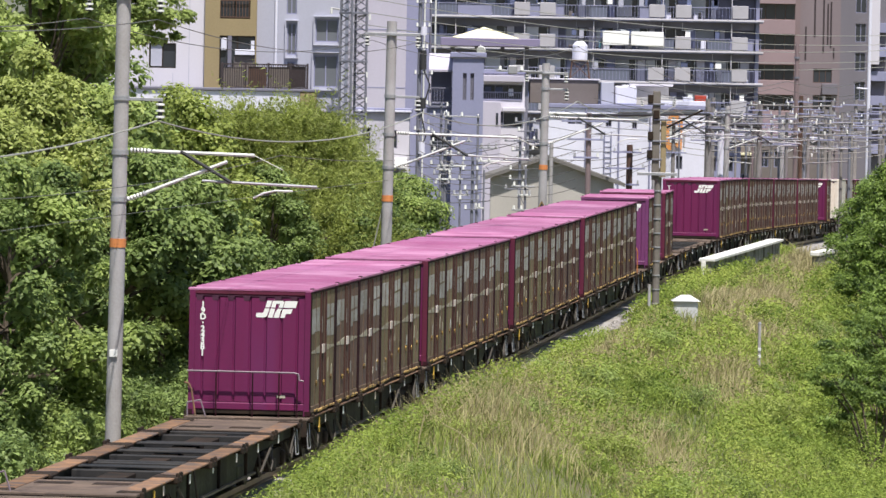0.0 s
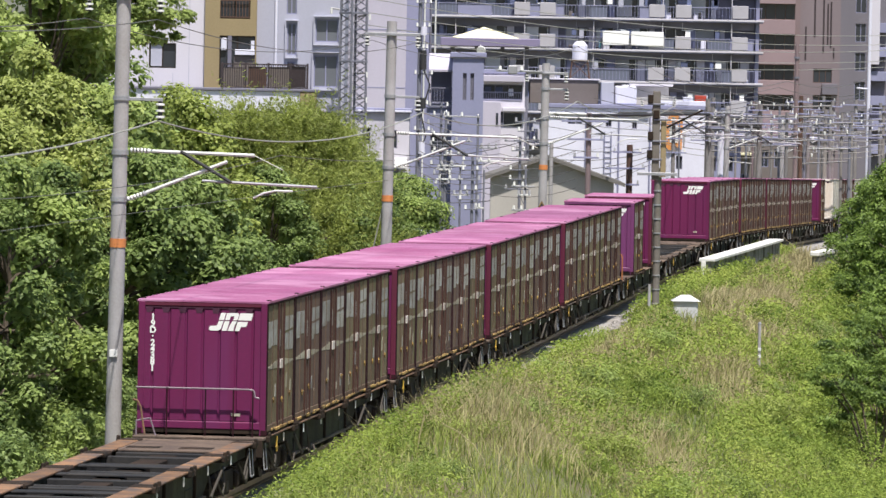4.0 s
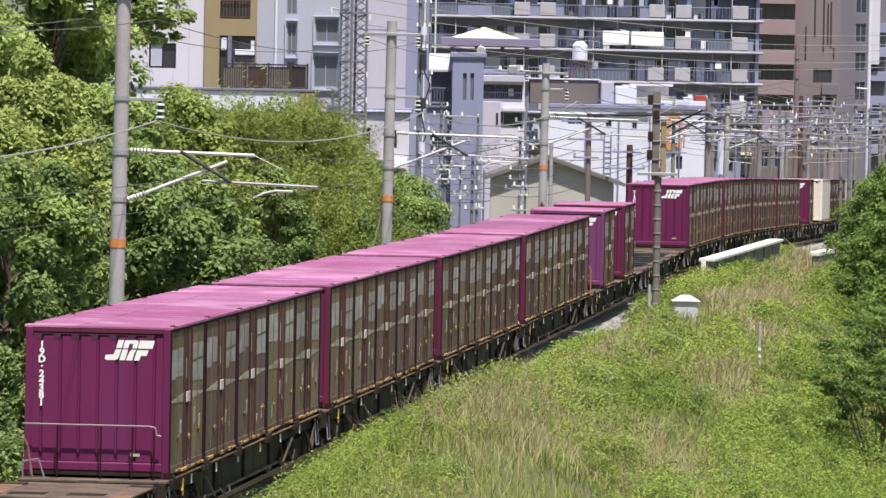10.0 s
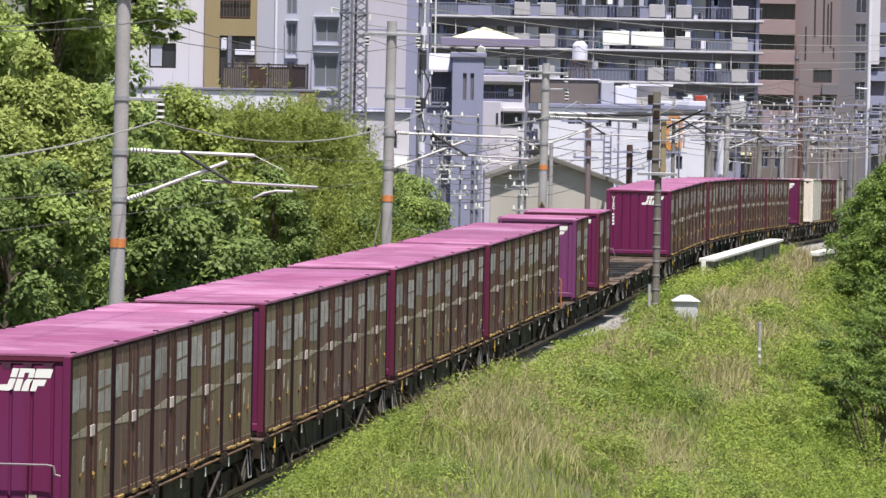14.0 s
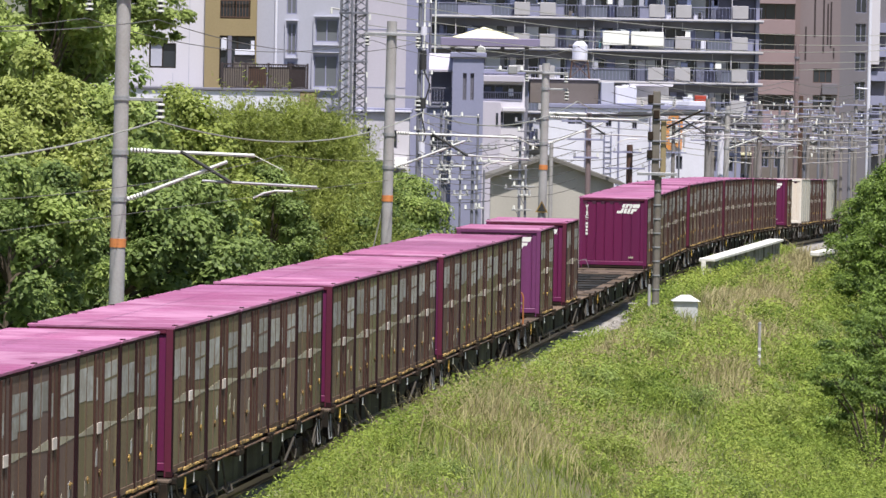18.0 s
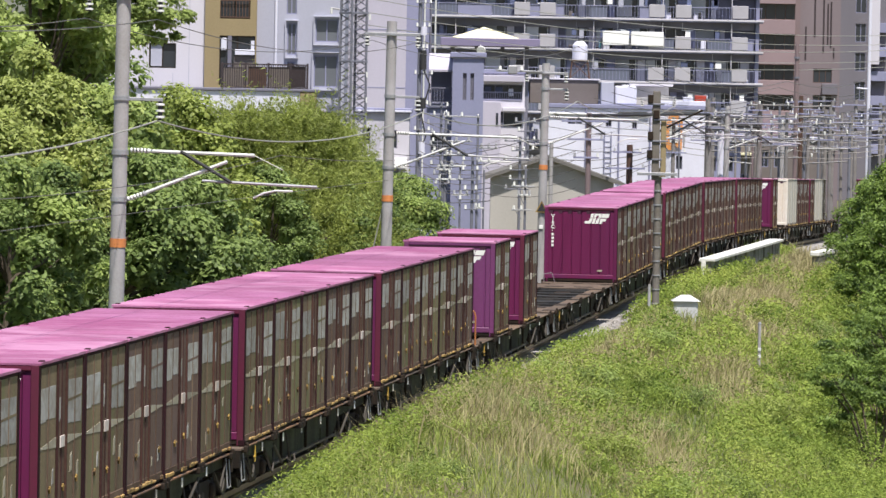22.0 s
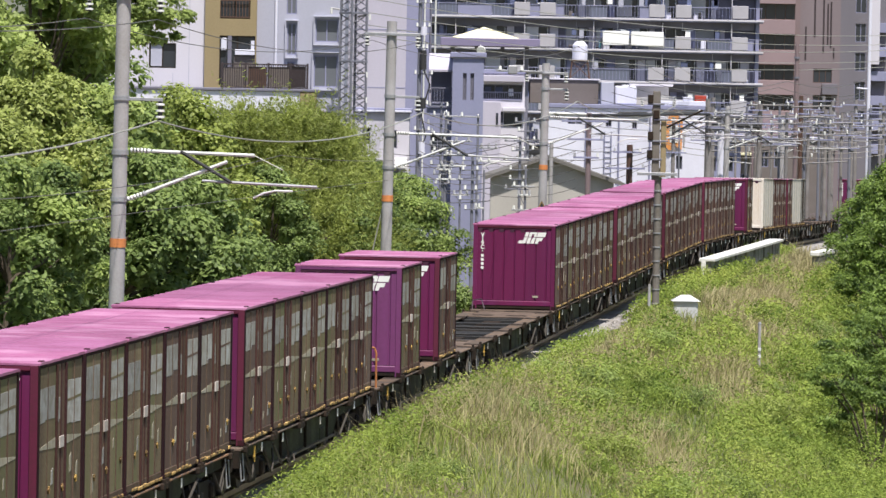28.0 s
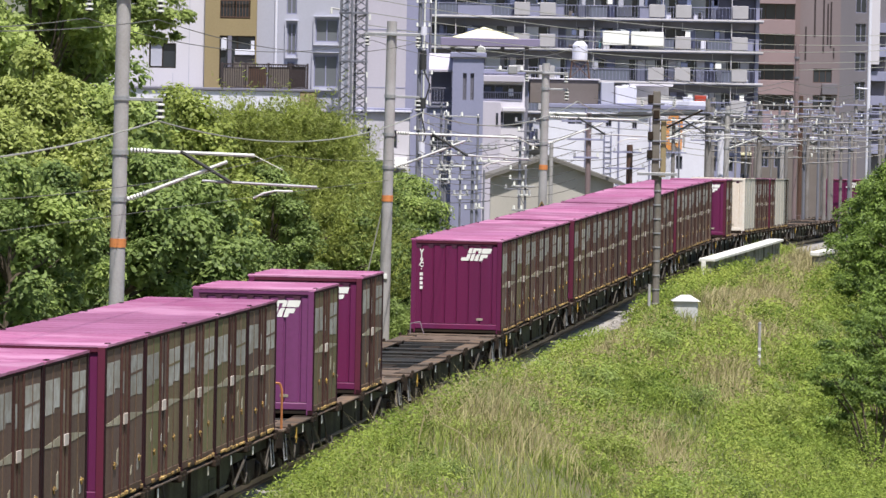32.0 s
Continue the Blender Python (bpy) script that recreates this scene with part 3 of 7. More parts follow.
def wagon(plate, label):
    """A flat wagon; plate is the paint or rust of its deck plates."""
    w = thing("container_flat_wagon", label, "wagon", "wagons of the train")
    for sx in (-1, 1):
        b = Build().prism([(-9.65, 0.97), (-9.65, 0.70), (-5.3, 0.68), (-4.5, 0.36), (4.5, 0.36), (5.3, 0.68), (9.65, 0.70), (9.65, 0.97)], "x", sx * 0.96, sx * 1.03)
        beam = part("side_beam", b, M_BLUEG, w)
        part("flange", Build().cbox(min(sx * 0.9, sx * 1.09), max(sx * 0.9, sx * 1.09), -4.5, 4.5, 0.33, 0.372, 0.006), M_FLANGE, beam)
        for y in (-3.4, 0.1, 3.4):
            part("stiffener", Build().cbox(min(sx * 1.03, sx * 1.085), max(sx * 1.03, sx * 1.085), y - 0.03, y + 0.03, 0.372, 0.95, 0.008), M_DARK, beam)
        for i in range(5):
            y = (i - 2) * 3.79
            part("deck_plate", Build().cbox(min(sx * 0.86, sx * 1.23), max(sx * 0.86, sx * 1.23), y - 1.56, y + 1.56, 0.955, 0.99, 0.008), plate, w)
            for e in (-1, 1):
                q = y + e * 1.72
                k = part("container_lock", Build().cbox(min(sx * 0.95, sx * 1.28), max(sx * 0.95, sx * 1.28), q - 0.15, q + 0.15, 0.88, 0.998, 0.02).cbox(min(sx * 0.82, sx * 1.0), max(sx * 0.82, sx * 1.0), q - 0.2, q + 0.2, 0.9, 1.0, 0.03), M_DARK, w)
                part("lock_pin", Build().cbox(min(sx * 1.23, sx * 1.29), max(sx * 1.23, sx * 1.29), q - 0.05, q + 0.05, 0.96, 1.06, 0.015), M_DARK, k)
        for i, y in enumerate((-7.0, -4.2, -1.6, 1.2, 3.9, 6.6)):
            part("reflector", Build().cbox(min(sx * 1.19, sx * 1.21), max(sx * 1.19, sx * 1.21), y, y + 0.08, 0.76, 0.92, 0.005), M_WHITE if i % 3 else M_CREAM, w)
    for y in (-6.75, -5.7, -3.79, -1.9, -1.45, 0.0, 1.45, 1.9, 3.79, 5.7, 6.75):
        part("cross_beam", Build().cbox(-0.86, 0.86, y - 0.13, y + 0.13, 0.7, 0.93, 0.01), M_BEAM, w)
    for y, x0, x1 in ((-5.0, -0.5, 0.4), (-4.7, -0.35, 0.1), (-0.7, -0.35, 0.1), (0.8, -0.8, 0.7), (2.8, -0.35, 0.1), (4.8, -0.6, 0.75)):
        part("valve_gear", Build().cbox(x0, x1, y - 0.2, y + 0.2, 0.66, 0.8, 0.03).path([(x0 - 0.1, y, 0.84), (x1 + 0.1, y + 0.1, 0.84)], 0.025), M_BEAM, w)
    for y in (-3.1, 0.9, 3.0):
        part("deck_bridge", Build().cbox(-0.86, 0.86, y - 0.22, y + 0.22, 0.93, 0.962, 0.008), M_BEAM, w)
    part("brake_handle", Build().cbox(1.19, 1.225, -7.98, -7.94, 0.62, 0.92, 0.01).cbox(1.19, 1.225, -8.04, -7.88, 0.7, 0.74, 0.01), M_YEL, w, "yellow brake handle")
    part("centre_sill", Build().cbox(-0.24, 0.24, -9.7, 9.7, 0.6, 0.9, 0.01), M_DARK, w)
    part("inner_plate", Build().cbox(-0.84, 0.84, -9.2, 9.2, 0.62, 0.66, 0.01), M_DARK, w)
    for sy in (-1, 1):
        part("end_platform", Build().cbox(-1.0, 1.0, min(sy * 6.9, sy * 9.42), max(sy * 6.9, sy * 9.42), 0.93, 0.975, 0.012), M_DECK, w)
        part("end_step", Build().cbox(-1.22, 1.22, min(sy * 9.42, sy * 9.8), max(sy * 9.42, sy * 9.8), 0.93, 0.983, 0.012), M_DECK, w)
        # dark plates laid on top stand for shaded recesses in the platform
        for x in (-0.5, 0.45):
            part("hatch", Build().cbox(x - 0.3, x + 0.3, min(sy * 7.3, sy * 7.75), max(sy * 7.3, sy * 7.75), 0.97, 0.982, 0.004), M_DARK, w)
        part("end_beam", Build().cbox(-1.2, 1.2, min(sy * 9.62, sy * 9.8), max(sy * 9.62, sy * 9.8), 0.62, 0.93, 0.012), M_DARK, w)
        cp = part("coupler", Build().cbox(-0.12, 0.12, min(sy * 9.7, sy * 10.12), max(sy * 9.7, sy * 10.12), 0.72, 0.95, 0.03), M_DARK, w)
        part("knuckle", Build().cbox(-0.2, 0.16, min(sy * 10.02, sy * 10.19), max(sy * 10.02, sy * 10.19), 0.69, 0.99, 0.04), M_DARK, cp)
        part("air_hose", Build().path([(0.5, sy * 9.75, 0.6), (0.52, sy * 9.95, 0.42), (0.54, sy * 10.1, 0.36), (0.55, sy * 10.19, 0.45)], 0.03), M_BLACK, w)
        part("step", Build().path([(1.16, sy * 9.5, 0.9), (1.2, sy * 9.5, 0.38), (1.2, sy * 9.15, 0.38), (1.16, sy * 9.15, 0.9)], 0.014), M_GALV, w)
    part("corner_loop", Build().path([(-1.16, -9.74, 0.985), (-1.16, -9.74, 1.25), (-0.9, -9.74, 1.3), (-0.8, -9.74, 0.985)], 0.016), M_HANDR, w)
    # under the floor: air tank, brake rigging, slanting rods
    part("air_tank", Build().tube((0.75, -2.2, 0.5), (0.75, -0.6, 0.5), 0.2, n=12), M_DARK, w, smooth=False)
    part("brake_cylinder", Build().tube((0.7, 1.0, 0.5), (0.7, 1.9, 0.5), 0.16, n=12), M_DARK, w)
    part("valve_box", Build().cbox(0.7, 1.05, 2.4, 3.2, 0.3, 0.62, 0.03), M_BLUEG, w)
    for sy in (-1, 1):
        part("slanting_rod", Build().path([(1.2, sy * 4.3, 0.36), (1.22, sy * 5.6, 0.8)], 0.025), M_STEEL, w)
        part("slanting_rod", Build().path([(1.19, sy * 8.9, 0.85), (1.2, sy * 8.2, 0.4)], 0.022), M_STEEL, w)
    for k, (y, z) in enumerate(((-8.3, 0.5), (-5.7, 0.42), (5.6, 0.45), (8.4, 0.5))):
        part("brake_pipe", Build().path([(1.15, y - 0.5, 0.72), (1.2, y - 0.3, z), (1.21, y, z - 0.14), (1.2, y + 0.28, z + 0.02), (1.15, y + 0.45, 0.7)], 0.02), M_STEEL, w)
    for y, e in ((-8.7, 0.3), (-3.0, 0.35), (4.6, 0.3)):
        part("brake_hanger", Build().path([(1.08, y, 0.9), (1.13, y + 0.05, 0.55), (1.12, y + e, 0.3), (1.1, y + 2 * e, 0.42)], 0.022, 5), M_STEEL, w)
    part("ladder_bracket", Build().path([(1.17, -3.4, 0.4), (1.22, -3.2, 0.3), (1.22, -2.6, 0.3), (1.17, -2.4, 0.4)], 0.02), M_STEEL, w)
    wheels = []
    for sy in (-1, 1):
        bg = part("bogie", Build().cbox(-0.95, 0.95, sy * 7.1 - 0.2, sy * 7.1 + 0.2, 0.42, 0.66, 0.03), M_DARK, w)
        for sx in (-1, 1):
            y = sy * 7.1
            fr = Build().prism([(y - 1.25, 0.38), (y - 0.95, 0.30), (y - 0.45, 0.28), (y - 0.3, 0.2), (y + 0.3, 0.2), (y + 0.45, 0.28), (y + 0.95, 0.30), (y + 1.25, 0.38), (y + 1.2, 0.56), (y + 0.5, 0.62), (y - 0.5, 0.62), (y - 1.2, 0.56)], "x", sx * 0.92, sx * 1.06)
            part("side_frame", fr, M_DARK, bg)
            for e in (-1, 1):
                part("axle_box", Build().cbox(min(sx * 0.95, sx * 1.14), max(sx * 0.95, sx * 1.14), y + e * 0.95 - 0.15, y + e * 0.95 + 0.15, 0.27, 0.55, 0.04), M_DARK, bg)
            part("spring", Build().tube((sx * 1.0, y, 0.26), (sx * 1.0, y, 0.44), 0.1, n=8), M_STEEL, bg)
        for e in (-1, 1):
            ws = Build()
            for sx in (-1, 1):
                ws.tube((sx * 0.55, 0, 0), (sx * 0.66, 0, 0), 0.405, 0.405, 24)
                ws.tube((sx * 0.51, 0, 0), (sx * 0.55, 0, 0), 0.435, 0.435, 24)
                for i in range(6):
                    t = i * math.pi / 3
                    ws.cbox(min(sx * 0.66, sx * 0.67), max(sx * 0.66, sx * 0.67), 0.22 * math.cos(t) - 0.05, 0.22 * math.cos(t) + 0.05, 0.22 * math.sin(t) - 0.05, 0.22 * math.sin(t) + 0.05, 0.002)
            ws.tube((-0.95, 0, 0), (0.95, 0, 0), 0.08, 0.08, 10)
            wo = part("wheelset", ws, M_STEEL, w)
            wo.location = (0, sy * 7.1 + e * 0.95, 0.405)
            wheels.append(wo)
    return w


def brake_rails(w):
    """The handrail over the near end of one wagon."""
    part("handrail", Build().path([(-1.2, -9.6, 1.86), (0.9, -9.6, 1.86), (1.0, -9.6, 1.84), (1.02, -9.6, 1.72), (1.1, -9.6, 1.7)], 0.018), M_HANDR, w)
    part("corner_rail", Build().path([(-1.0, -9.74, 0.985), (-1.08, -9.74, 1.5), (-1.14, -9.74, 1.62), (-1.22, -9.74, 1.64)], 0.02), M_SILL, w)
    for x in (-0.62, 0.1, 0.62, 0.98):
        part("handrail_post", Build().path([(x, -9.6, 0.985), (x, -9.6, 1.86)], 0.016), M_POST, w)


def orange_rail(w):
    part("corner_rail", Build().path([(1.16, -9.7, 0.97), (1.16, -9.7, 1.72), (1.12, -9.7, 1.84), (0.98, -9.7, 1.86)], 0.024), M_RUSTO, w)


def travelled(t):
    """Metres gone by the train after t seconds; it gathers speed."""
    u = t / 32.0
    return TRAVEL[0] * u + TRAVEL[1] * u ** 2 + TRAVEL[2] * u ** 3 + TRAVEL[3] * u ** 4 + TRAVEL[4] * u ** 5


TRAVEL = (45.1315, 23.3296, 44.9598, -36.4621, 8.0183)
PITCH, SLOT, HALF = 20.4, 3.79, 9.31
WAGONS, LOADS = [], []           # (object, place along the train at the start), (object, wagon's place, offset)


def make_train():
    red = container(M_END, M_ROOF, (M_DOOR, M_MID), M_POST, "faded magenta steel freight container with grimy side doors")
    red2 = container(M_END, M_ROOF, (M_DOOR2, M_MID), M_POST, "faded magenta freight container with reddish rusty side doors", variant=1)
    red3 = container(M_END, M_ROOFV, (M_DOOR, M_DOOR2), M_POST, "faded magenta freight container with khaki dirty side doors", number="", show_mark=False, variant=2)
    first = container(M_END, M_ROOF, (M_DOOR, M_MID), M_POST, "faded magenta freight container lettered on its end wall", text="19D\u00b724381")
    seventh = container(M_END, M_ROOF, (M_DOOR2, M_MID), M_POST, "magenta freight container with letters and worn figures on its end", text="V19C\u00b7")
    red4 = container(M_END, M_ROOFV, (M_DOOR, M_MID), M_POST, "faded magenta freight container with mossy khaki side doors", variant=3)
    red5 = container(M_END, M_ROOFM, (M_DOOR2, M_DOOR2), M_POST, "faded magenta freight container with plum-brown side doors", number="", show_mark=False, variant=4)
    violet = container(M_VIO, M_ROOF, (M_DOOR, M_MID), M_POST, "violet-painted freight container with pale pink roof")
    cream = container(M_CREAM, M_CREAM, (M_CREAM, M_CREAM), M_GREYC, "cream-white freight container streaked with rust", number="", show_mark=False, patches=False)
    grey = container(M_GREYC, M_GREYC, (M_GREYC, M_GREYC), M_DARK, "light grey weathered freight container", number="", show_mark=False, patches=False)
    used = set()

    def load(kind, k, slot):
        ob = kind if kind not in used else copy_thing(kind, Matrix.Identity(4))
        used.add(kind)
        LOADS.append((ob, (k - 1) * PITCH + HALF, (slot - 3) * SLOT))

    for k in (1, 2, 3, 4, 7, 8, 9, 10):
        for slot in range(1, 6):
            kind = first if (k, slot) == (1, 1) else seventh if (k, slot) == (7, 1) else (red2 if (k * 7 + slot * 3) % 5 in (1, 3) or k > 7 and slot > 1 else (red3 if slot > 1 and (k + slot * 2) % 5 in (0, 3) else red))
            kind = red4 if kind is red and slot > 1 and (k + slot) % 2 else red5 if kind is red2 and slot > 1 and (k + slot) % 3 == 0 else kind
            load(kind, k, slot)
    load(violet, 5, 2)
    load(red2, 5, 4)
    load(red, 11, 3)
    for k, slot, kind in ((12, 1, cream), (12, 2, cream), (12, 3, red2), (12, 4, red2), (12, 5, red2), (13, 1, red2), (13, 2, cream), (13, 3, cream), (13, 4, grey), (17, 4, red)):
        load(kind, k, slot)
    rusty = wagon(M_SILL, "dark steel container flat wagon with orange-rusted deck plates")
    grimy = wagon(M_GRIMY, "grimy dark grey container flat wagon on two bogies")
    for k in range(-1, 18):
        ob = rusty if k == -1 else grimy if k == 4 else copy_thing(rusty if k < 4 else grimy, Matrix.Identity(4))
        if k == 1:
            brake_rails(ob)
        elif k == 5:
            orange_rail(ob)
        WAGONS.append((ob, (k - 1) * PITCH + HALF))


def motions():
    times = [float(t) for t in range(0, 33)]
    for ob, s0 in WAGONS:
        walk(ob, [(t, line_pose(s0 - travelled(t))) for t in times])
    for ob, s0, off in LOADS:
        walk(ob, [(t, line_pose(s0 - travelled(t)) @ Matrix.Translation((0, off, 1.0))) for t in times])
    # wheels turn on the wagons that pass near; at most a quarter turn less a little from row to row
    spins, t = [0.0], 0.0
    while t < 32.0:
        t = min(32.0, round(t + 1 / 6, 4)) if travelled(min(32.0, t + 1 / 6)) - travelled(t) < 0.6 else min(32.0, round(t + 0.1333, 4))
        spins.append(t)
    for ob, s0 in WAGONS[:10]:
        for wh in [c for c in ob.children if c.name.startswith("wheelset")]:
            at = wh.location.copy()
            walk(wh, [(t, Matrix.Translation(at) @ Matrix.Rotation(travelled(t) / 0.405, 4, "X")) for t in spins])


# ---------------------------------------------------------------- overhead line
def insulator(parent, a, b, r=0.055, n=5):
    a, b = Vector(a), Vector(b)
    core = part("insulator", Build().tube(a, b, r * 0.55, n=8), M_BLACK, parent)
    bd, axis, rings = Build(), (b - a).normalized(), []
    for i in range(n):
        c = a.lerp(b, (i + 0.5) / n)
        rings += [(c - axis * 0.026, r * 0.4), (c - axis * 0.018, r), (c + axis * 0.018, r), (c + axis * 0.026, r * 0.4)]
    side = axis.orthogonal().normalized()
    other = axis.cross(side)
    for c, q in rings:
        bd.v += [tuple(c + side * (q * math.cos(k * math.pi / 5)) + other * (q * math.sin(k * math.pi / 5))) for k in range(10)]
    bd.f = [(10 * i + k, 10 * i + (k + 1) % 10, 10 * i + 10 + (k + 1) % 10, 10 * i + 10 + k) for i in range(len(rings) - 1) for k in range(10)]
    bd.f += [tuple(range(9, -1, -1)), tuple(range(len(bd.v) - 10, len(bd.v)))]
    part("shed", bd, M_PORC, core, "white porcelain sheds")
    return core


def catenary_pole(height=9.6, arms=True, stay=False, banded=True, reach=2.75):
    """Round concrete mast; x points to the track, origin at the rails' level."""
    p = thing("catenary_pole", "round grey concrete overhead line mast with steel arms", "catenary pole", "masts of the overhead line")
    part("mast", Build().tube((0, 0, -1.6), (0, 0, height), 0.165, 0.145, 20), M_CONC, p, smooth=False)
    for z in (7.15, 6.05, 5.1, height - 0.35):
        part("band", Build().tube((0, 0, z - 0.05), (0, 0, z + 0.05), 0.175, 0.175, 16), M_GALV, p)
    if banded:
        part("orange_band", Build().tube((0, 0, 4.12), (0, 0, 4.3), 0.168, 0.168, 20), M_ORANGE, p)
    part("notice", Build().cbox(-0.08, 0.08, -0.2, -0.165, 1.9, 2.05, 0.005), M_WHITE, p)
    if arms:
        part("top_bracket", Build().cbox(-0.75, 0.85, -0.2, -0.13, height - 0.42, height - 0.33, 0.01), M_GALV, p)
        for x in (-0.68, 0.78):
            insulator(p, (x, -0.16, height - 0.42), (x, -0.16, height - 0.72), 0.08, 3)
        part("feeder_bracket", Build().cbox(0.1, 0.85, -0.04, 0.04, 7.1, 7.17, 0.008), M_GALV, p)
        insulator(p, (0.8, 0, 7.1), (0.8, 0, 6.72), 0.09, 3)
        insulator(p, (0.2, 0, 6.1), (0.62, 0, 6.09), 0.05, 6)
        part("top_tube", Build().tube((0.6, 0, 6.09), (reach, 0, 6.06), 0.035, n=8), M_LGREY, p)
        part("tail_wire", Build().tube((reach, 0, 6.06), (reach + 0.6, 0, 5.78), 0.012, n=5), M_WIREL, p)
        insulator(p, (0.17, 0, 5.1), (0.55, 0, 5.24), 0.05, 6)
        part("strut", Build().tube((0.52, 0, 5.23), (2.2, 0, 5.92), 0.035, n=8), M_LGREY, p)
        part("cross_strut", Build().tube((1.25, -0.05, 6.1), (2.3, -0.05, 5.5), 0.035, n=8), M_BLACK, p)
        part("registration_tube", Build().tube((1.7, 0, 5.52), (4.05, 0, 5.46), 0.028, n=8), M_GALV, p)
        part("steady_arm", Build().path([(2.75, 0, 5.2), (2.95, 0, 5.3), (3.2, 0, 5.36), (3.55, 0, 5.36)], 0.02), M_LGREY, p)
    if stay:
        part("stay_wire", Build().tube((0, 0, 4.6), (-1.1, 0.4, -0.6), 0.02, n=6), M_WIREL, p)
        part("stay_guard", Build().tube((-0.55, 0.2, 2.0), (-0.75, 0.27, 1.05), 0.035, n=6), M_YEL, p)
    return p


def wire(name, pts, r, material, label, sag=0.0, steps=14):
    b = Build()
    for a, c in zip(pts, pts[1:]):
        a, c = Vector(a), Vector(c)
        prev = a
        for i in range(1, steps + 1):
            u = i / steps
            q = a.lerp(c, u)
            q.z -= sag * 4 * u * (1 - u)
            b.tube(prev, q, r, r, 5, caps=False)
            prev = q
    return solid(name, b, material, label, "wire", "overhead wires", kind="structure")


MASTS = (110, 156, 203, 250, 297, 344)


def make_overhead():
    rot = Matrix.Rotation(radians(-6.6), 4, "Z")
    one = catenary_pole()
    lean = Matrix.Rotation(radians(0.5), 4, "Y")
    for i, y in enumerate(MASTS):
        at = Matrix.Translation(beside(y, -3.32 - (0.0, 0.2, 0.47, 0.0, 0.0, 0.0)[i])) @ rot @ lean
        if i == 1:
            ob = catenary_pole(9.3, True, True, reach=3.7)
            ob.matrix_basis = at
        elif i == 0:
            one.matrix_basis = at
        else:
            if i == 3:
                plain = catenary_pole(7.4, banded=False)
                plain.matrix_basis = at
            elif i > 3:
                copy_thing(plain, at)
            if i == 2:
                short = catenary_pole(8.1, reach=3.5)
                part("long_arm", Build().cbox(-1.85, -0.1, -0.26, -0.2, 7.74, 7.81, 0.01), M_GALV, short)
                for x in (-1.7, -0.9):
                    part("arm_insulator", Build().tube((x, -0.23, 7.81), (x, -0.23, 7.96), 0.07, 0.045, 8), M_PORC, short)
                part("arm_box", Build().cbox(-1.4, -1.05, -0.34, -0.18, 7.66, 7.98, 0.03), M_GALV, short)
                short.matrix_basis = at
                ws = part("warning_sign", Build().prism([(-0.24, 2.52), (0.24, 2.52), (0, 2.96)], "y", -0.22, -0.2), M_CLIP, short)
                part("sign_face", Build().prism([(-0.17, 2.56), (0.17, 2.56), (0, 2.88)], "y", -0.226, -0.22), M_BLACK, ws)
    ys = (60,) + MASTS
    wire("feeder_wire", [beside(y, -2.52, 6.7) for y in ys], 0.017, M_WIREL, "thick pale feeder wire slung between masts", 0.62)
    wire("contact_wire", [beside(y, 0.2 * (-1) ** i, 5.25) for i, y in enumerate(ys)], 0.005, M_WIRE, "thin copper contact wire over the track")
    wire("messenger_wire", [beside(y, 0.0, 6.05) for y in ys], 0.006, M_WIRE, "thin messenger wire over the track", 0.35)
    for d in (-4.0, -2.55):
        wire("line_wire", [beside(y, d, 8.75) for y in ys], 0.01, M_WIRE, "thin dark line wire between the mast tops", 0.5)


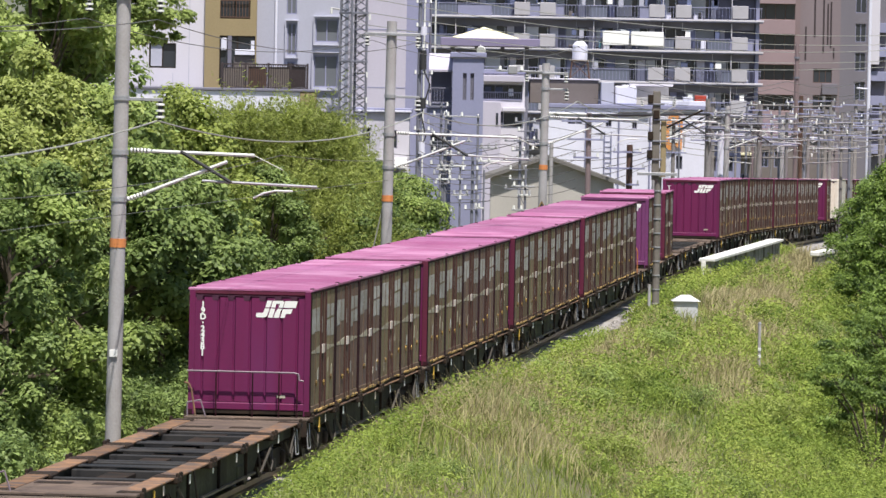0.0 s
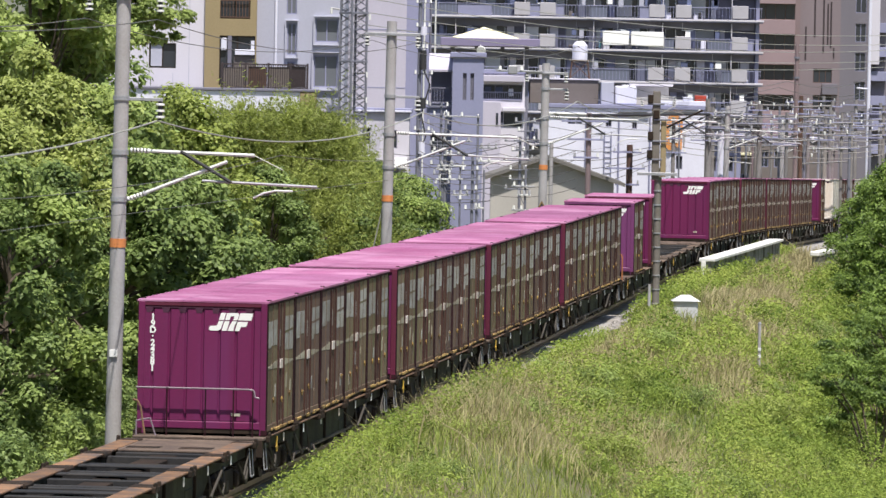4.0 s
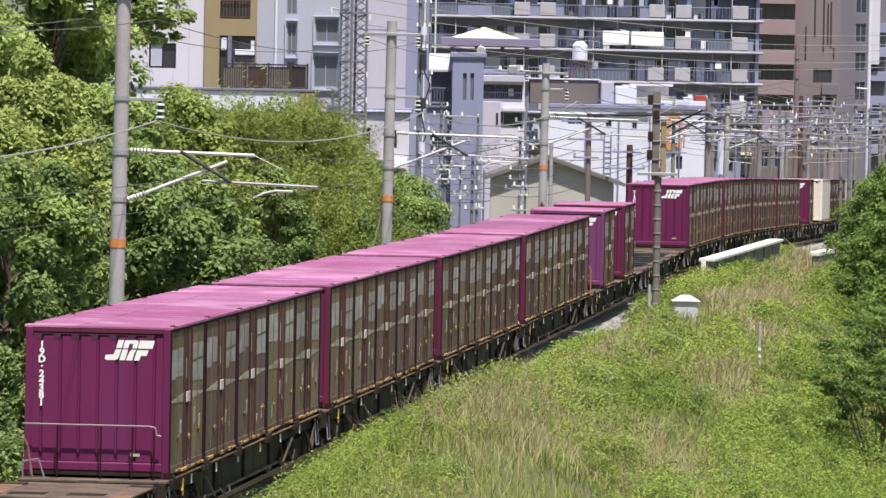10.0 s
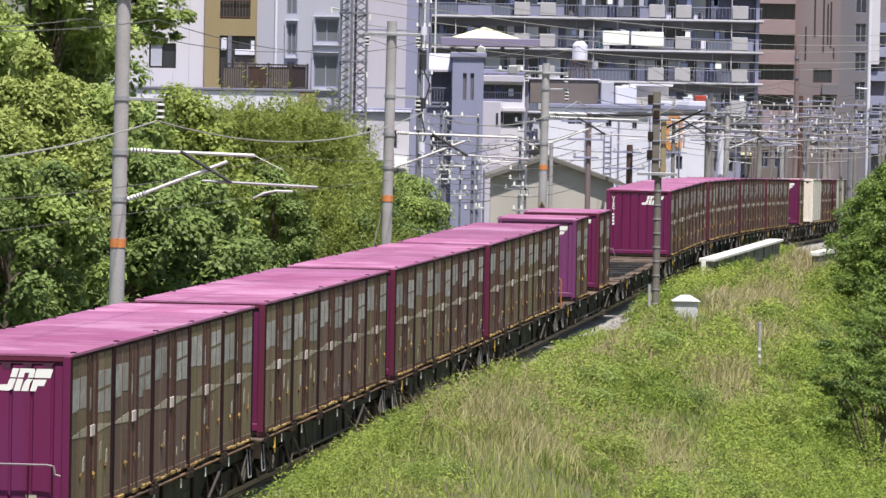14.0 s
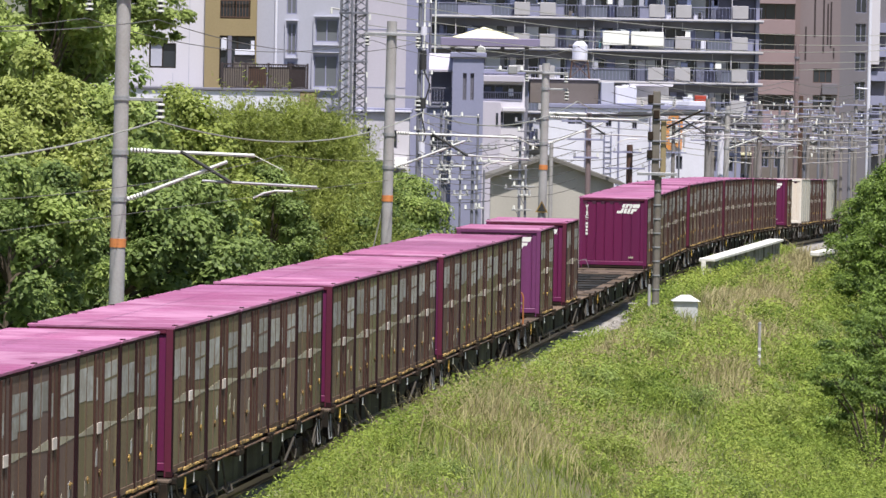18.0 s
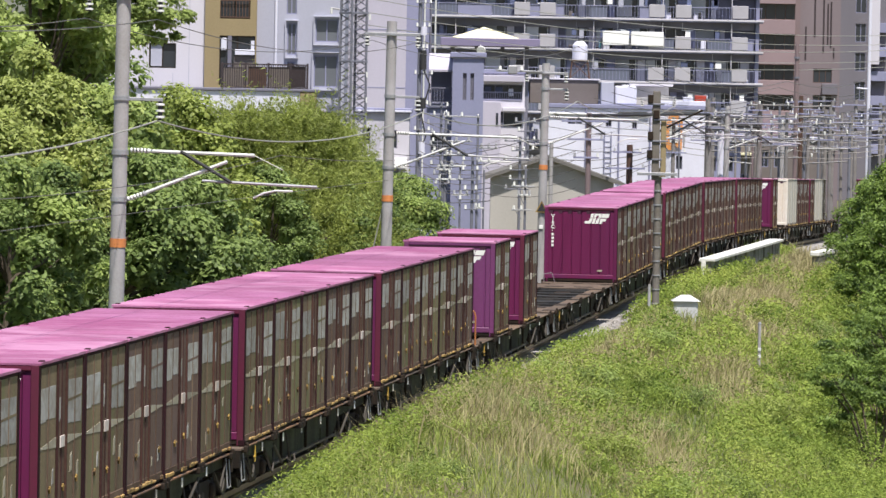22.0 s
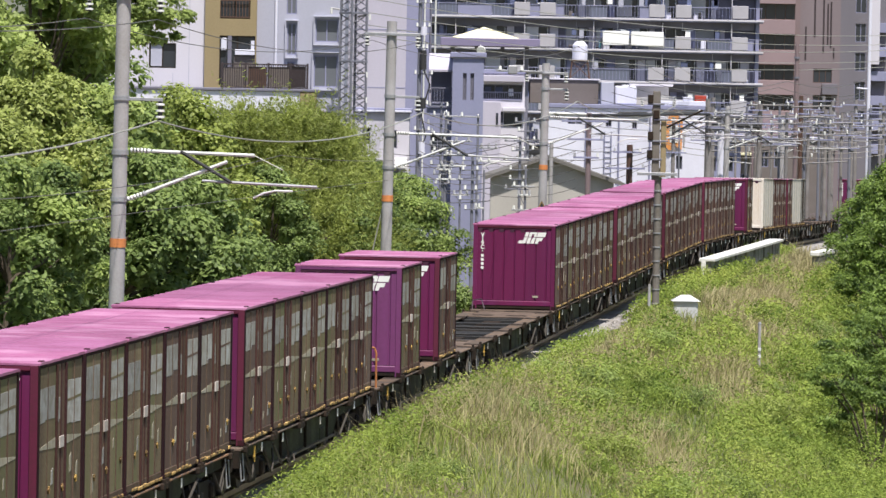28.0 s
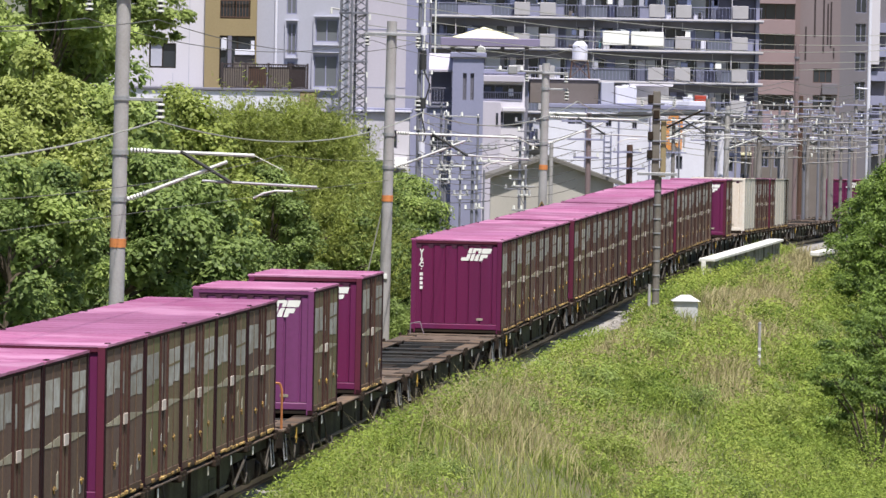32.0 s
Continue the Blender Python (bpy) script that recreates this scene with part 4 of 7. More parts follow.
# ---------------------------------------------------------------- lineside things on the right
def make_lineside():
    m = thing("signal_mast", "grey steel lineside mast with clamp bands and brackets", "mast", at=Matrix.Translation((6.88, 177, 0)))
    part("mast", Build().tube((0.08, 0, -0.9), (0.08, 0, 4.7), 0.115, 0.105, 16), M_MASTD, m)
    part("upper_mast", Build().cbox(-0.13, 0.12, -0.13, 0.13, 4.6, 7.5, 0.02), M_MASTD, m)
    part("side_channel", Build().cbox(0.15, 0.33, -0.1, 0.1, 4.7, 6.6, 0.02), M_TANR, m)
    part("rear_mast", Build().tube((0.12, 0.3, -0.9), (0.12, 0.3, 5.0), 0.1, 0.1, 10), M_MASTD, m)
    for i in range(10):
        z = 0.55 + i * 0.46
        part("clamp", Build().tube((0.08, 0, z), (0.08, 0, z + 0.045), 0.13, 0.13, 16), M_GALV, m)
    part("conduit", Build().tube((-0.13, -0.17, -0.9), (-0.13, -0.17, 1.2), 0.05, n=8), M_YARDP, m)
    for z, x0, x1 in ((5.3, -0.3, 0.2), (5.9, -0.28, 0.4), (6.6, -0.1, 0.45), (7.1, -0.3, 0.25)):
        part("junction_box", Build().cbox(x0, x0 + 0.18, -0.22, -0.13, z, z + 0.28, 0.02), M_DARK, m)
        part("clamp_arm", Build().cbox(x0, x1, -0.18, -0.14, z - 0.06, z, 0.01), M_TOWER, m)
    part("bracket", Build().cbox(-0.6, 0.7, -0.22, -0.16, 4.75, 4.85, 0.01), M_GALV, m)
    part("hanger_arm", Build().path([(0.1, 0, 6.2), (1.5, 0.1, 6.9)], 0.035), M_DARK, m)
    b = thing("relay_box", "small pale grey relay box with a low hipped roof", "box", at=Matrix.Translation((8.08, 180, 0)))
    part("body", Build().cbox(-0.4, 0.4, -0.3, 0.3, -0.9, 0.56, 0.02), M_BOXG, b)
    part("roof", Build().add([(-0.48, -0.4, 0.56), (0.48, -0.4, 0.56), (0.48, 0.4, 0.56), (-0.48, 0.4, 0.56), (-0.15, 0, 0.76), (0.15, 0, 0.76)],
                             [(3, 2, 1, 0), (0, 1, 5, 4), (1, 2, 5), (2, 3, 4, 5), (3, 0, 4)]), M_BOXG, b)
    part("door", Build().cbox(-0.34, 0.34, -0.315, -0.3, -0.1, 0.54, 0.008), M_BOXG, b)
    p = thing("marker_post", "thin grey metal marker post with a narrow plate", "post", at=Matrix.Translation((10.15, 173, 0)))
    part("post", Build().tube((0, 0, -2.6), (0, 0, 0.15), 0.05, n=8), M_CONC, p)
    for z in (-0.95, -0.72):
        part("plate", Build().cbox(-0.045, 0.055, -0.075, -0.05, z, z + 0.1, 0.008), M_LGREY, p)
    part("cap", Build().tube((0, 0, 0.14), (0, 0, 0.2), 0.06, 0.04, 8), M_GALV, p)
    w = thing("bridge_parapet", "weathered concrete parapet with shadow-toned streaks and a white top slab beside the track", "parapet", kind="structure")
    a, e = Vector((10.1, 212)), Vector((14.7, 243))
    t = (e - a).normalized()
    n = Vector((t.y, -t.x))
    at = Matrix(((n.x, t.x, 0, a.x), (n.y, t.y, 0, a.y), (0, 0, 1, 0), (0, 0, 0, 1)))
    w.matrix_basis = at
    long = (e - a).length
    part("wall", Build().cbox(0.08, 0.38, 0.1, long, -1.4, 0.9, 0.02), M_CONCG, w)
    part("top_slab", Build().cbox(-0.1, 0.55, 0, long, 0.88, 1.0, 0.02), M_CONCW, w, "white top slab")
    part("end_post", Build().cbox(0.0, 0.18, -0.05, 0.12, -1.0, 0.88, 0.02), M_CONCW, w)
    for i in range(7):
        part("buttress", Build().cbox(0.38, 0.46, 1.5 + i * 4.3, 1.75 + i * 4.3, -1.4, 0.86, 0.02), M_CONCG, w)
    k = thing("culvert_cover", "white painted concrete cover in the grass", "concrete cover", at=pose(17.75, 253, 0, 0, 0, -12))
    part("slab", Build().cbox(-0.22, 0.22, -3.0, 3.4, 0.02, 0.26, 0.05), M_CONCW, k)
    part("base", Build().cbox(-0.15, 0.15, -2.8, 3.2, -1.6, 0.02, 0.05), M_CONCG, k)


# ---------------------------------------------------------------- plants
def leaf_cloud(centres, radii, count, size, rng, squash=0.8, shell=0.55, single=True, lift=0.0, wide=0.5, upright=0.65):
    """Leaves spread through round clumps: arrays of vertices and triangles. lift: how far they keep to the clumps' upper halves."""
    per = np.arange(count) if len(centres) == count else rng.integers(0, len(centres), count)
    d = rng.normal(size=(count, 3))
    d[:, 2] += lift
    d /= np.linalg.norm(d, axis=1)[:, None]
    r = radii[per] * (shell + (1 - shell) * rng.random(count)) * rng.uniform(0.75, 1.12, count)
    c = centres[per] + d * r[:, None] * np.array([1, 1, squash])
    up = d + rng.normal(scale=0.55, size=(count, 3)) + np.array([0, 0, upright])
    up /= np.linalg.norm(up, axis=1)[:, None]
    a = np.cross(up, rng.normal(size=(count, 3)))
    a /= np.linalg.norm(a, axis=1)[:, None]
    b = np.cross(up, a)
    s = (size * rng.uniform(0.6, 1.35, count))[:, None]
    tip, tail = c + a * s, c - a * s * 0.7
    if single:
        v = np.stack([tail - b * s * wide, tail + b * s * wide, tip], 1).reshape(-1, 3)
        return v, np.arange(count * 3).reshape(-1, 3)
    l, q = c + b * s * wide - up * s * 0.12, c - b * s * wide - up * s * 0.12
    v = np.stack([tail, l, tip, q], 1).reshape(-1, 3)
    i = np.arange(count)[:, None] * 4
    f = np.concatenate([i + np.array([[0, 1, 2]]), i + np.array([[0, 2, 3]])], 0)
    return v, f


def tree(label, height, width, seed, leaf_mat, leaves=20000, size=0.1, low=0.12, clumps=60, squash=0.75, puff=1.0, wide=0.5, lift=0.75, plume=False):
    """A tapered trunk with limbs, and a crown of leafy clumps over a shaded heart of branches and inner leaves."""
    rng = np.random.default_rng(seed)
    t = thing("tree", label, "tree", "trees beside the line")
    tr = Build()
    lean = rng.normal(scale=0.03, size=2)
    tops = []
    prev, r = Vector((0, 0, -0.6)), 0.05 + height * 0.014
    for i in range(1, 6):
        q = Vector((lean[0] * i * height / 5 + rng.normal() * 0.08, lean[1] * i * height / 5 + rng.normal() * 0.08, height * 0.8 * i / 5))
        tr.tube(prev, q, r, r * 0.78, 8)
        prev, r = q, r * 0.78
        tops.append(q)
    cen, rad = [], []
    for i in range(clumps):
        u = rng.random()
        z = height * (low + (1 - low) * u)
        w = width * 0.5 * (math.sin(math.pi * min(1, 0.18 + 0.82 * u) ** 0.9) ** 0.7)
        ang, rr = rng.uniform(0, 2 * math.pi), w * math.sqrt(0.25 + 0.75 * rng.random())
        cen.append((rr * math.cos(ang), rr * math.sin(ang), z))
        rad.append(rng.uniform(0.08, 0.18) * width * puff)
    if low > 0.5:
        cen = [(x + 1.05, y, z) for x, y, z in cen]
    for i in range(0, clumps if low < 0.5 else 0, 2):
        k = min(range(5), key=lambda j: abs(tops[j].z - cen[i][2] * 0.75))
        mid = tops[k].lerp(Vector(cen[i]), 0.5) + Vector((0, 0, -0.15))
        tr.tube(tops[k], mid, 0.05, 0.035, 5).tube(mid, cen[i], 0.035, 0.012, 5)
    part("trunk", tr, M_BARK, t)
    cen, rad = np.array(cen), np.array(rad)
    if plume:
        # thin upright sprays of narrow leaves
        k = leaves // 30
        per = rng.integers(0, clumps, k)
        d = rng.normal(size=(k, 3)) * np.array([0.75, 0.75, 0.3]) + np.array([0, 0, 0.75])
        foot = cen[per] + rng.normal(size=(k, 3)) * (rad[per] * 0.5)[:, None]
        along = rng.random((k, 30))
        p = foot[:, None, :] + d[:, None, :] * (along * rad[per][:, None] * 1.25)[:, :, None] + rng.normal(scale=0.05, size=(k, 30, 3))
        p = p.reshape(-1, 3)
        v, f = leaf_cloud(p, np.full(len(p), 0.03), len(p), size, rng, wide=wide)
    else:
        v, f = leaf_cloud(cen, rad, leaves, size, rng, squash, 0.72, False, lift, wide)
    # oversized inner leaves, added to block light through the crown and darken its gaps
    vi, fi = leaf_cloud(cen * np.array([0.86, 0.86, 0.95]), rad * 0.62, leaves // 9, size * 2.1, rng, squash, 0.1)
    part("crown", cloud("crown", np.concatenate([v, vi]), np.concatenate([f, fi + len(v)]), leaf_mat), leaf_mat, t)
    return t


def shrub(label, height, width, seed, leaf_mat, leaves=14000, size=0.07):
    """Several thin stems that fan out, with loose flat pads of small leaves."""
    rng = np.random.default_rng(seed)
    b = thing("shrub", label, "shrub", "shrubs on the slope")
    st, cen, rad = Build(), [], []
    for i in range(9):
        ang, w = rng.uniform(0, 6.28), rng.uniform(0.25, 0.5) * width
        top = Vector((math.cos(ang) * w, math.sin(ang) * w, height * rng.uniform(0.62, 0.95)))
        mid = top * 0.5 + Vector((0, 0, 0.12 * height))
        st.tube((0, 0, -0.3), mid, 0.045, 0.03, 6).tube(mid, top, 0.03, 0.012, 6)
        for j in range(6):
            q = mid.lerp(top, rng.uniform(0.15, 1.15)) + Vector(rng.normal(scale=0.1 * width, size=3)) * 0.9
            st.tube(mid.lerp(top, 0.5), q, 0.014, 0.006, 4)
            cen.append(tuple(q))
            rad.append(rng.uniform(0.07, 0.15) * width)
    part("stem", st, M_BARK, b)
    v, f = leaf_cloud(np.array(cen), np.array(rad), leaves, size, rng, 0.4, 0.2)
    part("foliage", cloud("foliage", v, f, leaf_mat), leaf_mat, b)
    return b


def bush(label, width, height, seed, leaf_mat, leaves=6000, size=0.07):
    rng = np.random.default_rng(seed)
    b = thing("bush", label, "bush", "bushes beside the line")
    n = 14
    cen = np.stack([rng.uniform(-0.5, 0.5, n) * width, rng.uniform(-0.5, 0.5, n) * width, rng.uniform(0.1, 0.8, n) * height], 1)
    st = Build()
    for c in cen:
        st.tube((c[0] * 0.3, c[1] * 0.3, -0.3), tuple(c), 0.025, 0.01, 5)
    part("stem", st, M_BARK, b)
    v, f = leaf_cloud(cen, rng.uniform(0.16, 0.28, n) * width, leaves, size, rng)
    part("foliage", cloud("foliage", v, f, leaf_mat), leaf_mat, b)
    return b


def place_all(kinds, spots, rng):
    """spots: (y, d, turn, scale) beside the track; repeats share the meshes."""
    used = set()
    for k, y, d, sc in spots:
        src = kinds[k]
        g = float(ground_z(y, d))
        x = float(np.interp(y, _y, _x)) + d
        m = Matrix.Translation((x, y, g)) @ Matrix.Rotation(0.0 if k == "e" else (y * 2.399) % 6.28, 4, "Z")
        ob = src if k not in used else copy_thing(src, m)
        used.add(k)
        ob.matrix_basis = m @ Matrix.Diagonal((sc, sc, sc * rng.uniform(0.93, 1.07), 1))


def make_trees():
    rng = np.random.default_rng(11)
    kinds = {
        "a": tree("leafy broadleaf tree with pale olive-green foliage", 10.6, 4.9, 1, M_LEAFA, 22000, 0.095, low=0.4, clumps=80, puff=0.95),
        "t": tree("tall broadleaf tree with mid-green foliage", 13.0, 4.6, 12, M_LEAFT, 21000, 0.105, low=0.3, clumps=80, puff=0.95),
        "b": tree("dense broadleaf tree with dark green foliage", 9.5, 6.0, 2, M_LEAFD, 20000, 0.106, clumps=70, puff=0.95),
        "c": tree("feathery tree with thin olive-green sprays of leaves", 8.0, 5.5, 3, M_LEAFC, 36000, 0.082, clumps=76, puff=0.8, wide=0.26, plume=True),
        "d": tree("spreading tree with fresh green foliage", 7.0, 6.5, 4, M_LEAF, 20000, 0.1, clumps=74, puff=0.85),
        "y": tree("young tree with bright yellow-green leaves", 8.0, 5.5, 7, M_LEAFY, 19000, 0.093, clumps=70, puff=0.8),
        # this kind is added for the shade its high crown throws on the bushes
        "o": tree("overhanging tree with dark green leaves and bare stems below", 6.6, 5.2, 15, M_LEAFD, 16000, 0.102, low=0.48, clumps=60, puff=0.9),
        "e": tree("tall tree with a high overhanging crown", 12.3, 2.7, 6, M_LEAFT, 8000, 0.09, low=0.925, clumps=26, puff=0.95),
    }
    spots = [("e", 150, -10.55, 1.0), ("c", 172, -8.0, 0.92), ("c", 180, -8.5, 0.86), ("d", 186, -8.0, 0.84), ("c", 162, -8.5, 0.99), ("y", 155, -9.0, 0.95), ("c", 168, -8.9, 0.95), ("c", 176, -7.9, 0.89), ("y", 158, -10.0, 0.99), ("c", 170, -10.2, 0.92), ("c", 165, -7.5, 0.95)]
    for y, d, k, sc in ((112, -7.2, "b", 0.8), (117, -6.9, "d", 0.9), (120, -6.6, "b", 0.7), (122, -8.5, "a", 0.84), (127, -8.2, "a", 0.84), (134, -9.1, "t", 0.96), (139, -9.9, "t", 1.0), (131, -11.0, "t", 0.95), (133, -9.0, "d", 0.9), (130, -6.9, "o", 0.95), (137, -6.8, "o", 1.0),
                        (139, -8.2, "d", 0.98), (145, -10.2, "b", 1.06), (152, -9.2, "y", 0.9), (160, -7.5, "b", 0.62), (165, -9.8, "c", 0.86), (170, -7.2, "d", 0.75),
                        (178, -7.0, "b", 0.58), (183, -9.0, "d", 0.93), (189, -7.2, "d", 0.72), (194, -8.6, "b", 0.52)):
        spots.append((k, y, d, sc))
    place_all(kinds, spots, rng)
    right = {"r": tree("leafy green tree on the slope", 7.0, 6.0, 8, M_LEAFR, 21000, 0.082, low=0.05, clumps=90, puff=0.75),
             "s": shrub("open shrub with feathery layered leaves and bare stems", 4.0, 4.6, 9, M_LEAFS, 15000)}
    place_all(right, [("r", 206, 10.0, 1.0), ("r", 216, 9.4, 1.04), ("r", 228, 8.6, 0.98), ("s", 168, 10.8, 0.95), ("s", 177, 11.1, 1.0), ("s", 186, 11.5, 0.95), ("r", 197, 10.8, 0.9), ("r", 240, 7.4, 0.8), ("r", 252, 8.2, 0.9), ("s", 158, 10.6, 0.9)], rng)
    bushes = {"a": bush("low bush with fresh green leaves", 2.6, 1.5, 21, M_LEAF), "b": bush("dark green bush with small leaves", 2.4, 1.8, 22, M_LEAFD), "c": bush("weedy bush with fresh green leaves", 2.4, 1.3, 23, M_LEAF)}
    clumps = {"a": bush("mound of leafy weeds on the slope", 2.2, 0.75, 31, M_WEED, 3200, 0.05), "b": bush("mound of dark green weeds on the slope", 2.0, 0.7, 32, M_LEAF, 3200, 0.05), "c": bush("straggling yellow-green weeds on the slope", 2.4, 0.7, 33, M_LEAFY, 3200, 0.05)}
    sp = []
    for i in range(64):
        y = 97 + i * 1.9 + rng.uniform(-1.2, 1.2)
        sp.append(("abcb"[i % 4], y, rng.uniform(3.2, 10.5), rng.uniform(0.4, 1.05)))
    sp = [q for q in sp if not (160 < q[1] < 184 and q[2] < 6.6)]
    place_all(clumps, sp, rng)
    sp = []
    for i in range(46):
        y = 94 + i * 2.05
        if 122 < y < 139:
            if i % 2:
                sp.append(("b", y, -5.1, 0.9))
            continue
        sp.append(("abc"[i % 3], y, -4.9 - rng.uniform(0, 1.6), rng.uniform(0.7, 1.15)))
    place_all(bushes, sp, rng)


def make_stalks():
    """Single pale dry stems that stand over the grass."""
    for y, d, lean, h in ((109, 4.4, -0.95, 1.5), (109, 5.0, 0.05, 1.45), (116, 5.4, 0.1, 1.2), (121, 4.4, -0.12, 1.2), (128, 5.2, 0.2, 1.1), (107, 3.2, 0.15, 1.0)):
        at = Matrix.Translation((float(np.interp(y, _y, _x)) + d, y, float(ground_z(y, d))))
        pts = [(lean * u * u, 0.05 * u, h * (u - 0.25 * abs(lean) * u * u)) for u in (0, 0.3, 0.55, 0.8, 1.0)]
        solid("dry_stalk", Build().path(pts, 0.012, 5), M_STRAW, "single pale dry stem standing over the grass", "stem", "dry stems on the slope", at=at)


def blades(n, ys, ds, height, width, rng, keep=None):
    y, d = rng.uniform(*ys, n), rng.uniform(*ds, n)
    if keep is not None:
        k = keep(y, d, rng)
        y, d = y[k], d[k]
    return blades_at(y, d, height, width, rng)


def blades_at(y, d, height, width, rng):
    n = len(y)
    x = np.interp(y, _y, _x) + d
    z = ground_z(y, d) - 0.05
    off = (np.abs(x - 8.08) < 0.75) & (y > 166) & (y < 180.5)
    off = np.where((np.abs(x - 10.15) < 0.5) & (y > 158) & (y < 174), 0.45, np.where(off, 0.7, 1.0))
    off = np.where((d < 3.0) & (y > 139) & (y < 176), off * 0.62, off)
    h = off * height * rng.uniform(0.45, 1.25, n) * (0.75 + 0.5 * np.array([noise.noise(Vector((a * 0.5, b * 0.5, 3.0))) for a, b in zip(x, y)]))
    ang = rng.uniform(0, 2 * np.pi, n)
    s = np.stack([np.cos(ang), np.sin(ang), np.zeros(n)], 1) * (width * np.clip(y / 145, 0.55, 1.1) * rng.uniform(0.6, 1.4, n))[:, None]
    bend = rng.normal(scale=0.38, size=(n, 2)) * h[:, None]
    root = np.stack([x, y, z], 1)
    mid = root + np.stack([bend[:, 0] * 0.35, bend[:, 1] * 0.35, h * 0.6], 1)
    tip = root + np.stack([bend[:, 0], bend[:, 1], h], 1)
    v = np.stack([root - s, root + s, mid - s * 0.8, mid + s * 0.8, tip], 1).reshape(-1, 3)
    i = np.arange(n)[:, None] * 5
    f = np.concatenate([i + np.array([[0, 1, 3]]), i + np.array([[0, 3, 2]]), i + np.array([[2, 3, 4]])], 0)
    return v, f


def make_grass():
    rng = np.random.default_rng(5)

    def field(y, d, fy, fd, seed):
        return np.array([noise.noise(Vector((a * fy, b * fd, seed))) for a, b in zip(y, d)])

    def clear_of_box(y, d, h):
        x = np.interp(y, _y, _x) + d
        h = np.where((d < 3.2) & (y > 139) & (y < 177), h * 0.7, h)
        h = np.where((np.abs(x - 10.15) < 0.5) & (y > 158) & (y < 174), h * 0.4, h)
        return np.where((np.abs(x - 8.08) < 0.75) & (y > 166) & (y < 180.5), h * 0.7, h)

    v, f = blades(105000, (84, 250), (2.0, 15.5), 0.62, 0.013, rng)
    tagged(new("grass", cloud("grass", v, f, M_GRASS)), "tall green grass on the slope beside the track", "grass", kind="stuff")

    def dry(y, d, r):
        return field(y, d, 0.045, 0.42, 7.0) + r.normal(scale=0.14, size=len(y)) - 0.04 * (d - 5) - 0.022 * np.clip(130 - y, 0, 30) > -0.03
    v, f = blades(80000, (86, 255), (2.2, 8.5), 0.8, 0.010, rng, dry)
    tagged(new("dry_grass", cloud("dry_grass", v, f, M_STRAW)), "straw-coloured seeding grass along the bank", "grass", kind="stuff")
    # dry stems of last year along the edge of the stones: two thick stands and a few thin ones
    y = np.concatenate([rng.normal(c, w, n) for c, w, n in ((120.5, 2.2, 1500), (113, 1.2, 250), (128, 1.5, 300), (147, 4.0, 1500), (153, 5.0, 1500), (104, 1.5, 200), (134, 1.5, 260))])
    d = 1.75 + np.abs(rng.normal(scale=0.5, size=len(y))) + np.clip((y - 138) / 12, 0, 1.2) * rng.random(len(y))
    v, f = blades_at(y, d, 1.05, 0.008, rng)
    tagged(new("dead_weeds", cloud("dead_weeds", v, f, M_STRAW)), "brown dead weed stems beside the stones", "weeds", kind="stuff")
    y, d = rng.uniform(183, 242, 16000), rng.normal(4.9, 0.9, 16000)
    y, d = y[d > 2.6], d[d > 2.6]
    y, d = np.concatenate([y, rng.uniform(226, 264, 9000)]), np.concatenate([d, rng.uniform(2.2, 8.5, 9000)])
    v, f = blades_at(y, d, 0.9, 0.015, rng)
    tagged(new("dry_grass", cloud("dry_grass", v, f, M_STRAW)), "straw-coloured dry grass on top of the bank", "grass", kind="stuff")
    # rank growth over the shoulder of the bed, thin where the stones stay bare
    y = rng.uniform(84, 264, 26000)
    d = 1.5 + np.abs(rng.normal(scale=0.55, size=26000))
    k = (d > 2.1) | (y < 137 + rng.normal(scale=2, size=26000)) | (y > 178) | (np.abs(y - 153) < 6)
    v, f = blades_at(y[k], d[k], 0.66, 0.012, rng)
    tagged(new("edge_grass", cloud("edge_grass", v, f, M_GRASS)), "rank green grass growing over the stones", "grass", kind="stuff")
    n = 90000
    y = 84 + 180 * rng.random(n) ** 1.3
    d = 1.42 + 1.5 * rng.random(n)
    lump = field(y, d, 0.33, 0.2, 12.0) + 0.4 * field(y, d, 1.1, 0.9, 2.0)
    bare = ((y > 139 + 5 * lump) & (y < 147)) | ((y > 161 - 4 * lump) & (y < 177))
    k = (lump > -0.25) & ((d > 2.4) | ~bare)
    y, d, lump = y[k], d[k], lump[k]
    foot = np.maximum(ground_z(y, d), np.interp(np.interp(y, _y, LINE_S), LINE_S, _z) - 0.55)
    h = clear_of_box(y, d, 0.5 + 0.75 * np.clip(lump + 0.2, 0, 1))
    c = np.stack([np.interp(y, _y, _x) + d, y, foot + h * (0.1 + 0.9 * rng.random(len(y)) ** 0.7)], 1)
    v, f = leaf_cloud(c, np.full(len(c), 0.06), len(c), 0.05 * np.clip(y / 150, 0.6, 1.1), rng, wide=0.5, upright=1.4)
    tagged(new("edge_weeds", cloud("edge_weeds", v, f, M_WEED)), "leafy weeds crowding over the edge of the stones", "weeds", kind="stuff")
    # broad leaves in overlapping mounds, with dark hollows between
    n = 400000
    y, d = rng.uniform(88, 245, n), 2.3 + 12.8 * rng.random(n) ** 0.85
    p = field(y, d, 0.05, 0.4, 1.0)
    mound = field(y, d, 0.42, 0.6, 5.0) + 0.55 * field(y, d, 1.15, 1.4, 9.0)
    k = (p + (d - 5.4) * 0.11 + rng.normal(scale=0.12, size=n) > -0.06) & ((d > 3.1) | (y < 138) | (y > 177)) & (mound + rng.normal(scale=0.1, size=n) > np.where(d > 6.0, -0.26, -0.42))
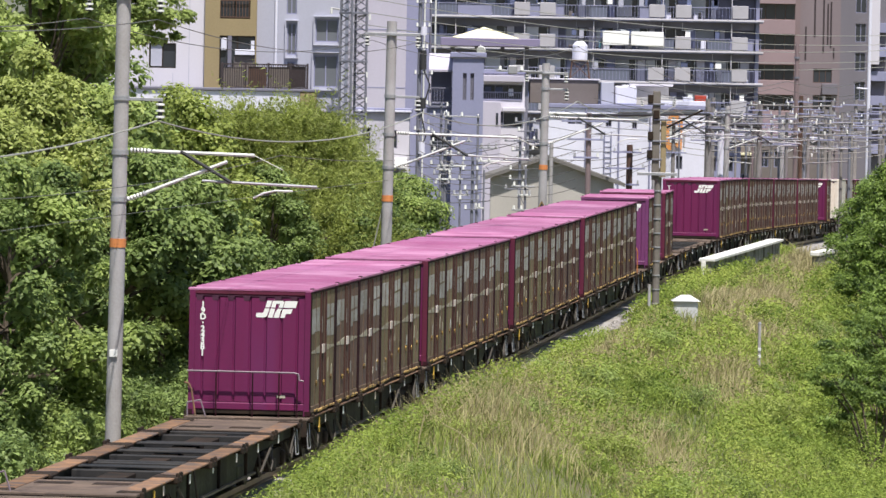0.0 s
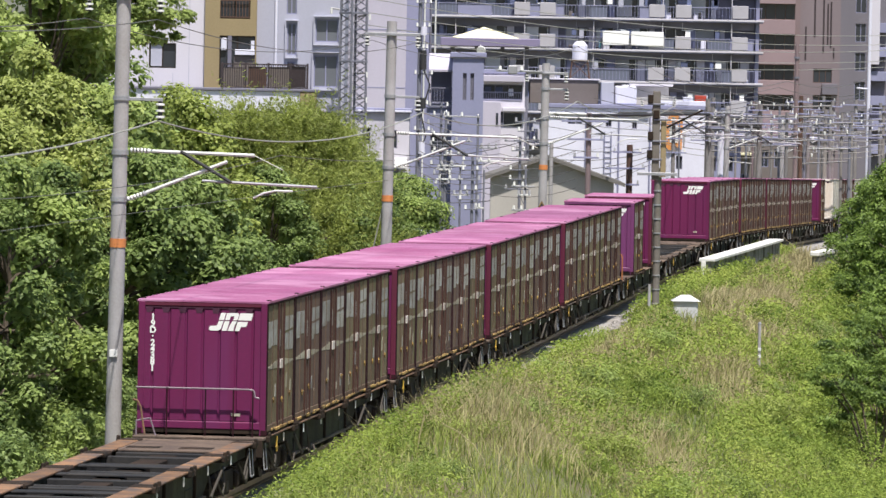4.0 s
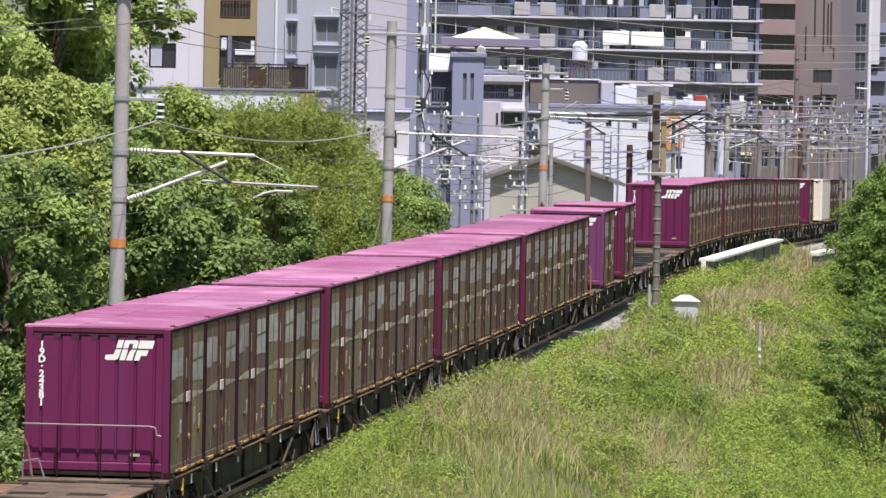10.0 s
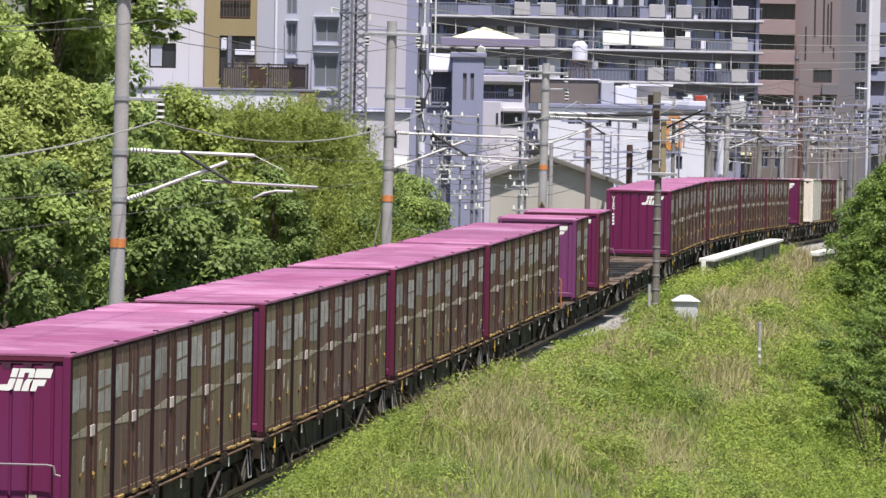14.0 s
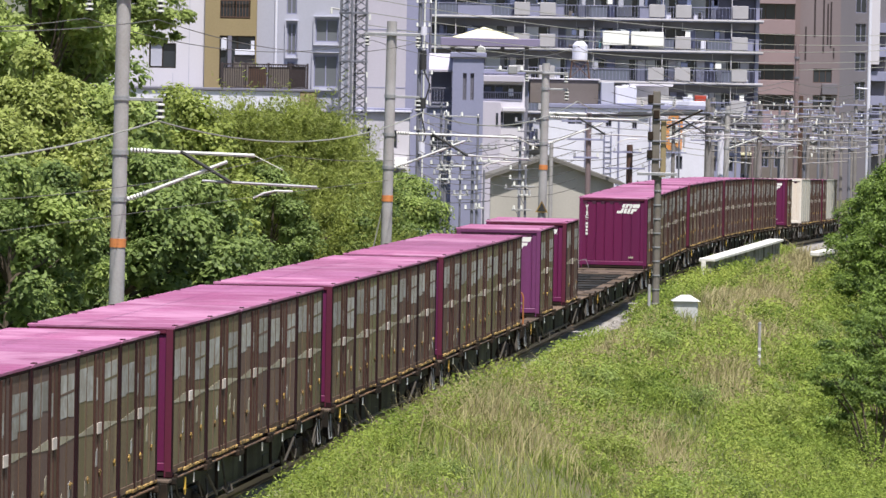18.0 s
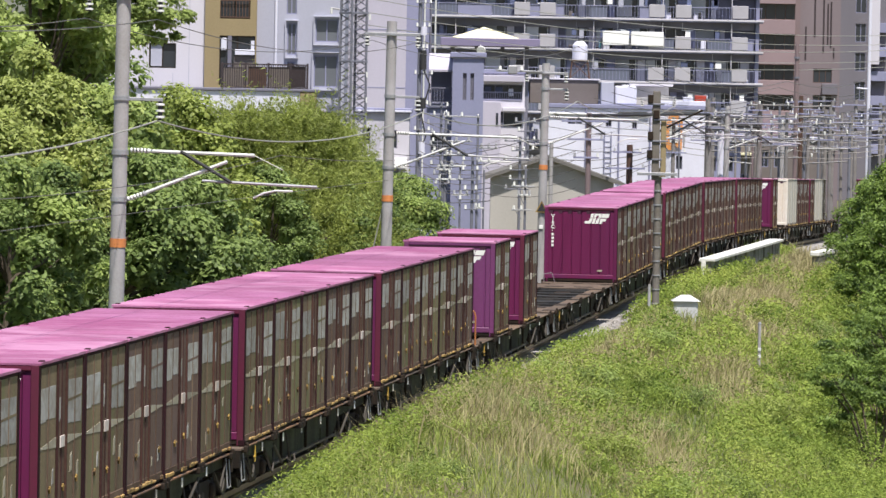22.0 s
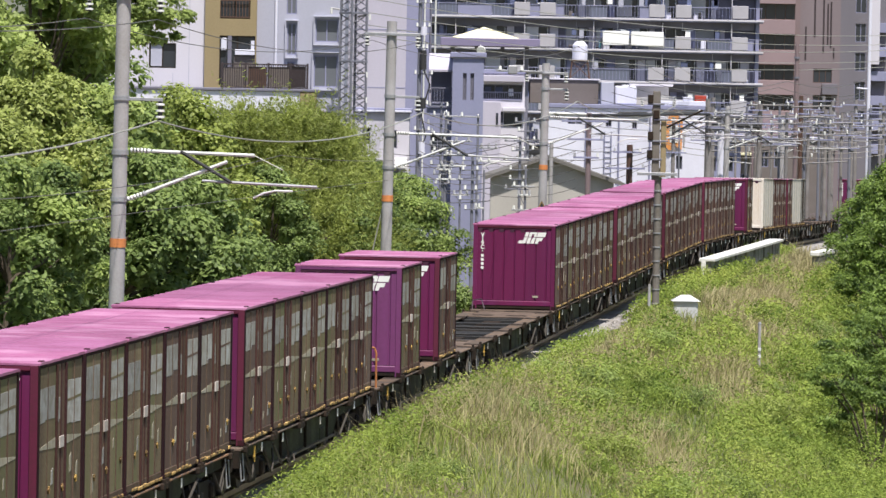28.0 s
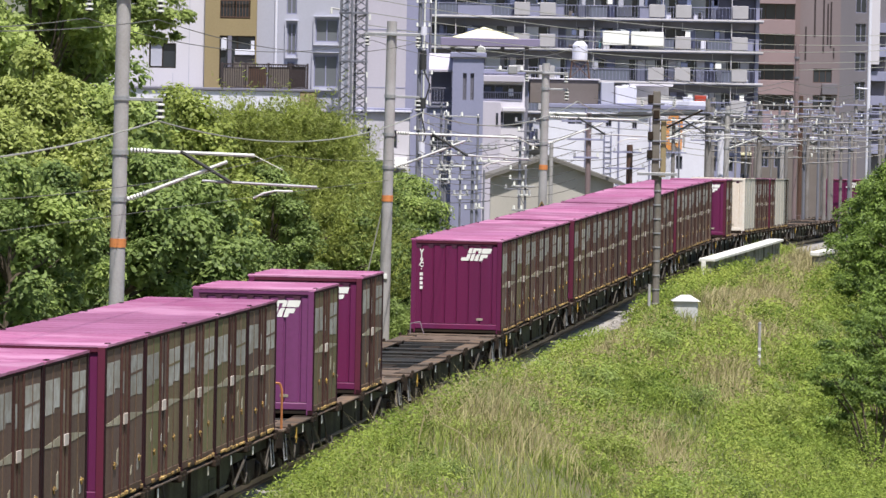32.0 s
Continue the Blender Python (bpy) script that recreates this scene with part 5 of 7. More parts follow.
    y, d, mound, p = y[k], d[k], mound[k], p[k]
    h = clear_of_box(y, d, 0.32 + 0.25 * np.clip(p + 0.4, 0, 1) + 1.1 * np.clip(mound + 0.15, 0, 1) * np.clip((d - 2.2) / 1.5, 0.25, 1))
    c = np.stack([np.interp(y, _y, _x) + d, y, ground_z(y, d) + h * (0.3 + 0.7 * rng.random(len(y)) ** 0.45)], 1)
    v, f = leaf_cloud(c, np.full(len(c), 0.05), len(c), 0.054 * np.clip(y / 150, 0.6, 1.15), rng, wide=0.55, upright=1.5)
    tagged(new("weeds", cloud("weeds", v, f, M_WEED)), "low broad-leaved green weeds covering the slope", "weeds", kind="stuff")
    v, f = blades(22000, (84, 200), (-5.5, -2.6), 0.7, 0.015, rng)
    tagged(new("verge_grass", cloud("verge_grass", v, f, M_GRASS)), "rank green grass between track and bushes", "grass", kind="stuff")


# ---------------------------------------------------------------- buildings behind
def wall_with_holes(x0, x1, z0, z1, holes, thick=0.25):
    """A wall in the plane y = 0 with openings cut through it."""
    b, index = Build(), {}
    xs = sorted({x0, x1, *[h[0] for h in holes], *[h[1] for h in holes]})
    zs = sorted({z0, z1, *[h[2] for h in holes], *[h[3] for h in holes]})

    def corner(i, j, y):
        if (i, j, y) not in index:
            index[(i, j, y)] = len(b.v)
            b.v.append((xs[i], y, zs[j]))
        return index[(i, j, y)]

    def filled(i, j):
        if not (0 <= i < len(xs) - 1 and 0 <= j < len(zs) - 1):
            return False
        x, z = (xs[i] + xs[i + 1]) / 2, (zs[j] + zs[j + 1]) / 2
        return not any(h[0] < x < h[1] and h[2] < z < h[3] for h in holes)

    for i in range(len(xs) - 1):
        for j in range(len(zs) - 1):
            if not filled(i, j):
                continue
            ring = [(i, j), (i + 1, j), (i + 1, j + 1), (i, j + 1)]
            b.f.append(tuple(corner(p, q, 0) for p, q in ring))
            b.f.append(tuple(corner(p, q, thick) for p, q in reversed(ring)))
            for (p, q), (u, v), (di, dj) in ((ring[0], ring[1], (0, -1)), (ring[1], ring[2], (1, 0)), (ring[2], ring[3], (0, 1)), (ring[3], ring[0], (-1, 0))):
                if not filled(i + di, j + dj):
                    b.f.append((corner(p, q, 0), corner(p, q, thick), corner(u, v, thick), corner(u, v, 0)))
    return b


# many of these building paints hold extra blue in place of distance haze
M_PALE = surf("pale_render", (0.60, 0.575, 0.65), 0.85, amount=0.2, big=0.4, streak=True)
M_LILAC = surf("cool_pale_render", (0.42, 0.425, 0.52), 0.85, amount=0.2, big=0.4, streak=True)
M_TANR = surf("tan_render", (0.30, 0.235, 0.13), 0.85, amount=0.2, big=0.5)
M_GREYB = surf("grey_render", (0.275, 0.28, 0.421), 0.85, amount=0.3, big=0.4, streak=True)
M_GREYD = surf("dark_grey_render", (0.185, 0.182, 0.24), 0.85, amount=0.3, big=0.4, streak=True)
M_BLUEH = surf("blue_grey_siding", (0.26, 0.27, 0.405), 0.75, amount=0.25, big=0.6, streak=True)
M_BROWN = surf("brown_tile", (0.205, 0.15, 0.157), 0.7, amount=0.25, big=0.5)
M_PINKB = surf("pinkish_tile", (0.29, 0.21, 0.227), 0.7, amount=0.2, big=0.5)
M_BROWNR = surf("brown_metal", (0.10, 0.055, 0.04), 0.5, amount=0.3)
M_WHITEW = surf("white_wall", (0.70, 0.70, 0.82), 0.8, amount=0.3, big=0.5, streak=True)
M_BEIGE = surf("beige_wall", (0.47, 0.445, 0.415), 0.85, amount=0.3, big=0.6, streak=True)
M_YROOF = surf("cream_roof", (0.74, 0.68, 0.46), 0.7, amount=0.15)
M_PURP = surf("purple_grey_fascia", (0.22, 0.19, 0.31), 0.7, amount=0.2)
M_SLATE = surf("slate_roof", (0.16, 0.15, 0.14), 0.8, amount=0.3)
M_CLOTH = surf("white_cloth", (0.85, 0.85, 0.86), 0.9, amount=0.05)
M_CLOTHB = surf("blue_cloth", (0.10, 0.12, 0.22), 0.9, amount=0.2, per_object=0.5)
M_TOWER = surf("tower_steel", (0.17, 0.175, 0.215), 0.6, amount=0.3)
M_YARD = surf("dull_steel", (0.23, 0.225, 0.235), 0.6, col2=(0.14, 0.12, 0.11), amount=0.4)
M_YARDP = surf("pale_steel", (0.40, 0.40, 0.42), 0.55, col2=(0.25, 0.23, 0.22), amount=0.4)
M_YARDM = surf("weathered_mast", (0.25, 0.235, 0.235), 0.8, col2=(0.16, 0.14, 0.13), amount=0.5)
M_INSG = surf("grey_porcelain", (0.42, 0.42, 0.45), 0.4, amount=0.2)
M_PANEG = glass_dark("pale_window_glass", (0.14, 0.15, 0.17), 0.2)
M_RED = surf("red_paint", (0.4, 0.05, 0.03), 0.6, amount=0.3)
M_TAUPE = surf("taupe_sheet", (0.165, 0.14, 0.132), 0.7, amount=0.3)
M_SMOKE = surf("smoked_panel", (0.14, 0.155, 0.215), 0.35, amount=0.3, big=0.3)
M_CURT = surf("curtain", (0.5, 0.5, 0.52), 0.9, amount=0.2, per_object=0.4)
M_ROSE = surf("rosy_pale_render", (0.50, 0.47, 0.572), 0.85, amount=0.25, big=0.5, streak=True)
M_RAILB = surf("dark_brown_metal", (0.045, 0.032, 0.036), 0.5, amount=0.3)
M_BOXB = surf("beige_balcony_box", (0.42, 0.405, 0.454), 0.8, amount=0.2)
M_TAUPEP = surf("rosy_taupe_tile", (0.205, 0.165, 0.181), 0.75, amount=0.25, big=0.4, streak=True)
M_GREYT = surf("grey_taupe_tile", (0.165, 0.152, 0.181), 0.7, amount=0.3, big=0.4, streak=True)
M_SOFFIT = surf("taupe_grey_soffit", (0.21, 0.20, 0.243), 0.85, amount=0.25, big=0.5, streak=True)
M_GLASSB = glass_dark("blue_glass", (0.05, 0.16, 0.2), 0.15)


def window(parent, x0, x1, z0, z1, y=0.1, frame_mat=None, bars=1, glass=None):
    f = Build()
    t = 0.05
    f.box(x0, x0 + t, y, y + 0.08, z0, z1).box(x1 - t, x1, y, y + 0.08, z0, z1).box(x0 + t, x1 - t, y, y + 0.08, z0, z0 + t).box(x0 + t, x1 - t, y, y + 0.08, z1 - t, z1)
    for i in range(bars):
        x = x0 + (x1 - x0) * (i + 1) / (bars + 1)
        f.box(x - t / 2, x + t / 2, y, y + 0.08, z0 + t, z1 - t)
    w = part("window", f, frame_mat or M_DARK, parent)
    part("pane", Build().box(x0 + t, x1 - t, y + 0.05, y + 0.06, z0 + t, z1 - t), glass or M_GLASS, w)
    return w


def block(name, label, at, wide, deep, z0, z1, mat, holes=(), frame_mat=None, bars=1, roof=True, category="building", glass=None):
    """A building whose front faces local -y, with its windows; origin at the front's left end."""
    h = thing(name, label, category, at=at)
    part("front_wall", wall_with_holes(0, wide, z0, z1, holes), mat, h)
    part("shell", Build().box(0, wide, 0.25, deep, z0, z1), mat, h)
    if roof:
        part("roof", Build().cbox(-0.12, wide + 0.12, -0.12, deep + 0.12, z1, z1 + 0.25, 0.03), M_GREYB, h)
    for a, b, c, d in holes:
        window(h, a, b, c, d, 0.1, frame_mat, bars, glass)
    return h


def railing(parent, x0, x1, y, z0, z1, mat, step=0.14, name="railing"):
    b = Build().box(x0, x1, y, y + 0.05, z1 - 0.06, z1).box(x0, x1, y, y + 0.05, z0, z0 + 0.05)
    x = x0
    while x < x1:
        b.box(x, x + 0.03, y + 0.01, y + 0.04, z0 + 0.05, z1 - 0.06)
        x += step
    return part(name, b, mat, parent)


def make_left_houses():
    h = block("apartment_house", "white rendered apartment house with a tan stair tower", Matrix.Translation((-17.0, 240, 0)), 6.3, 9, -3, 14, M_PALE, [(3.84, 5.04, 8.12, 9.22)])
    t = block("stair_tower", "tan rendered stair tower with open landings", Matrix.Translation((-10.7, 239.8, 0)), 2.28, 6, -3, 14, M_TANR, [(0.66, 2.24, 7.42, 9.6), (0.66, 2.0, 10.35, 11.9)], category="building")
    railing(t, 0.66, 2.0, 0.02, 10.4, 11.2, M_BROWNR)
    g = block("apartment_house", "pale grey apartment house with narrow windows", Matrix.Translation((-8.42, 240.3, 0)), 3.9, 9, -3, 14, M_LILAC,
              [(1.35, 1.75, 8.8, 10.2), (1.35, 1.7, 7.4, 8.5), (2.55, 3.6, 7.4, 8.8), (2.6, 3.6, 9.4, 10.4), (1.3, 1.75, 10.6, 11.6)], M_GREYB, glass=M_PANEG)
    part("sash", Build().box(3.92, 4.42, 0.11, 0.13, 8.2, 9.14), M_LILAC, h)
    part("air_conditioner", Build().cbox(0.72, 0.98, 0.0, 0.1, 8.95, 9.5, 0.03), M_WHITEW, t)
    part("landing_post", Build().cbox(1.02, 1.2, 0.0, 0.1, 7.42, 9.6, 0.02), M_GREYD, t)
    part("white_ledge", Build().cbox(1.35, 2.22, -0.1, 0.1, 8.75, 9.0, 0.02).box(2.05, 2.2, -0.05, 0.1, 9.0, 9.4), M_WHITEW, t)
    part("landing_screen", Build().box(1.3, 2.22, 0.05, 0.1, 7.42, 8.7), M_TAUPE, t)
    for x in (1.3, 2.4, 3.6, 4.9, 5.6):
        part("panel_joint", Build().box(x, x + 0.025, -0.012, 0.01, 3.0, (7.9 if x == 4.9 else 14)), M_LILAC, h)
    for x0, x1, z0, z1 in ((2.45, 3.7, 7.3, 8.9), (2.5, 3.7, 9.3, 10.5), (1.25, 1.85, 8.7, 10.3)):
        part("bay_hood", Build().cbox(x0, x1, -0.14, 0, z1, z1 + 0.06, 0.01), M_LILAC, g)
        part("bay_sill", Build().cbox(x0, x1, -0.14, 0, z0 - 0.06, z0, 0.01), M_LILAC, g)
        part("bay_cheek", Build().box(x0, x0 + 0.05, -0.14, 0, z0, z1), M_LILAC, g)
        part("bay_cheek", Build().box(x1 - 0.05, x1, -0.14, 0, z0, z1), M_LILAC, g)
    part("downpipe", Build().tube((0.85, -0.08, -3), (0.85, -0.08, 14), 0.06, n=8), M_WHITEW, g)
    b = thing("terrace", "white roof terrace with a brown metal railing", "terrace", at=Matrix.Translation((-10.3, 238.4, 0)))
    part("slab", Build().cbox(-4.4, 4.7, -0.2, 1.4, 7.18, 7.3, 0.02), M_GREYD, b)
    part("band", Build().cbox(-4.4, 4.1, -0.1, 1.3, 6.3, 7.18, 0.02), M_WHITEW, b)
    part("under_wall", Build().cbox(-4.3, 4.4, 0.1, 1.2, -3, 6.3, 0.02), M_PALE, b)
    part("tan_end", Build().cbox(3.9, 4.6, -0.16, 1.3, 6.0, 7.18, 0.02), M_TANR, b)
    railing(b, 0.4, 4.2, -0.15, 7.3, 8.38, M_RAILB, 0.1)
    for x in (0.4, 1.45, 2.45, 3.42, 4.16):
        part("rail_post", Build().box(x, x + 0.09, -0.17, -0.09, 7.3, 8.42), M_RAILB, b)
    part("rail_panel", Build().box(1.6, 2.4, -0.08, -0.06, 7.36, 8.25), M_BROWNR, b)
    part("rail_panel", Build().box(0.5, 1.42, -0.08, -0.06, 7.36, 8.2), M_TAUPE, b)
    part("rail_panel", Build().box(2.5, 3.4, -0.08, -0.06, 7.36, 8.25), M_TAUPE, b)
    part("rail_panel", Build().box(3.52, 4.14, -0.08, -0.06, 7.36, 8.3), M_RAILB, b)
    part("awning", Build().cbox(4.7, 5.7, -0.3, 1.0, 6.3, 6.62, 0.04), M_ROSE, b)
    part("dark_door", Build().cbox(4.75, 5.6, 0.2, 0.4, 4.6, 6.3, 0.02), M_RAILB, b)
    for x, h in ((1.0, 0.5), (1.9, 0.3), (2.7, 0.25), (3.3, 0.2)):
        part("planter", Build().cbox(x, x + 0.4, 0.2, 0.5, 7.3, 7.3 + h, 0.04), M_BEIGE, b)
    tw = thing("lattice_tower", "grey galvanised steel lattice tower with short wire arms", "tower", at=Matrix.Translation((-4.06, 236, 0)) @ Matrix.Rotation(radians(38), 4, "Z"))
    for sx in (-1, 1):
        for sy in (-1, 1):
            part("leg", Build().tube((sx * 0.44, sy * 0.44, -3), (sx * 0.38, sy * 0.38, 16), 0.06, n=6), M_TOWER, tw)
    for face in range(4):
        for side in (1, -1):
            turn, pts = Matrix.Rotation(face * math.pi / 2, 3, "Z"), []
            for i in range(48):
                w = 0.44 - 0.0012 * i
                pts.append(turn @ Vector((w * side * (-1) ** i, w, -2 + i * 0.37)))
            part("bracing", Build().pipe(pts, 0.03), M_TOWER, tw)
    for z in (6.2, 8.5, 10.6):
        part("platform", Build().cbox(-0.46, 0.46, -0.46, 0.46, z, z + 0.09, 0.01), M_TOWER, tw)
    for z, e in ((10.75, -1.0), (10.5, 0.7), (9.6, 0.62), (8.0, 0.6), (6.9, 0.6)):
        a = part("wire_arm", Build().tube((0.2 * e, -0.2 * e, z), (0.72 * e, -0.72 * e, z + 0.1), 0.04, n=6), M_YARDP, tw)
        part("arm_insulator", Build().tube((0.7 * e, -0.7 * e, z + 0.1), (0.7 * e, -0.7 * e, z - 0.14), 0.06, 0.05, 8), M_PORC, a)
    tall = block("office_building", "tall plain pale grey building with a darker flank", Matrix.Translation((-6.4, 300, 0)), 4.15, 12, -3, 18, M_ROSE, ())
    for z in (1.0, 4.2, 7.4, 10.6, 13.8):
        part("floor_joint", Build().box(0.0, 4.15, -0.012, 0.01, z, z + 0.05), M_GREYB, tall)
    dk = block("office_building", "tall dark grey building flank", Matrix.Translation((-2.25, 300.4, 0)), 1.3, 12, -3, 18, M_GREYB, ())
    for x in (0.75, 1.0, 1.35, 1.6):
        part("pipe", Build().tube((x, -0.15, -3), (x, -0.15, 18), 0.05, n=6), M_LGREY if x != 1.35 else M_GREYD, dk)


def make_yard_clutter():
    """Low houses, a loaded utility pole and small sheds between the tracks and the flats."""
    h = block("low_house", "low white house with a flat roof behind trees", Matrix.Translation((-4.5, 272, 0)), 2.7, 6, -3, 6.15, M_PALE, [(0.35, 0.75, 4.6, 5.4), (1.5, 2.1, 4.4, 5.3)], M_GREYD)
    part("roof_edge", Build().cbox(-0.1, 2.8, -0.2, 0.1, 6.2, 6.3, 0.02), M_WHITEW, h)
    for x, z, w in ((0.2, 3.2, 0.8), (1.3, 2.9, 0.9), (2.0, 3.5, 0.6)):
        part("lean_to", Build().add([(x, -1.2, z), (x + w, -1.2, z), (x + w, 0, z + 0.45), (x, 0, z + 0.45), (x, -1.2, z - 0.08), (x + w, -1.2, z - 0.08), (x + w, 0, z + 0.37), (x, 0, z + 0.37)],
                                    [(0, 1, 2, 3), (7, 6, 5, 4), (0, 4, 5, 1), (1, 5, 6, 2), (2, 6, 7, 3), (3, 7, 4, 0)]), M_SLATE if x < 1.5 else M_LGREY, h)
    p = thing("utility_pole", "tall utility pole loaded with dark transformers and white insulators", "pole", "poles behind the line", at=Matrix.Translation((-1.25, 252, 0)))
    part("pole", Build().tube((0, 0, -3), (0, 0, 13), 0.11, 0.09, 10), M_TOWER, p)
    for z, w in ((11.4, 0.5), (10.3, 0.45), (9.3, 0.35), (8.1, 0.6), (6.7, 0.4), (5.5, 0.5)):
        part("cross_arm", Build().cbox(-w * 0.4, w, -0.16, -0.1, z - 0.03, z + 0.03, 0.008), M_TOWER, p)
        for e in (-0.3, 0.45, 0.95):
            part("insulator", Build().tube((e * w, -0.13, z), (e * w, -0.13, z + 0.18), 0.06, 0.04, 8), M_PORC, p)
    for z, s, m in ((8.3, 0.9, M_BLACK), (6.5, 0.5, M_BLACK), (4.4, 0.55, M_WHITEW), (9.9, 0.4, M_WHITEW)):
        part("transformer", Build().tube((0.17, -0.2, z), (0.17, -0.2, z + s), 0.16, 0.15, 12), m, p)
    part("cable_loop", Build().path([(0.2, -0.2, 8.3), (0.5, -0.2, 7.6), (0.3, -0.2, 6.9), (0.12, -0.2, 6.2), (0.35, -0.2, 5.2), (0.1, -0.2, 4.6)], 0.035), M_BLACK, p)
    y = block("yard_house", "grey-brown low house beyond the yard masts", Matrix.Translation((20.0, 384, 0)), 6.6, 8, -3, 4.2, M_TAUPE, [(2.3, 2.9, 2.3, 3.5), (3.3, 4.2, 2.3, 3.6), (5.0, 5.8, 2.2, 3.4), (0.6, 1.5, 0.6, 1.8)], M_GREYB)
    part("cream_canopy", Build().cbox(0.1, 1.7, -1.0, 0, 3.1, 3.3, 0.03), M_YROOF, y)
    part("roof_hut", Build().cbox(2.0, 4.6, 2, 5, 4.45, 5.9, 0.03), M_PINKB, y)
    part("roof_rail", Build().box(0.1, 6.5, 0.3, 0.34, 4.75, 4.8).box(0.1, 6.5, 0.3, 0.34, 5.1, 5.15), M_GREYB, y)
    z = block("yard_house", "dark grey shed behind the yard wires", Matrix.Translation((16.6, 352, 0)), 2.6, 6, -3, 4.6, M_GREYB, [(0.4, 1.0, 2.4, 3.4), (1.5, 2.1, 2.4, 3.4)], M_GREYD)
    part("eaves", Build().cbox(-0.3, 2.9, -0.6, 0.2, 4.4, 4.6, 0.03), M_SLATE, z)


def make_middle_houses():
    b = block("town_house", "narrow blue-grey sided town house with a roof deck", Matrix.Translation((-0.92, 262, 0)), 1.33, 7, -3, 6.5, M_BLUEH, [(0.2, 0.9, 4.3, 5.2)], M_GREYD)
    c = block("town_house", "blue-grey sided town house with slit windows", Matrix.Translation((0.3, 261, 0)), 1.5, 7, -3, 8.95, M_BLUEH, [(0.5, 0.68, 6.9, 8.2), (0.86, 1.04, 6.9, 8.2)], M_GREYD)
    r = thing("roof_shed", "pale metal shed roof on the town house deck", "roof", at=Matrix.Translation((-0.85, 262, 0)))
    part("sheet", Build().add([(0, -0.2, 8.35), (1.3, -0.2, 8.35), (1.3, 3.5, 9.15), (0, 3.5, 9.15), (0, -0.2, 8.25), (1.3, -0.2, 8.25), (1.3, 3.5, 9.05), (0, 3.5, 9.05)],
                              [(0, 1, 2, 3), (7, 6, 5, 4), (0, 4, 5, 1), (1, 5, 6, 2), (2, 6, 7, 3), (3, 7, 4, 0)]), M_ROSE, r)
    for x in (0.04, 1.1):
        part("post", Build().box(x, x + 0.08, -0.1, 0, 6.75, 8.3), M_ROSE, r)
    railing(r, 0.0, 1.2, -0.2, 6.75, 7.5, M_GREYD)
    part("back_screen", Build().box(0, 1.2, 1.5, 1.6, 6.75, 8.6), M_GREYD, r)
    w = block("factory_building", "long white flat-roofed building with small windows", Matrix.Translation((6.15, 330, 0)), 9.8, 10, -3, 6.4, M_WHITEW,
              [(1.29, 1.75, 5.43, 5.82), (1.78, 2.16, 5.43, 5.82), (0.5, 0.75, 5.8, 6.1), (3.6, 3.95, 5.3, 5.75), (7.9, 8.3, 2.8, 3.6), (5.2, 5.5, 5.2, 5.6)], M_GREYD)
    part("roof_parapet", Build().cbox(6.4, 9.75, 0.1, 5, 6.65, 6.95, 0.03), M_WHITEW, w)
    part("penthouse", Build().cbox(-1.0, 3.2, 3.0, 8, 6.65, 8.1, 0.03), M_TAUPE, w)
    part("penthouse_roof", Build().cbox(-1.1, 3.3, 2.9, 8.1, 8.1, 8.2, 0.02), M_PALE, w)
    part("blue_hut", Build().cbox(3.32, 4.1, 1.2, 3, 6.65, 8.0, 0.03), M_LILAC, w)
    part("beige_hut", Build().cbox(5.3, 7.5, 2.5, 5, 6.65, 7.8, 0.03), M_BEIGE, w)
    part("hut_roof", Build().cbox(5.1, 7.75, 2.2, 5.2, 7.8, 7.95, 0.02), M_PALE, w)
    part("wall_pipe", Build().tube((0.1, -0.1, 6.05), (6.2, -0.1, 6.0), 0.07, n=8), M_LGREY, w)
    for x in (2.4, 4.4, 6.3):
        part("downpipe", Build().tube((x, -0.09, -3), (x, -0.09, 6.4), 0.05, n=8), M_GREYB, w)
    part("roof_unit", Build().cbox(9.0, 9.7, 0.3, 1.2, 6.95, 7.3, 0.03), M_RED, w)
    part("roof_unit", Build().cbox(8.3, 8.9, 0.3, 1.2, 6.95, 7.2, 0.03), M_WHITEW, w)
    lad = Build().tube((3.54, -0.16, 1.0), (3.54, -0.16, 5.0), 0.03, n=6).tube((3.95, -0.16, 1.0), (3.95, -0.16, 5.0), 0.03, n=6)
    for i in range(12):
        lad.tube((3.54, -0.16, 1.2 + i * 0.32), (3.95, -0.16, 1.2 + i * 0.32), 0.02, n=5)
    part("wall_ladder", lad, M_GREYB, w)
    sg = solid("painted_sign", Build().prism([(0, 0.3), (0.3, 0), (0.7, 0.35), (1.2, 0.1), (1.25, 2.0), (0.9, 2.45), (0.2, 2.4), (0, 1.7)], "y", -0.12, -0.02), M_SIGN, "orange sign with a white shape on a white wall", "sign", at=Matrix.Translation((13.4, 329.9, 3.9)) @ Matrix.Diagonal((0.82, 1, 0.88, 1)))
    part("white_shape", Build().prism([(0.3, 0.6), (0.9, 0.55), (0.98, 1.5), (0.78, 2.05), (0.45, 2.0), (0.26, 1.4)], "y", -0.15, -0.12), M_WHITE, sg)
    for x, z0, h in ((0.46, 0.1, 0.6), (0.95, 0.05, 0.9)):
        part("white_stroke", Build().cbox(x, x + 0.13, -0.15, -0.12, z0 + 0.2, z0 + h, 0.01), M_WHITE, sg)
    t = thing("square_tank", "white square roof water tank", "water tank", at=Matrix.Translation((10.98, 332, 6.65)))
    part("tank", Build().cbox(-0.66, 0.66, -0.6, 0.6, 0.0, 1.15, 0.08), M_WHITEW, t)
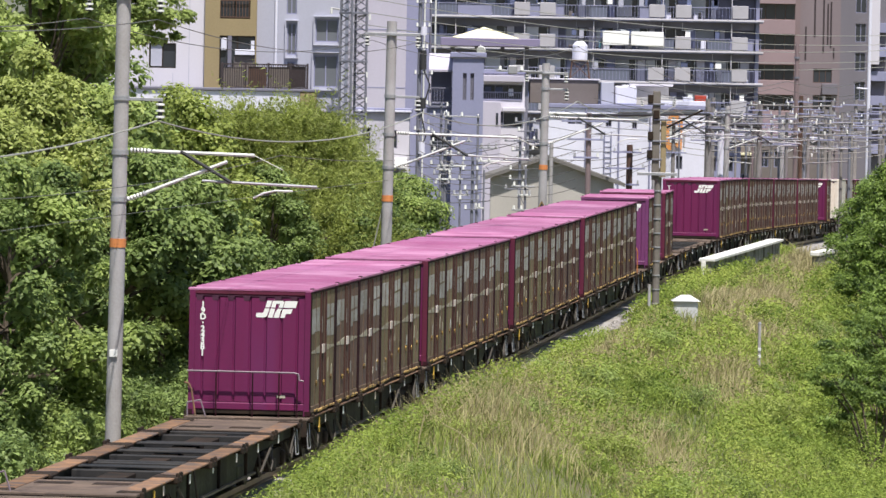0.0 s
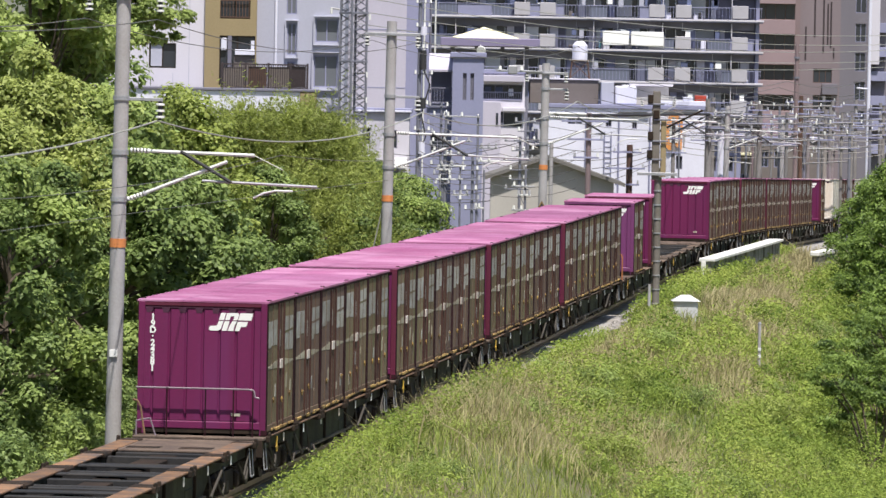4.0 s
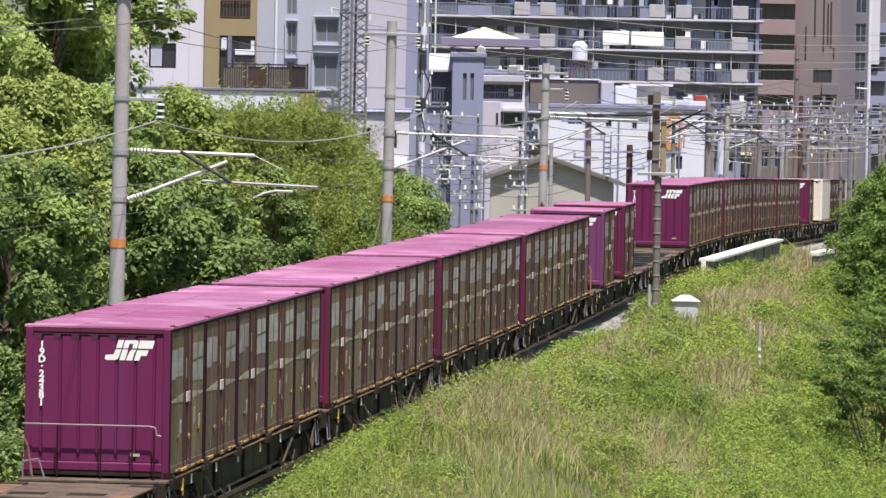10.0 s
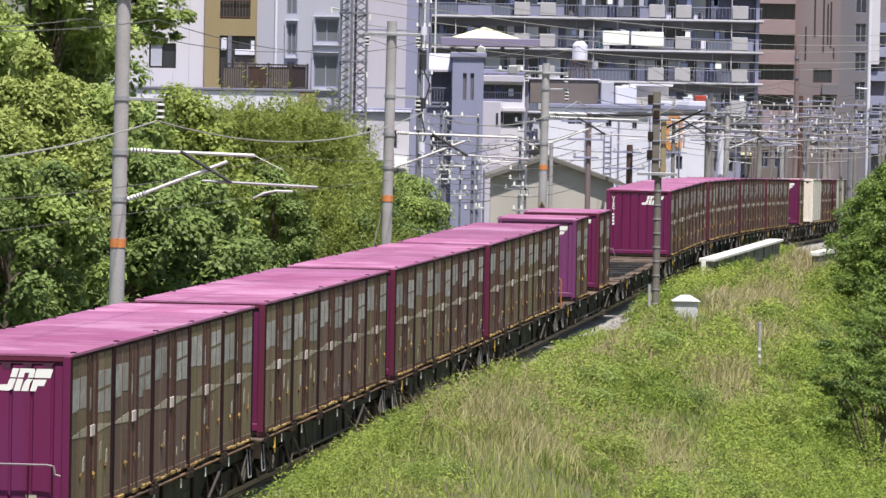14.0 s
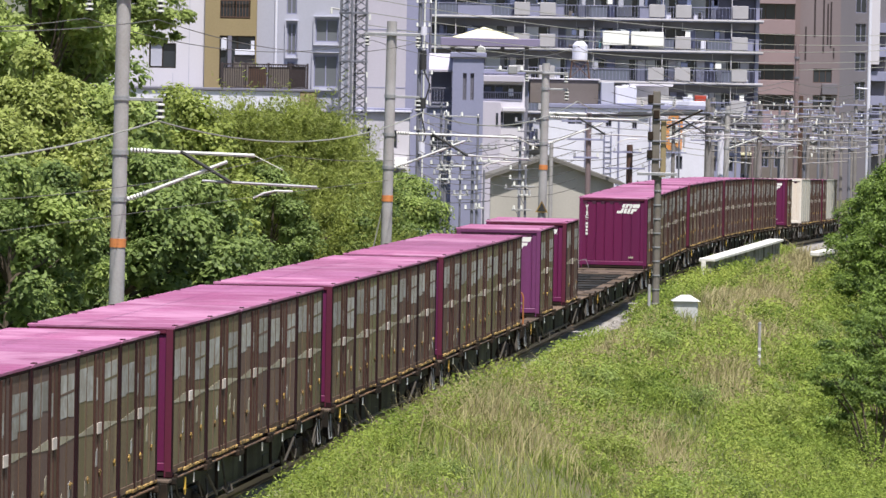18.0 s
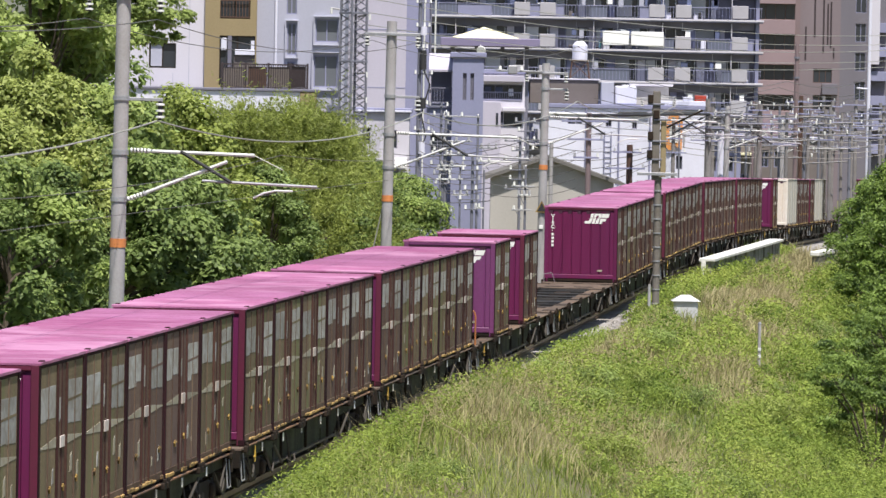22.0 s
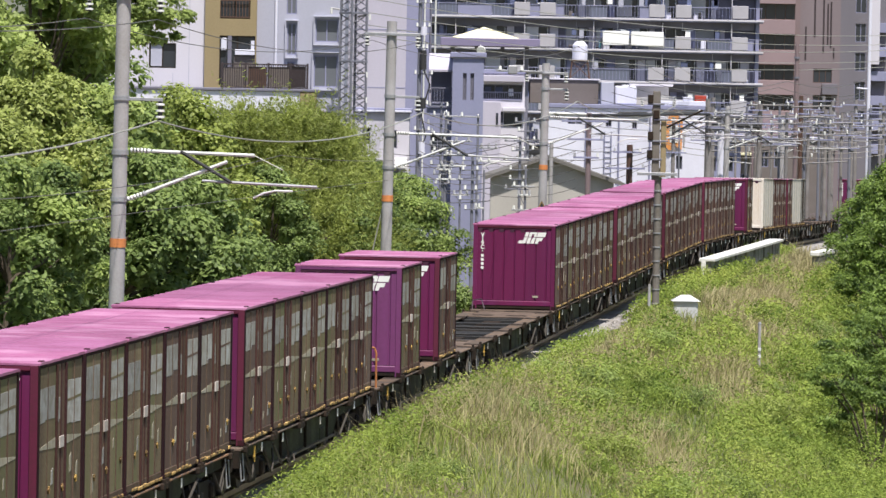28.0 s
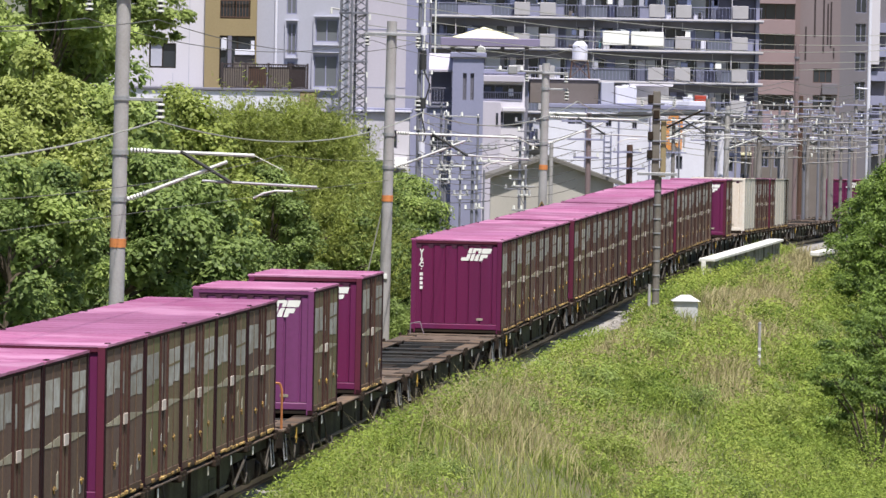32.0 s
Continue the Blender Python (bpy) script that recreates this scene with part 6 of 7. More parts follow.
    part("lid", Build().cbox(-0.2, 0.2, -0.2, 0.2, 1.15, 1.22, 0.02), M_WHITEW, t)
    q = thing("water_tank", "white cylindrical water tank on a brown steel stand", "water tank", at=Matrix.Translation((8.22, 335, 8.2)))
    part("tank", Build().tube((0, 0, 1.15), (0, 0, 2.05), 0.47, 0.47, 20).tube((0, 0, 2.05), (0, 0, 2.32), 0.47, 0.22, 20), M_WHITEW, q)
    part("platform", Build().cbox(-0.55, 0.55, -0.55, 0.55, 1.07, 1.15, 0.01), M_BROWNR, q)
    for sx in (-1, 1):
        for sy in (-1, 1):
            part("stand_leg", Build().tube((sx * 0.6, sy * 0.6, 0), (sx * 0.48, sy * 0.48, 1.1), 0.045, n=6), M_BROWNR, q)
        part("brace", Build().tube((-0.58 * sx, -0.6, 0.05), (0.5 * sx, -0.5, 1.05), 0.025, n=5), M_BROWNR, q)
    for i in range(5):
        part("chute_mast", Build().tube((-0.35 + i * 0.17, 0.1, 0), (-0.35 + i * 0.17, 0.1, 1.1), 0.03, n=5), M_GREYD, q)
    k = thing("gable_house", "small beige house with a dark gabled roof", "house", at=Matrix.Translation((1.9, 240, 0)))
    part("front_wall", Build().prism([(0.15, -3), (5.6, -3), (5.6, 3.55), (2.62, 4.4), (0.15, 3.62)], "y", 0, 0.25), M_BEIGE, k)
    part("body", Build().box(0.2, 5.5, 0.25, 8, -3, 3.4), M_BEIGE, k)
    for a, za in ((6.1, 3.4), (-0.1, 3.62)):
        part("roof_slope", Build().add([(2.62, -0.4, 4.58), (a, -0.4, za), (a, 8.2, za), (2.62, 8.2, 4.58), (2.62, -0.4, 4.42), (a, -0.4, za - 0.16), (a, 8.2, za - 0.16), (2.62, 8.2, 4.42)],
                                       [(0, 1, 2, 3), (7, 6, 5, 4), (0, 4, 5, 1), (1, 5, 6, 2), (2, 6, 7, 3), (3, 7, 4, 0)]), M_SLATE, k)
    f = block("corner_house", "pale house with a recessed balcony", Matrix.Translation((2.06, 331, 0)), 2.75, 8, -3, 8.4, M_PALE, [(0.1, 2.6, 6.85, 7.75), (1.15, 1.45, 5.4, 6.1)], M_GREYD, 2)
    railing(f, 0.1, 2.6, -0.05, 6.8, 7.3, M_GREYB)
    part("balcony_slab", Build().cbox(0.0, 2.7, -0.5, 0.0, 7.9, 8.3, 0.03), M_ROSE, f)
    part("projecting_wall", Build().cbox(-0.1, 1.3, -0.5, -0.01, -3, 6.7, 0.03), M_ROSE, f)
    part("slit_window", Build().cbox(1.0, 1.15, -0.53, -0.49, 5.2, 6.0, 0.01), M_GLASS, f)
    part("lower_slab", Build().cbox(1.4, 2.8, -0.45, -0.01, 6.1, 6.35, 0.03), M_PALE, f)
    part("lower_recess", Build().cbox(1.5, 2.6, -0.04, -0.01, 5.2, 6.0, 0.01), M_GLASS, f)
    for x, z, w, h, m in ((0.3, 7.3, 0.4, 0.3, M_CLOTHB), (0.95, 7.25, 0.45, 0.35, M_CLOTHB), (1.75, 7.05, 0.3, 0.45, M_WHITEW)):
        part("balcony_clutter", Build().cbox(x, x + w, -0.02, 0.08, z, z + h, 0.03), m, f)


def make_apartments():
    """The long block of flats: open galleries with slabs, railings and white boxes."""
    a = thing("apartment_block", "long grey block of flats with open balconies", "apartment block", at=Matrix.Translation((-2.5, 464, 0)))
    wide = 29.2
    fl = [2.85, 5.6, 8.3, 11.0, 13.68, 16.4]
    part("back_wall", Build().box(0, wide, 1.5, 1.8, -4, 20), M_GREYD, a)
    part("side_wall", Build().box(wide - 0.3, wide, 0.6, 12, -4, 20), M_GREYB, a)
    rng = np.random.default_rng(77)
    for z in fl:
        part("slab", Build().cbox(-0.5, wide + 0.3, 0, 1.5, z - 0.2, z, 0.02), M_GREYB, a)
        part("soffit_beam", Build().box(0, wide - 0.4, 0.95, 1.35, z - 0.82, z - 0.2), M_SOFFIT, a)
        part("slab_edge", Build().cbox(-0.5, wide + 0.35, -0.06, 0, z - 0.1, z + 0.06, 0.01), M_PALE, a)
        railing(a, -0.4, wide + 0.2, 0.08, z, z + 1.1, M_GREYB, 0.3)
        x = -0.4
        while x < wide - 2:
            w = rng.uniform(1.2, 3.2)
            if rng.random() < 0.55:
                part("rail_panel", Build().box(x, min(x + w, wide), 0.14, 0.15, z + 0.08, z + 1.0), M_SMOKE if rng.random() < 0.7 else M_GREYB, a)
            x += w + 0.05
        for i in range(6):
            x, h, w = rng.uniform(0, wide - 1), rng.uniform(0.25, 0.9), rng.uniform(0.2, 0.6)
            part("balcony_clutter", Build().cbox(x, x + w, 0.5, 0.8, z, z + h, 0.03), (M_CLOTHB, M_WHITEW, M_TAUPE, M_BLACK, M_GLASSB)[i % 5], a)
        x = -0.2
        while x < wide - 3:
            w = rng.uniform(1.5, 2.0)
            window(a, x, x + w, z + 0.1, z + 2.0, 1.25, M_LGREY if rng.random() < 0.6 else M_GREYB)
            if rng.random() < 0.6:
                part("curtain", Build().box(x + 0.08, x + w * rng.uniform(0.3, 0.9), 1.2, 1.24, z + 0.2, z + 1.9), M_CURT, a)
            part("wall_pier", Build().box(x + w + 0.15, x + w + rng.uniform(0.5, 0.9), 1.35, 1.5, z, z + 2.4), M_PALE if rng.random() < 0.5 else M_GREYB, a)
            if rng.random() < 0.55:
                part("air_conditioner", Build().cbox(x + w * 0.3, x + w * 0.3 + 0.75, 0.9, 1.2, z + 0.02, z + 0.62, 0.03), M_WHITEW, a)
            x += 3.4 if rng.random() < 0.5 else 2.6
        for x in np.arange(3.2, wide, 5.9):
            part("divider", Build().box(x, x + 0.06, 0.2, 1.5, z, z + 2.4), M_PALE, a)
        for x in (8.2, 10.4, 19.73, 22.0, 26.86):
            part("balcony_box", Build().cbox(x, x + 1.35, 0.0, 0.5, z + 0.15, z + 1.25, 0.03), M_BOXB, a)
    for i in range(50):
        z, x, w = fl[int(rng.integers(0, 6))], rng.uniform(2, 28), rng.uniform(0.3, 0.6)
        h = rng.uniform(0.5, 0.9)
        solid("washing", Build().cbox(x, x + w, 0.35, 0.42, z + 1.75 - h, z + 1.75, 0.02).tube((x - 0.3, 0.38, z + 1.76), (x + w + 0.3, 0.38, z + 1.76), 0.02, n=5).tube((x - 0.25, 0.38, z + 1.76), (x - 0.25, 0.38, z + 2.5), 0.015, n=4), (M_CLOTH, M_CLOTHB, M_LILAC, M_CLOTHB)[i % 4], "washing hung to dry on a balcony pole", "laundry", "washing on the balconies", at=Matrix.Translation((-2.5, 464, 0)))
    for x0, x1, z in ((15.8, 18.05, 11.4), (18.22, 21.0, 11.38)):
        q = solid("bedding", Build().cbox(x0, x1, -0.14, 0.14, z, z + 1.2, 0.03), M_CLOTH, "white bedding hung out over a balcony rail", "laundry", "bedding on the balconies", at=Matrix.Translation((-2.5, 464, 0)))
    d = block("apartment_tower", "brown and pink tiled block of flats", Matrix.Translation((29.4, 520, 0)), 4.4, 12, -4, 20, M_BROWN, [(0.1, 3.9, z, z + 1.5) for z in (3.0, 5.9, 8.8, 11.7, 14.6)], M_BROWNR, 3)
    for z in (4.5, 7.4, 10.3, 13.2, 16.1):
        part("balcony", Build().cbox(0.1, 3.9, -0.5, 0.1, z, z + 1.4, 0.03), M_PINKB, d)
    e = block("apartment_tower", "brown tiled block of flats with slit windows", Matrix.Translation((33.8, 520.5, 0)), 3.9, 12, -4, 20, M_TAUPEP, [(1.35, 3.15, z, z + 1.35) for z in (1.0, 3.6, 6.1, 8.65)], M_BROWNR, 2)
    for z in (2.4, 4.95, 7.5):
        part("balcony", Build().cbox(2.2, 3.7, -0.7, 0.0, z, z + 1.05, 0.03), M_GREYT, e)
    for x, z0, z1 in ((0.5, 10.8, 14), (1.35, 13.0, 17), (2.2, 11.5, 17), (2.6, 12.2, 16.2), (2.9, 12.0, 16.4), (3.2, 11.0, 12.0)):
        part("slit", Build().cbox(x, x + 0.16, -0.03, 0.01, z0, z1, 0.005), M_RAILB, e)
    g = block("apartment_tower", "grey block of flats with small balconies", Matrix.Translation((38.5, 560, 0)), 5.0, 12, -4, 22, M_GREYT, [(3.6, 4.7, z, z + 1.9) for z in (4.0, 7.0, 10.0, 13.0, 16.0)], M_GREYB, 1)
    part("white_shaft", Build().cbox(5.05, 6.1, -0.3, 2, 10.7, 22, 0.05), M_PALE, g)
    part("wing", Build().box(5.02, 7.0, 1.0, 12, -4, 22), M_GREYT, g)
    for z in (1.5, 4.0, 6.5, 9.0, 11.5, 14.0):
        part("wing_balcony", Build().cbox(5.0, 6.9, 0.2, 1.0, z, z + 1.0, 0.03), M_GREYB, g)
    v = block("glass_tower", "blue-green glass tower far behind", Matrix.Translation((54.6, 700, 0)), 8.0, 12, -4, 24, M_BLUEH, [(0.2, 7.8, z, z + 2.2) for z in range(-2, 22, 3)], M_LGREY, 5)


def make_house_details():
    k = thing("roof_canopy", "hipped cream roof with a purple-grey edge", "roof", at=Matrix.Translation((3.0, 380, 0)))
    part("fascia", Build().cbox(-3.45, 3.5, -1, 3, 10.4, 11.0, 0.05), M_PURP, k)
    part("hip", Build().add([(-2.78, -0.9, 11.0), (2.1, -0.9, 11.0), (2.1, 3, 11.0), (-2.78, 3, 11.0), (-0.4, 0.8, 11.8)], [(3, 2, 1, 0), (0, 1, 4), (1, 2, 4), (2, 3, 4), (3, 0, 4)]), M_YROOF, k)
    for x in (-2.6, -0.9, 0.9, 2.6):
        part("column", Build().box(x - 0.15, x + 0.15, 0.5, 0.8, -3, 10.4), M_GREYD, k)
    part("dish_arm", Build().tube((-0.65, -1.0, 10.5), (-0.65, -1.2, 10.1), 0.03, n=5), M_LGREY, k)
    part("dish", Build().tube((-0.6, -1.25, 10.12), (-0.62, -1.35, 10.1), 0.33, 0.3, 16), M_LGREY, k)


def make_far_masts():
    """Masts, beams and brackets of the yard beyond the curve."""
    rng = np.random.default_rng(31)
    for x, y, top, r, mat in ((5.95, 225, 6.55, 0.13, M_BROWN), (8.58, 252, 5.0, 0.17, M_BROWNR), (14.55, 300, 6.7, 0.2, M_YARDM), (15.3, 301, 5.4, 0.22, M_WHITEW), (17.55, 303, 6.9, 0.17, M_YARDM), (17.0, 345, 7.2, 0.16, M_YARDM),
                              (21.6, 330, 7.4, 0.16, M_BROWNR), (22.6, 338, 6.9, 0.13, M_YARDM), (23.1, 330, 6.6, 0.14, M_YARDM), (24.6, 345, 7.1, 0.14, M_YARDM), (27.2, 360, 7.2, 0.14, M_YARDM), (29.8, 372, 7.0, 0.14, M_YARD),
                              (18.6, 322, 6.6, 0.12, M_TOWER), (19.3, 340, 7.0, 0.11, M_BROWN), (24.0, 322, 6.2, 0.1, M_TOWER), (26.6, 340, 6.7, 0.12, M_TOWER), (28.4, 352, 6.8, 0.12, M_YARDM), (23.9, 365, 7.3, 0.11, M_TOWER), (16.2, 318, 6.5, 0.1, M_TOWER),
                              (20.0, 318, 6.4, 0.11, M_YARD), (25.9, 372, 7.4, 0.13, M_YARD), (12.2, 290, 6.1, 0.12, M_YARDM)):
        m = thing("yard_mast", "grey overhead line mast with cross arms", "mast", "masts of the yard", at=Matrix.Translation((x, y, 0)))
        part("mast", Build().tube((0, 0, -4), (0, 0, top), r, r * 0.85, 12), mat, m)
        if r < 0.21:
            for i in range(3):
                z = top - 0.35 - i * 0.75
                w = rng.uniform(0.6, 1.2)
                part("cross_arm", Build().cbox(-w, w * 0.7, -r - 0.07, -r, z - 0.04, z + 0.04, 0.008), M_GREYB, m)
                for e in (-0.9, 0.6):
                    part("insulator", Build().tube((e * w, -r - 0.03, z + 0.03), (e * w, -r - 0.03, z + 0.2), 0.055, 0.04, 8), M_INSG if rng.random() < 0.7 else M_PORC, m)
    for i, (x0, x1, y, z) in enumerate(((14.5, 17.6, 301, 6.2), (17.6, 23.1, 325, 6.1), (22.6, 29.8, 355, 5.9), (14.5, 20.0, 308, 4.95), (20.0, 27.2, 345, 4.6), (12.2, 17.0, 300, 5.5))):
        g = thing("gantry_beam", "galvanised lattice beam between yard masts", "gantry", "beams of the yard", at=Matrix.Translation((x0, y - 0.3, z)))
        n = int((x1 - x0) / 0.5)
        part("chord", Build().tube((0, 0, 0), (x1 - x0, 0, 0), 0.035, n=6), M_TOWER, g)
        part("chord", Build().tube((0, 0, -0.4), (x1 - x0, 0, -0.4), 0.035, n=6), M_TOWER, g)
        part("lacing", Build().path([(j * (x1 - x0) / n, 0, -0.4 * (j % 2)) for j in range(n + 1)], 0.018, 5), M_TOWER, g)
        for j in range(3):
            q = (j + 0.7) * (x1 - x0) / 3.4
            part("dropper", Build().tube((q, 0, -0.4), (q, 0, -1.1), 0.03, n=6), M_YARD, g)
            part("drop_insulator", Build().tube((q, 0, -0.75), (q, 0, -0.5), 0.06, 0.06, 8), M_INSG, g)
    for x, y, top in ((0.0, 236, 5.6), (3.3, 238, 5.4), (3.75, 246, 6.2), (-0.2, 258, 6.8), (1.2, 232, 4.6)):
        m = thing("utility_pole", "thin steel utility pole crowded with insulators and brackets", "pole", "poles behind the line", at=Matrix.Translation((x, y, 0)))
        part("pole", Build().tube((0, 0, -3), (0, 0, top), 0.07, 0.06, 8), M_TOWER, m)
        for i in range(6):
            z = top - 0.2 - i * 0.42
            w = rng.uniform(0.3, 0.7)
            part("bracket", Build().cbox(-w, w * rng.uniform(0.2, 1.0), -0.12, -0.07, z - 0.025, z + 0.025, 0.006), M_TOWER, m)
            for e in (-1, 0.5):
                part("insulator", Build().tube((e * w * 0.9, -0.1, z + 0.02), (e * w * 0.9, -0.1, z + 0.2), 0.06, 0.045, 8), M_PORC if rng.random() < 0.6 else M_INSG, m)
    for i in range(5):
        wire("yard_wire", [(-2.5, 250 + i, 4.4 - 0.5 * i), (3.5, 240, 5.2 - 0.6 * i), (10, 262, 4.8 - 0.2 * i)], 0.018, M_WIRE, "thin dark wire between utility poles", 0.35, 10)
    pb = thing("portal_beam", "dark steel beam carrying wires between two masts", "gantry")
    part("beam", Build().tube((5.95, 224.8, 6.45), (14.55, 299.7, 6.3), 0.07, n=8), M_BLACK, pb)
    part("stay", Build().tube((14.5, 299.5, 6.25), (11.6, 276, 5.4), 0.05, n=8), M_BLACK, pb)
    part("stay", Build().tube((17.55, 302.8, 5.6), (14.6, 300, 5.75), 0.06, n=8), M_BLACK, pb)
    lamp = thing("street_lamp", "tall white lamp post with a short arm", "lamp post", at=Matrix.Translation((32.7, 420, 0)))
    part("post", Build().tube((0, 0, -4), (0, 0, 15), 0.16, 0.12, 10), M_WHITEW, lamp)
    part("arm", Build().tube((0, 0, 8.0), (-0.95, 0, 8.05), 0.07, n=8), M_WHITEW, lamp)
    for i in range(9):
        z0, z1 = 5.4 + 0.35 * i, 5.6 + 0.3 * i
        wire("yard_wire", [(4 + i * 0.8, 262, z1 + 0.3), (15 + i * 0.5, 302, z0), (31, 400, z0 + rng.uniform(-0.4, 0.8))], 0.016, M_WIRE, "thin dark yard wire between masts", 0.5, 10)
    for i, (za, zb) in enumerate(((11.9, 11.4), (11.2, 11.1), (10.6, 10.3), (10.1, 9.9), (12.6, 12.0))):
        wire("power_line", [(-5, 262, za), (45, 430, zb + 1.2)], 0.02, M_WIREL, "thin pale power line high across the street", 1.6, 18)


def make_clutter():
    """The crowd of masts, arms and insulators beyond the curve and beside the gabled house."""
    for x, y, top, r, mat in ((15.55, 322, 7.13, 0.17, M_YARDM), (18.64, 325, 7.01, 0.17, M_YARDM), (21.16, 328, 10.53, 0.14, M_BROWN), (21.92, 331, 6.54, 0.1, M_TOWER), (23.68, 334, 6.87, 0.12, M_YARD), (23.51, 322, 6.44, 0.1, M_YARDM), (24.34, 325, 6.27, 0.1, M_YARDM), (22.58, 328, 6.39, 0.09, M_TOWER), (20.37, 331, 6.75, 0.08, M_TOWER), (17.89, 334, 5.76, 0.08, M_YARDM), (17.87, 322, 6.67, 0.09, M_TOWER), (19.54, 325, 6.01, 0.07, M_YARD), (14.15, 328, 5.96, 0.06, M_TOWER)):
        m = thing("yard_mast", "slim overhead line mast in the yard", "mast", "masts of the yard", at=Matrix.Translation((x, y, 0)))
        part("mast", Build().tube((0, 0, -4), (0, 0, top), r, r * 0.85, 10), mat, m)
        for z in (top - 0.9, top - 2.1):
            part("band", Build().tube((0, 0, z), (0, 0, z + 0.12), r * 1.3, r * 1.3, 10), M_TOWER, m)
    for x0, z0, x1, z1, r, mat in ((10.22, 6.19, 17.46, 6.3, 0.06, M_BLACK), (15.57, 5.56, 18.58, 5.62, 0.06, M_BLACK), (13.91, 5.26, 15.57, 5.96, 0.05, M_BLACK), (18.6, 4.28, 20.76, 5.06, 0.045, M_BLACK), (17.88, 6.81, 20.55, 6.82, 0.05, M_YARD), (20.39, 6.72, 22.72, 6.83, 0.05, M_YARD), (16.09, 4.6, 18.6, 4.65, 0.05, M_YARDP), (21.44, 4.3, 23.78, 4.32, 0.045, M_YARDP), (17.58, 5.27, 20.42, 5.39, 0.045, M_YARD), (16.74, 5.82, 18.57, 5.82, 0.04, M_YARD), (19.4, 6.2, 22.4, 6.16, 0.045, M_YARD), (21.74, 5.75, 24.08, 5.86, 0.045, M_YARD), (21.76, 5.08, 24.76, 5.27, 0.04, M_YARD), (18.78, 3.69, 21.12, 3.76, 0.04, M_YARD), (21.12, 3.4, 23.79, 3.58, 0.04, M_YARD), (16.45, 3.48, 18.12, 3.34, 0.04, M_YARDP), (18.59, 5.02, 19.48, 5.54, 0.05, M_YARDP), (15.6, 4.03, 17.1, 4.12, 0.04, M_YARD), (20.1, 4.71, 21.76, 4.81, 0.035, M_YARDP)):
        b = thing("yard_beam", "steel tube arm carried by the yard masts", "beam", "arms of the yard", at=Matrix.Translation((x0, 320.5, z0)))
        part("tube", Build().tube((0, 0, 0), (x1 - x0, 0, z1 - z0), r, r, 8), mat, b)
        for u in (0.25, 0.8):
            part("clamp", Build().tube(((x1 - x0) * (u - 0.02), 0, (z1 - z0) * u), ((x1 - x0) * (u + 0.02), 0, (z1 - z0) * u), r * 1.6, r * 1.6, 8), M_TOWER, b)
    for x, z in ((18.03, 6.94), (18.53, 6.95), (19.36, 6.9), (20.2, 6.92), (19.22, 5.83), (19.89, 5.85), (20.39, 5.85), (21.75, 4.35), (21.66, 3.91), (16.07, 5.11), (15.91, 4.8), (21.89, 5.82), (22.72, 5.9), (20.71, 6.26), (22.4, 5.23), (23.73, 5.32), (17.05, 5.89), (17.58, 4.7), (18.24, 4.71), (16.77, 3.42)):
        q = thing("post_insulator", "white ribbed porcelain post insulator on a yard arm", "insulator", "insulators of the yard", at=Matrix.Translation((x, 320.4, z)))
        part("body", Build().tube((0, 0, -0.1), (0, 0, 0.06), 0.05, 0.065, 8).tube((0, 0, 0.06), (0, 0, 0.1), 0.065, 0.04, 8), M_PORC, q)
        part("pin", Build().tube((0, 0, -0.3), (0, 0, -0.1), 0.03, n=6), M_TOWER, q)
    for x, y, top, r in ((0.03, 236, 6.44, 0.07), (1.42, 236, 6.31, 0.06), (-0.1, 236, 4.17, 0.06), (0.69, 236, 4.04, 0.05), (1.72, 236, 3.94, 0.05), (3.53, 236, 4.14, 0.06), (4.63, 236, 5.15, 0.1)):
        m = thing("utility_pole", "slim weathered utility pole behind the line", "pole", "poles behind the line", at=Matrix.Translation((x, y, 0)))
        part("pole", Build().tube((0, 0, -3), (0, 0, top), r, r * 0.85, 10), M_CONC if r > 0.09 else M_TOWER, m)
        part("cap", Build().tube((0, 0, top), (0, 0, top + 0.06), r, r * 0.4, 10), M_GALV, m)
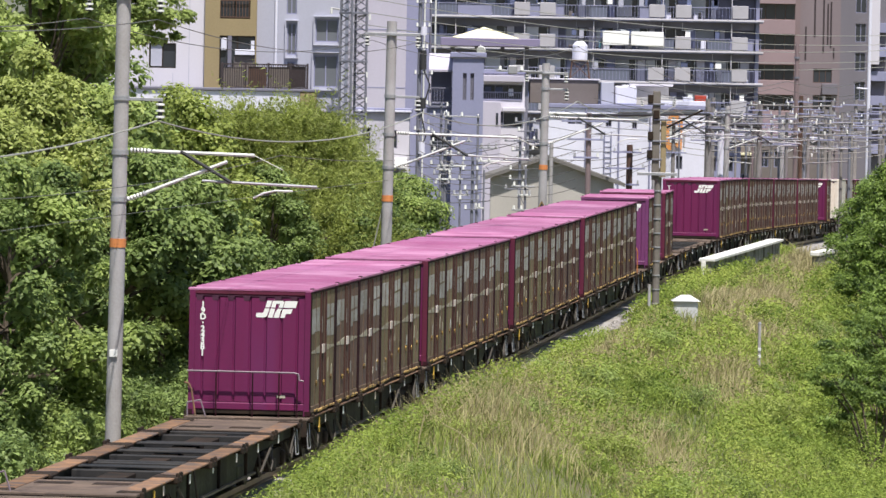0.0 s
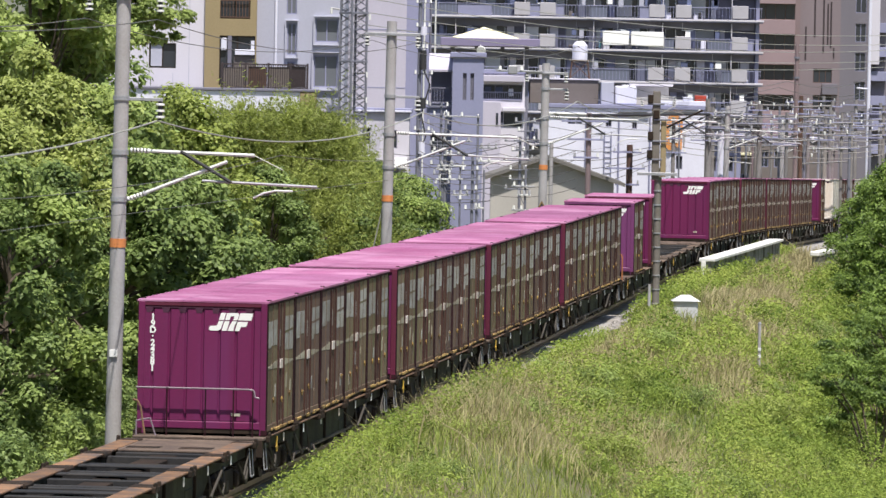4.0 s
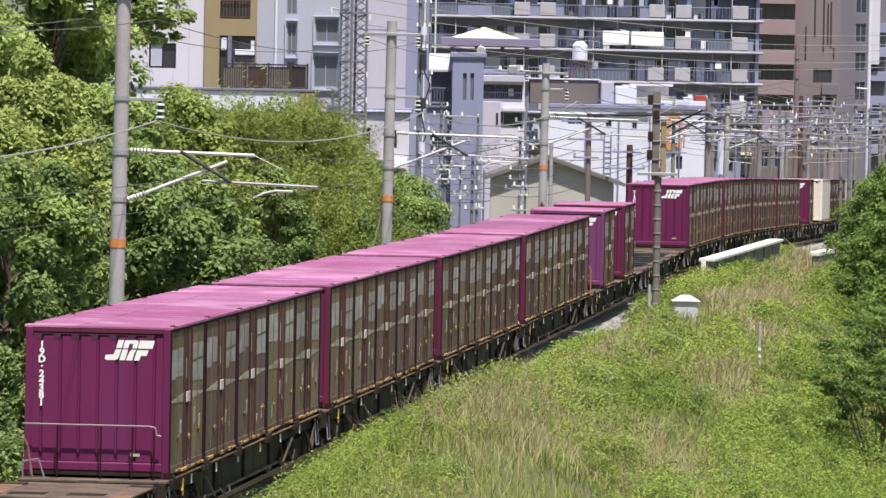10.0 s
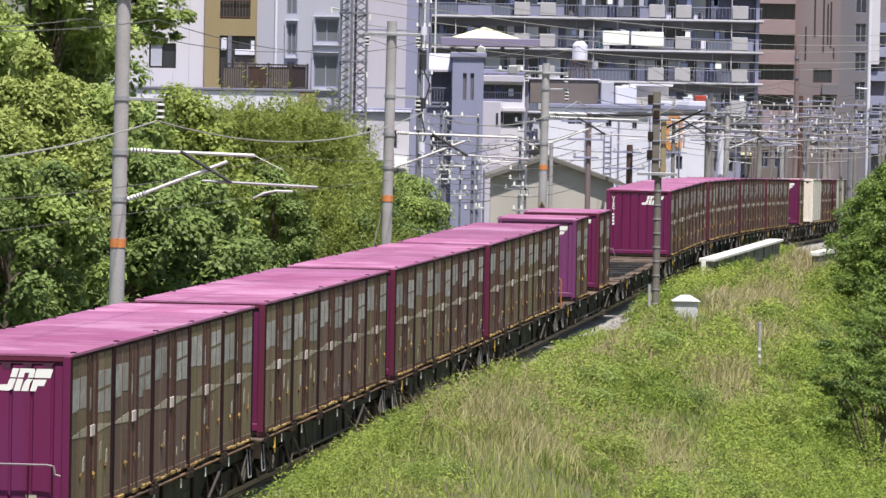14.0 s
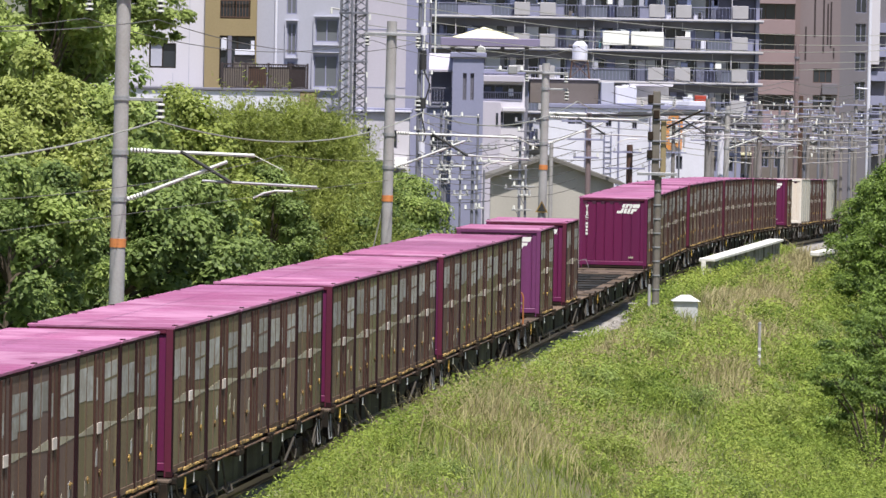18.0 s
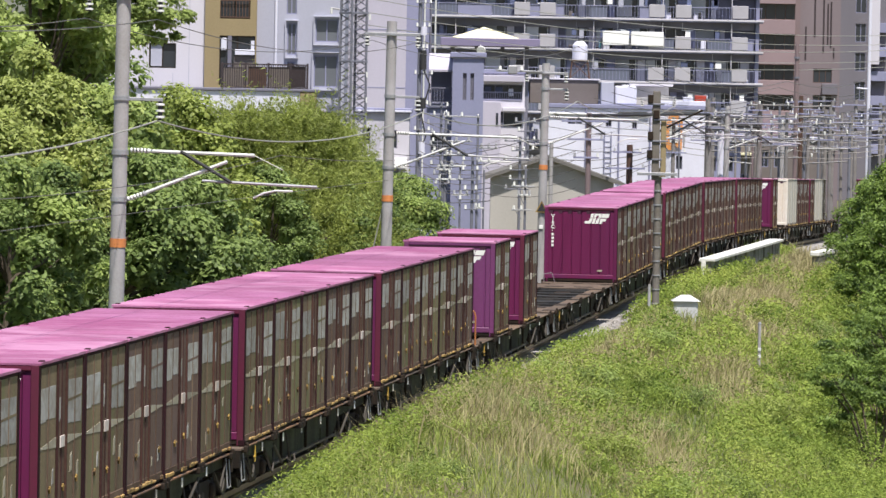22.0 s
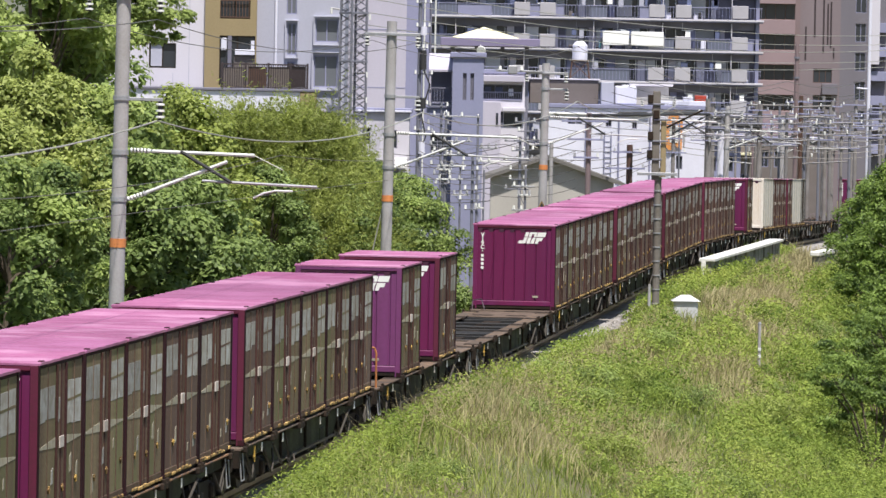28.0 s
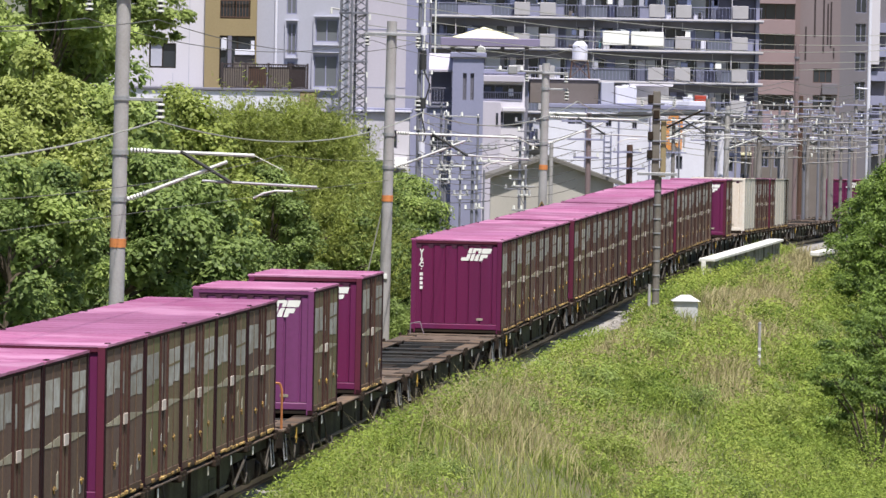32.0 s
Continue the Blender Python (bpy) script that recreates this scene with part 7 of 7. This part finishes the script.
    for i, (x0, z0, x1, z1) in enumerate(((-0.08, 6.24, 1.51, 6.22), (-0.29, 4.1, 0.94, 4.08), (-0.35, 3.51, 0.83, 3.49), (-0.19, 5.16, 1.19, 5.14), (-0.05, 4.57, 1.25, 4.55), (-0.36, 3.93, 0.33, 3.94), (2.92, 3.26, 3.9, 3.25), (3.17, 2.89, 3.78, 2.88), (1.34, 2.29, 1.73, 2.25), (1.49, 4.9, 2.32, 4.87), (1.45, 4.33, 2.41, 4.3), (-0.38, 2.16, 0.36, 2.13), (2.94, 2.23, 3.8, 2.19), (0.35, 2.84, 1.08, 2.83))):
        b = thing("cross_arm", "pale steel cross arm with white insulators", "cross arm", "arms behind the line", at=Matrix.Translation((x0, 235.9, z0)))
        part("bar", Build().cbox(0, x1 - x0, -0.03, 0.03, -0.035, 0.035, 0.008), M_LGREY if i % 3 else M_GALV, b)
        for u in (0.12, 0.5, 0.88)[:2 + i % 2]:
            part("insulator", Build().tube(((x1 - x0) * u, 0, 0.03), ((x1 - x0) * u, 0, 0.2), 0.06, 0.05, 8), M_INSG if i % 2 else M_PORC, b)
        part("brace", Build().tube(((x1 - x0) * 0.2, 0.02, -0.03), ((x1 - x0) * 0.5, 0.02, -0.4), 0.018, n=5), M_TOWER, b)
    for i in range(7):
        wire("yard_wire", [(-1.2, 236, 3.4 + 0.45 * i), (1.6 + 0.2 * i, 234, 3.0 + 0.42 * i), (5.6, 232, 3.3 + 0.4 * i)], 0.014, M_WIRE, "thin dark wire between utility poles", 0.3, 8)
    for i in range(8):
        wire("yard_wire", [(12.5, 318, 4.2 + 0.32 * i), (20 + 0.3 * i, 319, 3.9 + 0.34 * i), (27, 320, 4.3 + 0.3 * i)], 0.018, M_WIRE, "thin wire strung across the yard", 0.35, 8)


make_ground()
make_track()
make_train()
make_overhead()
make_lineside()
make_left_houses()
make_middle_houses()
make_yard_clutter()
make_apartments()
make_house_details()
make_far_masts()
make_clutter()
make_trees()
make_stalks()
make_grass()
motions()
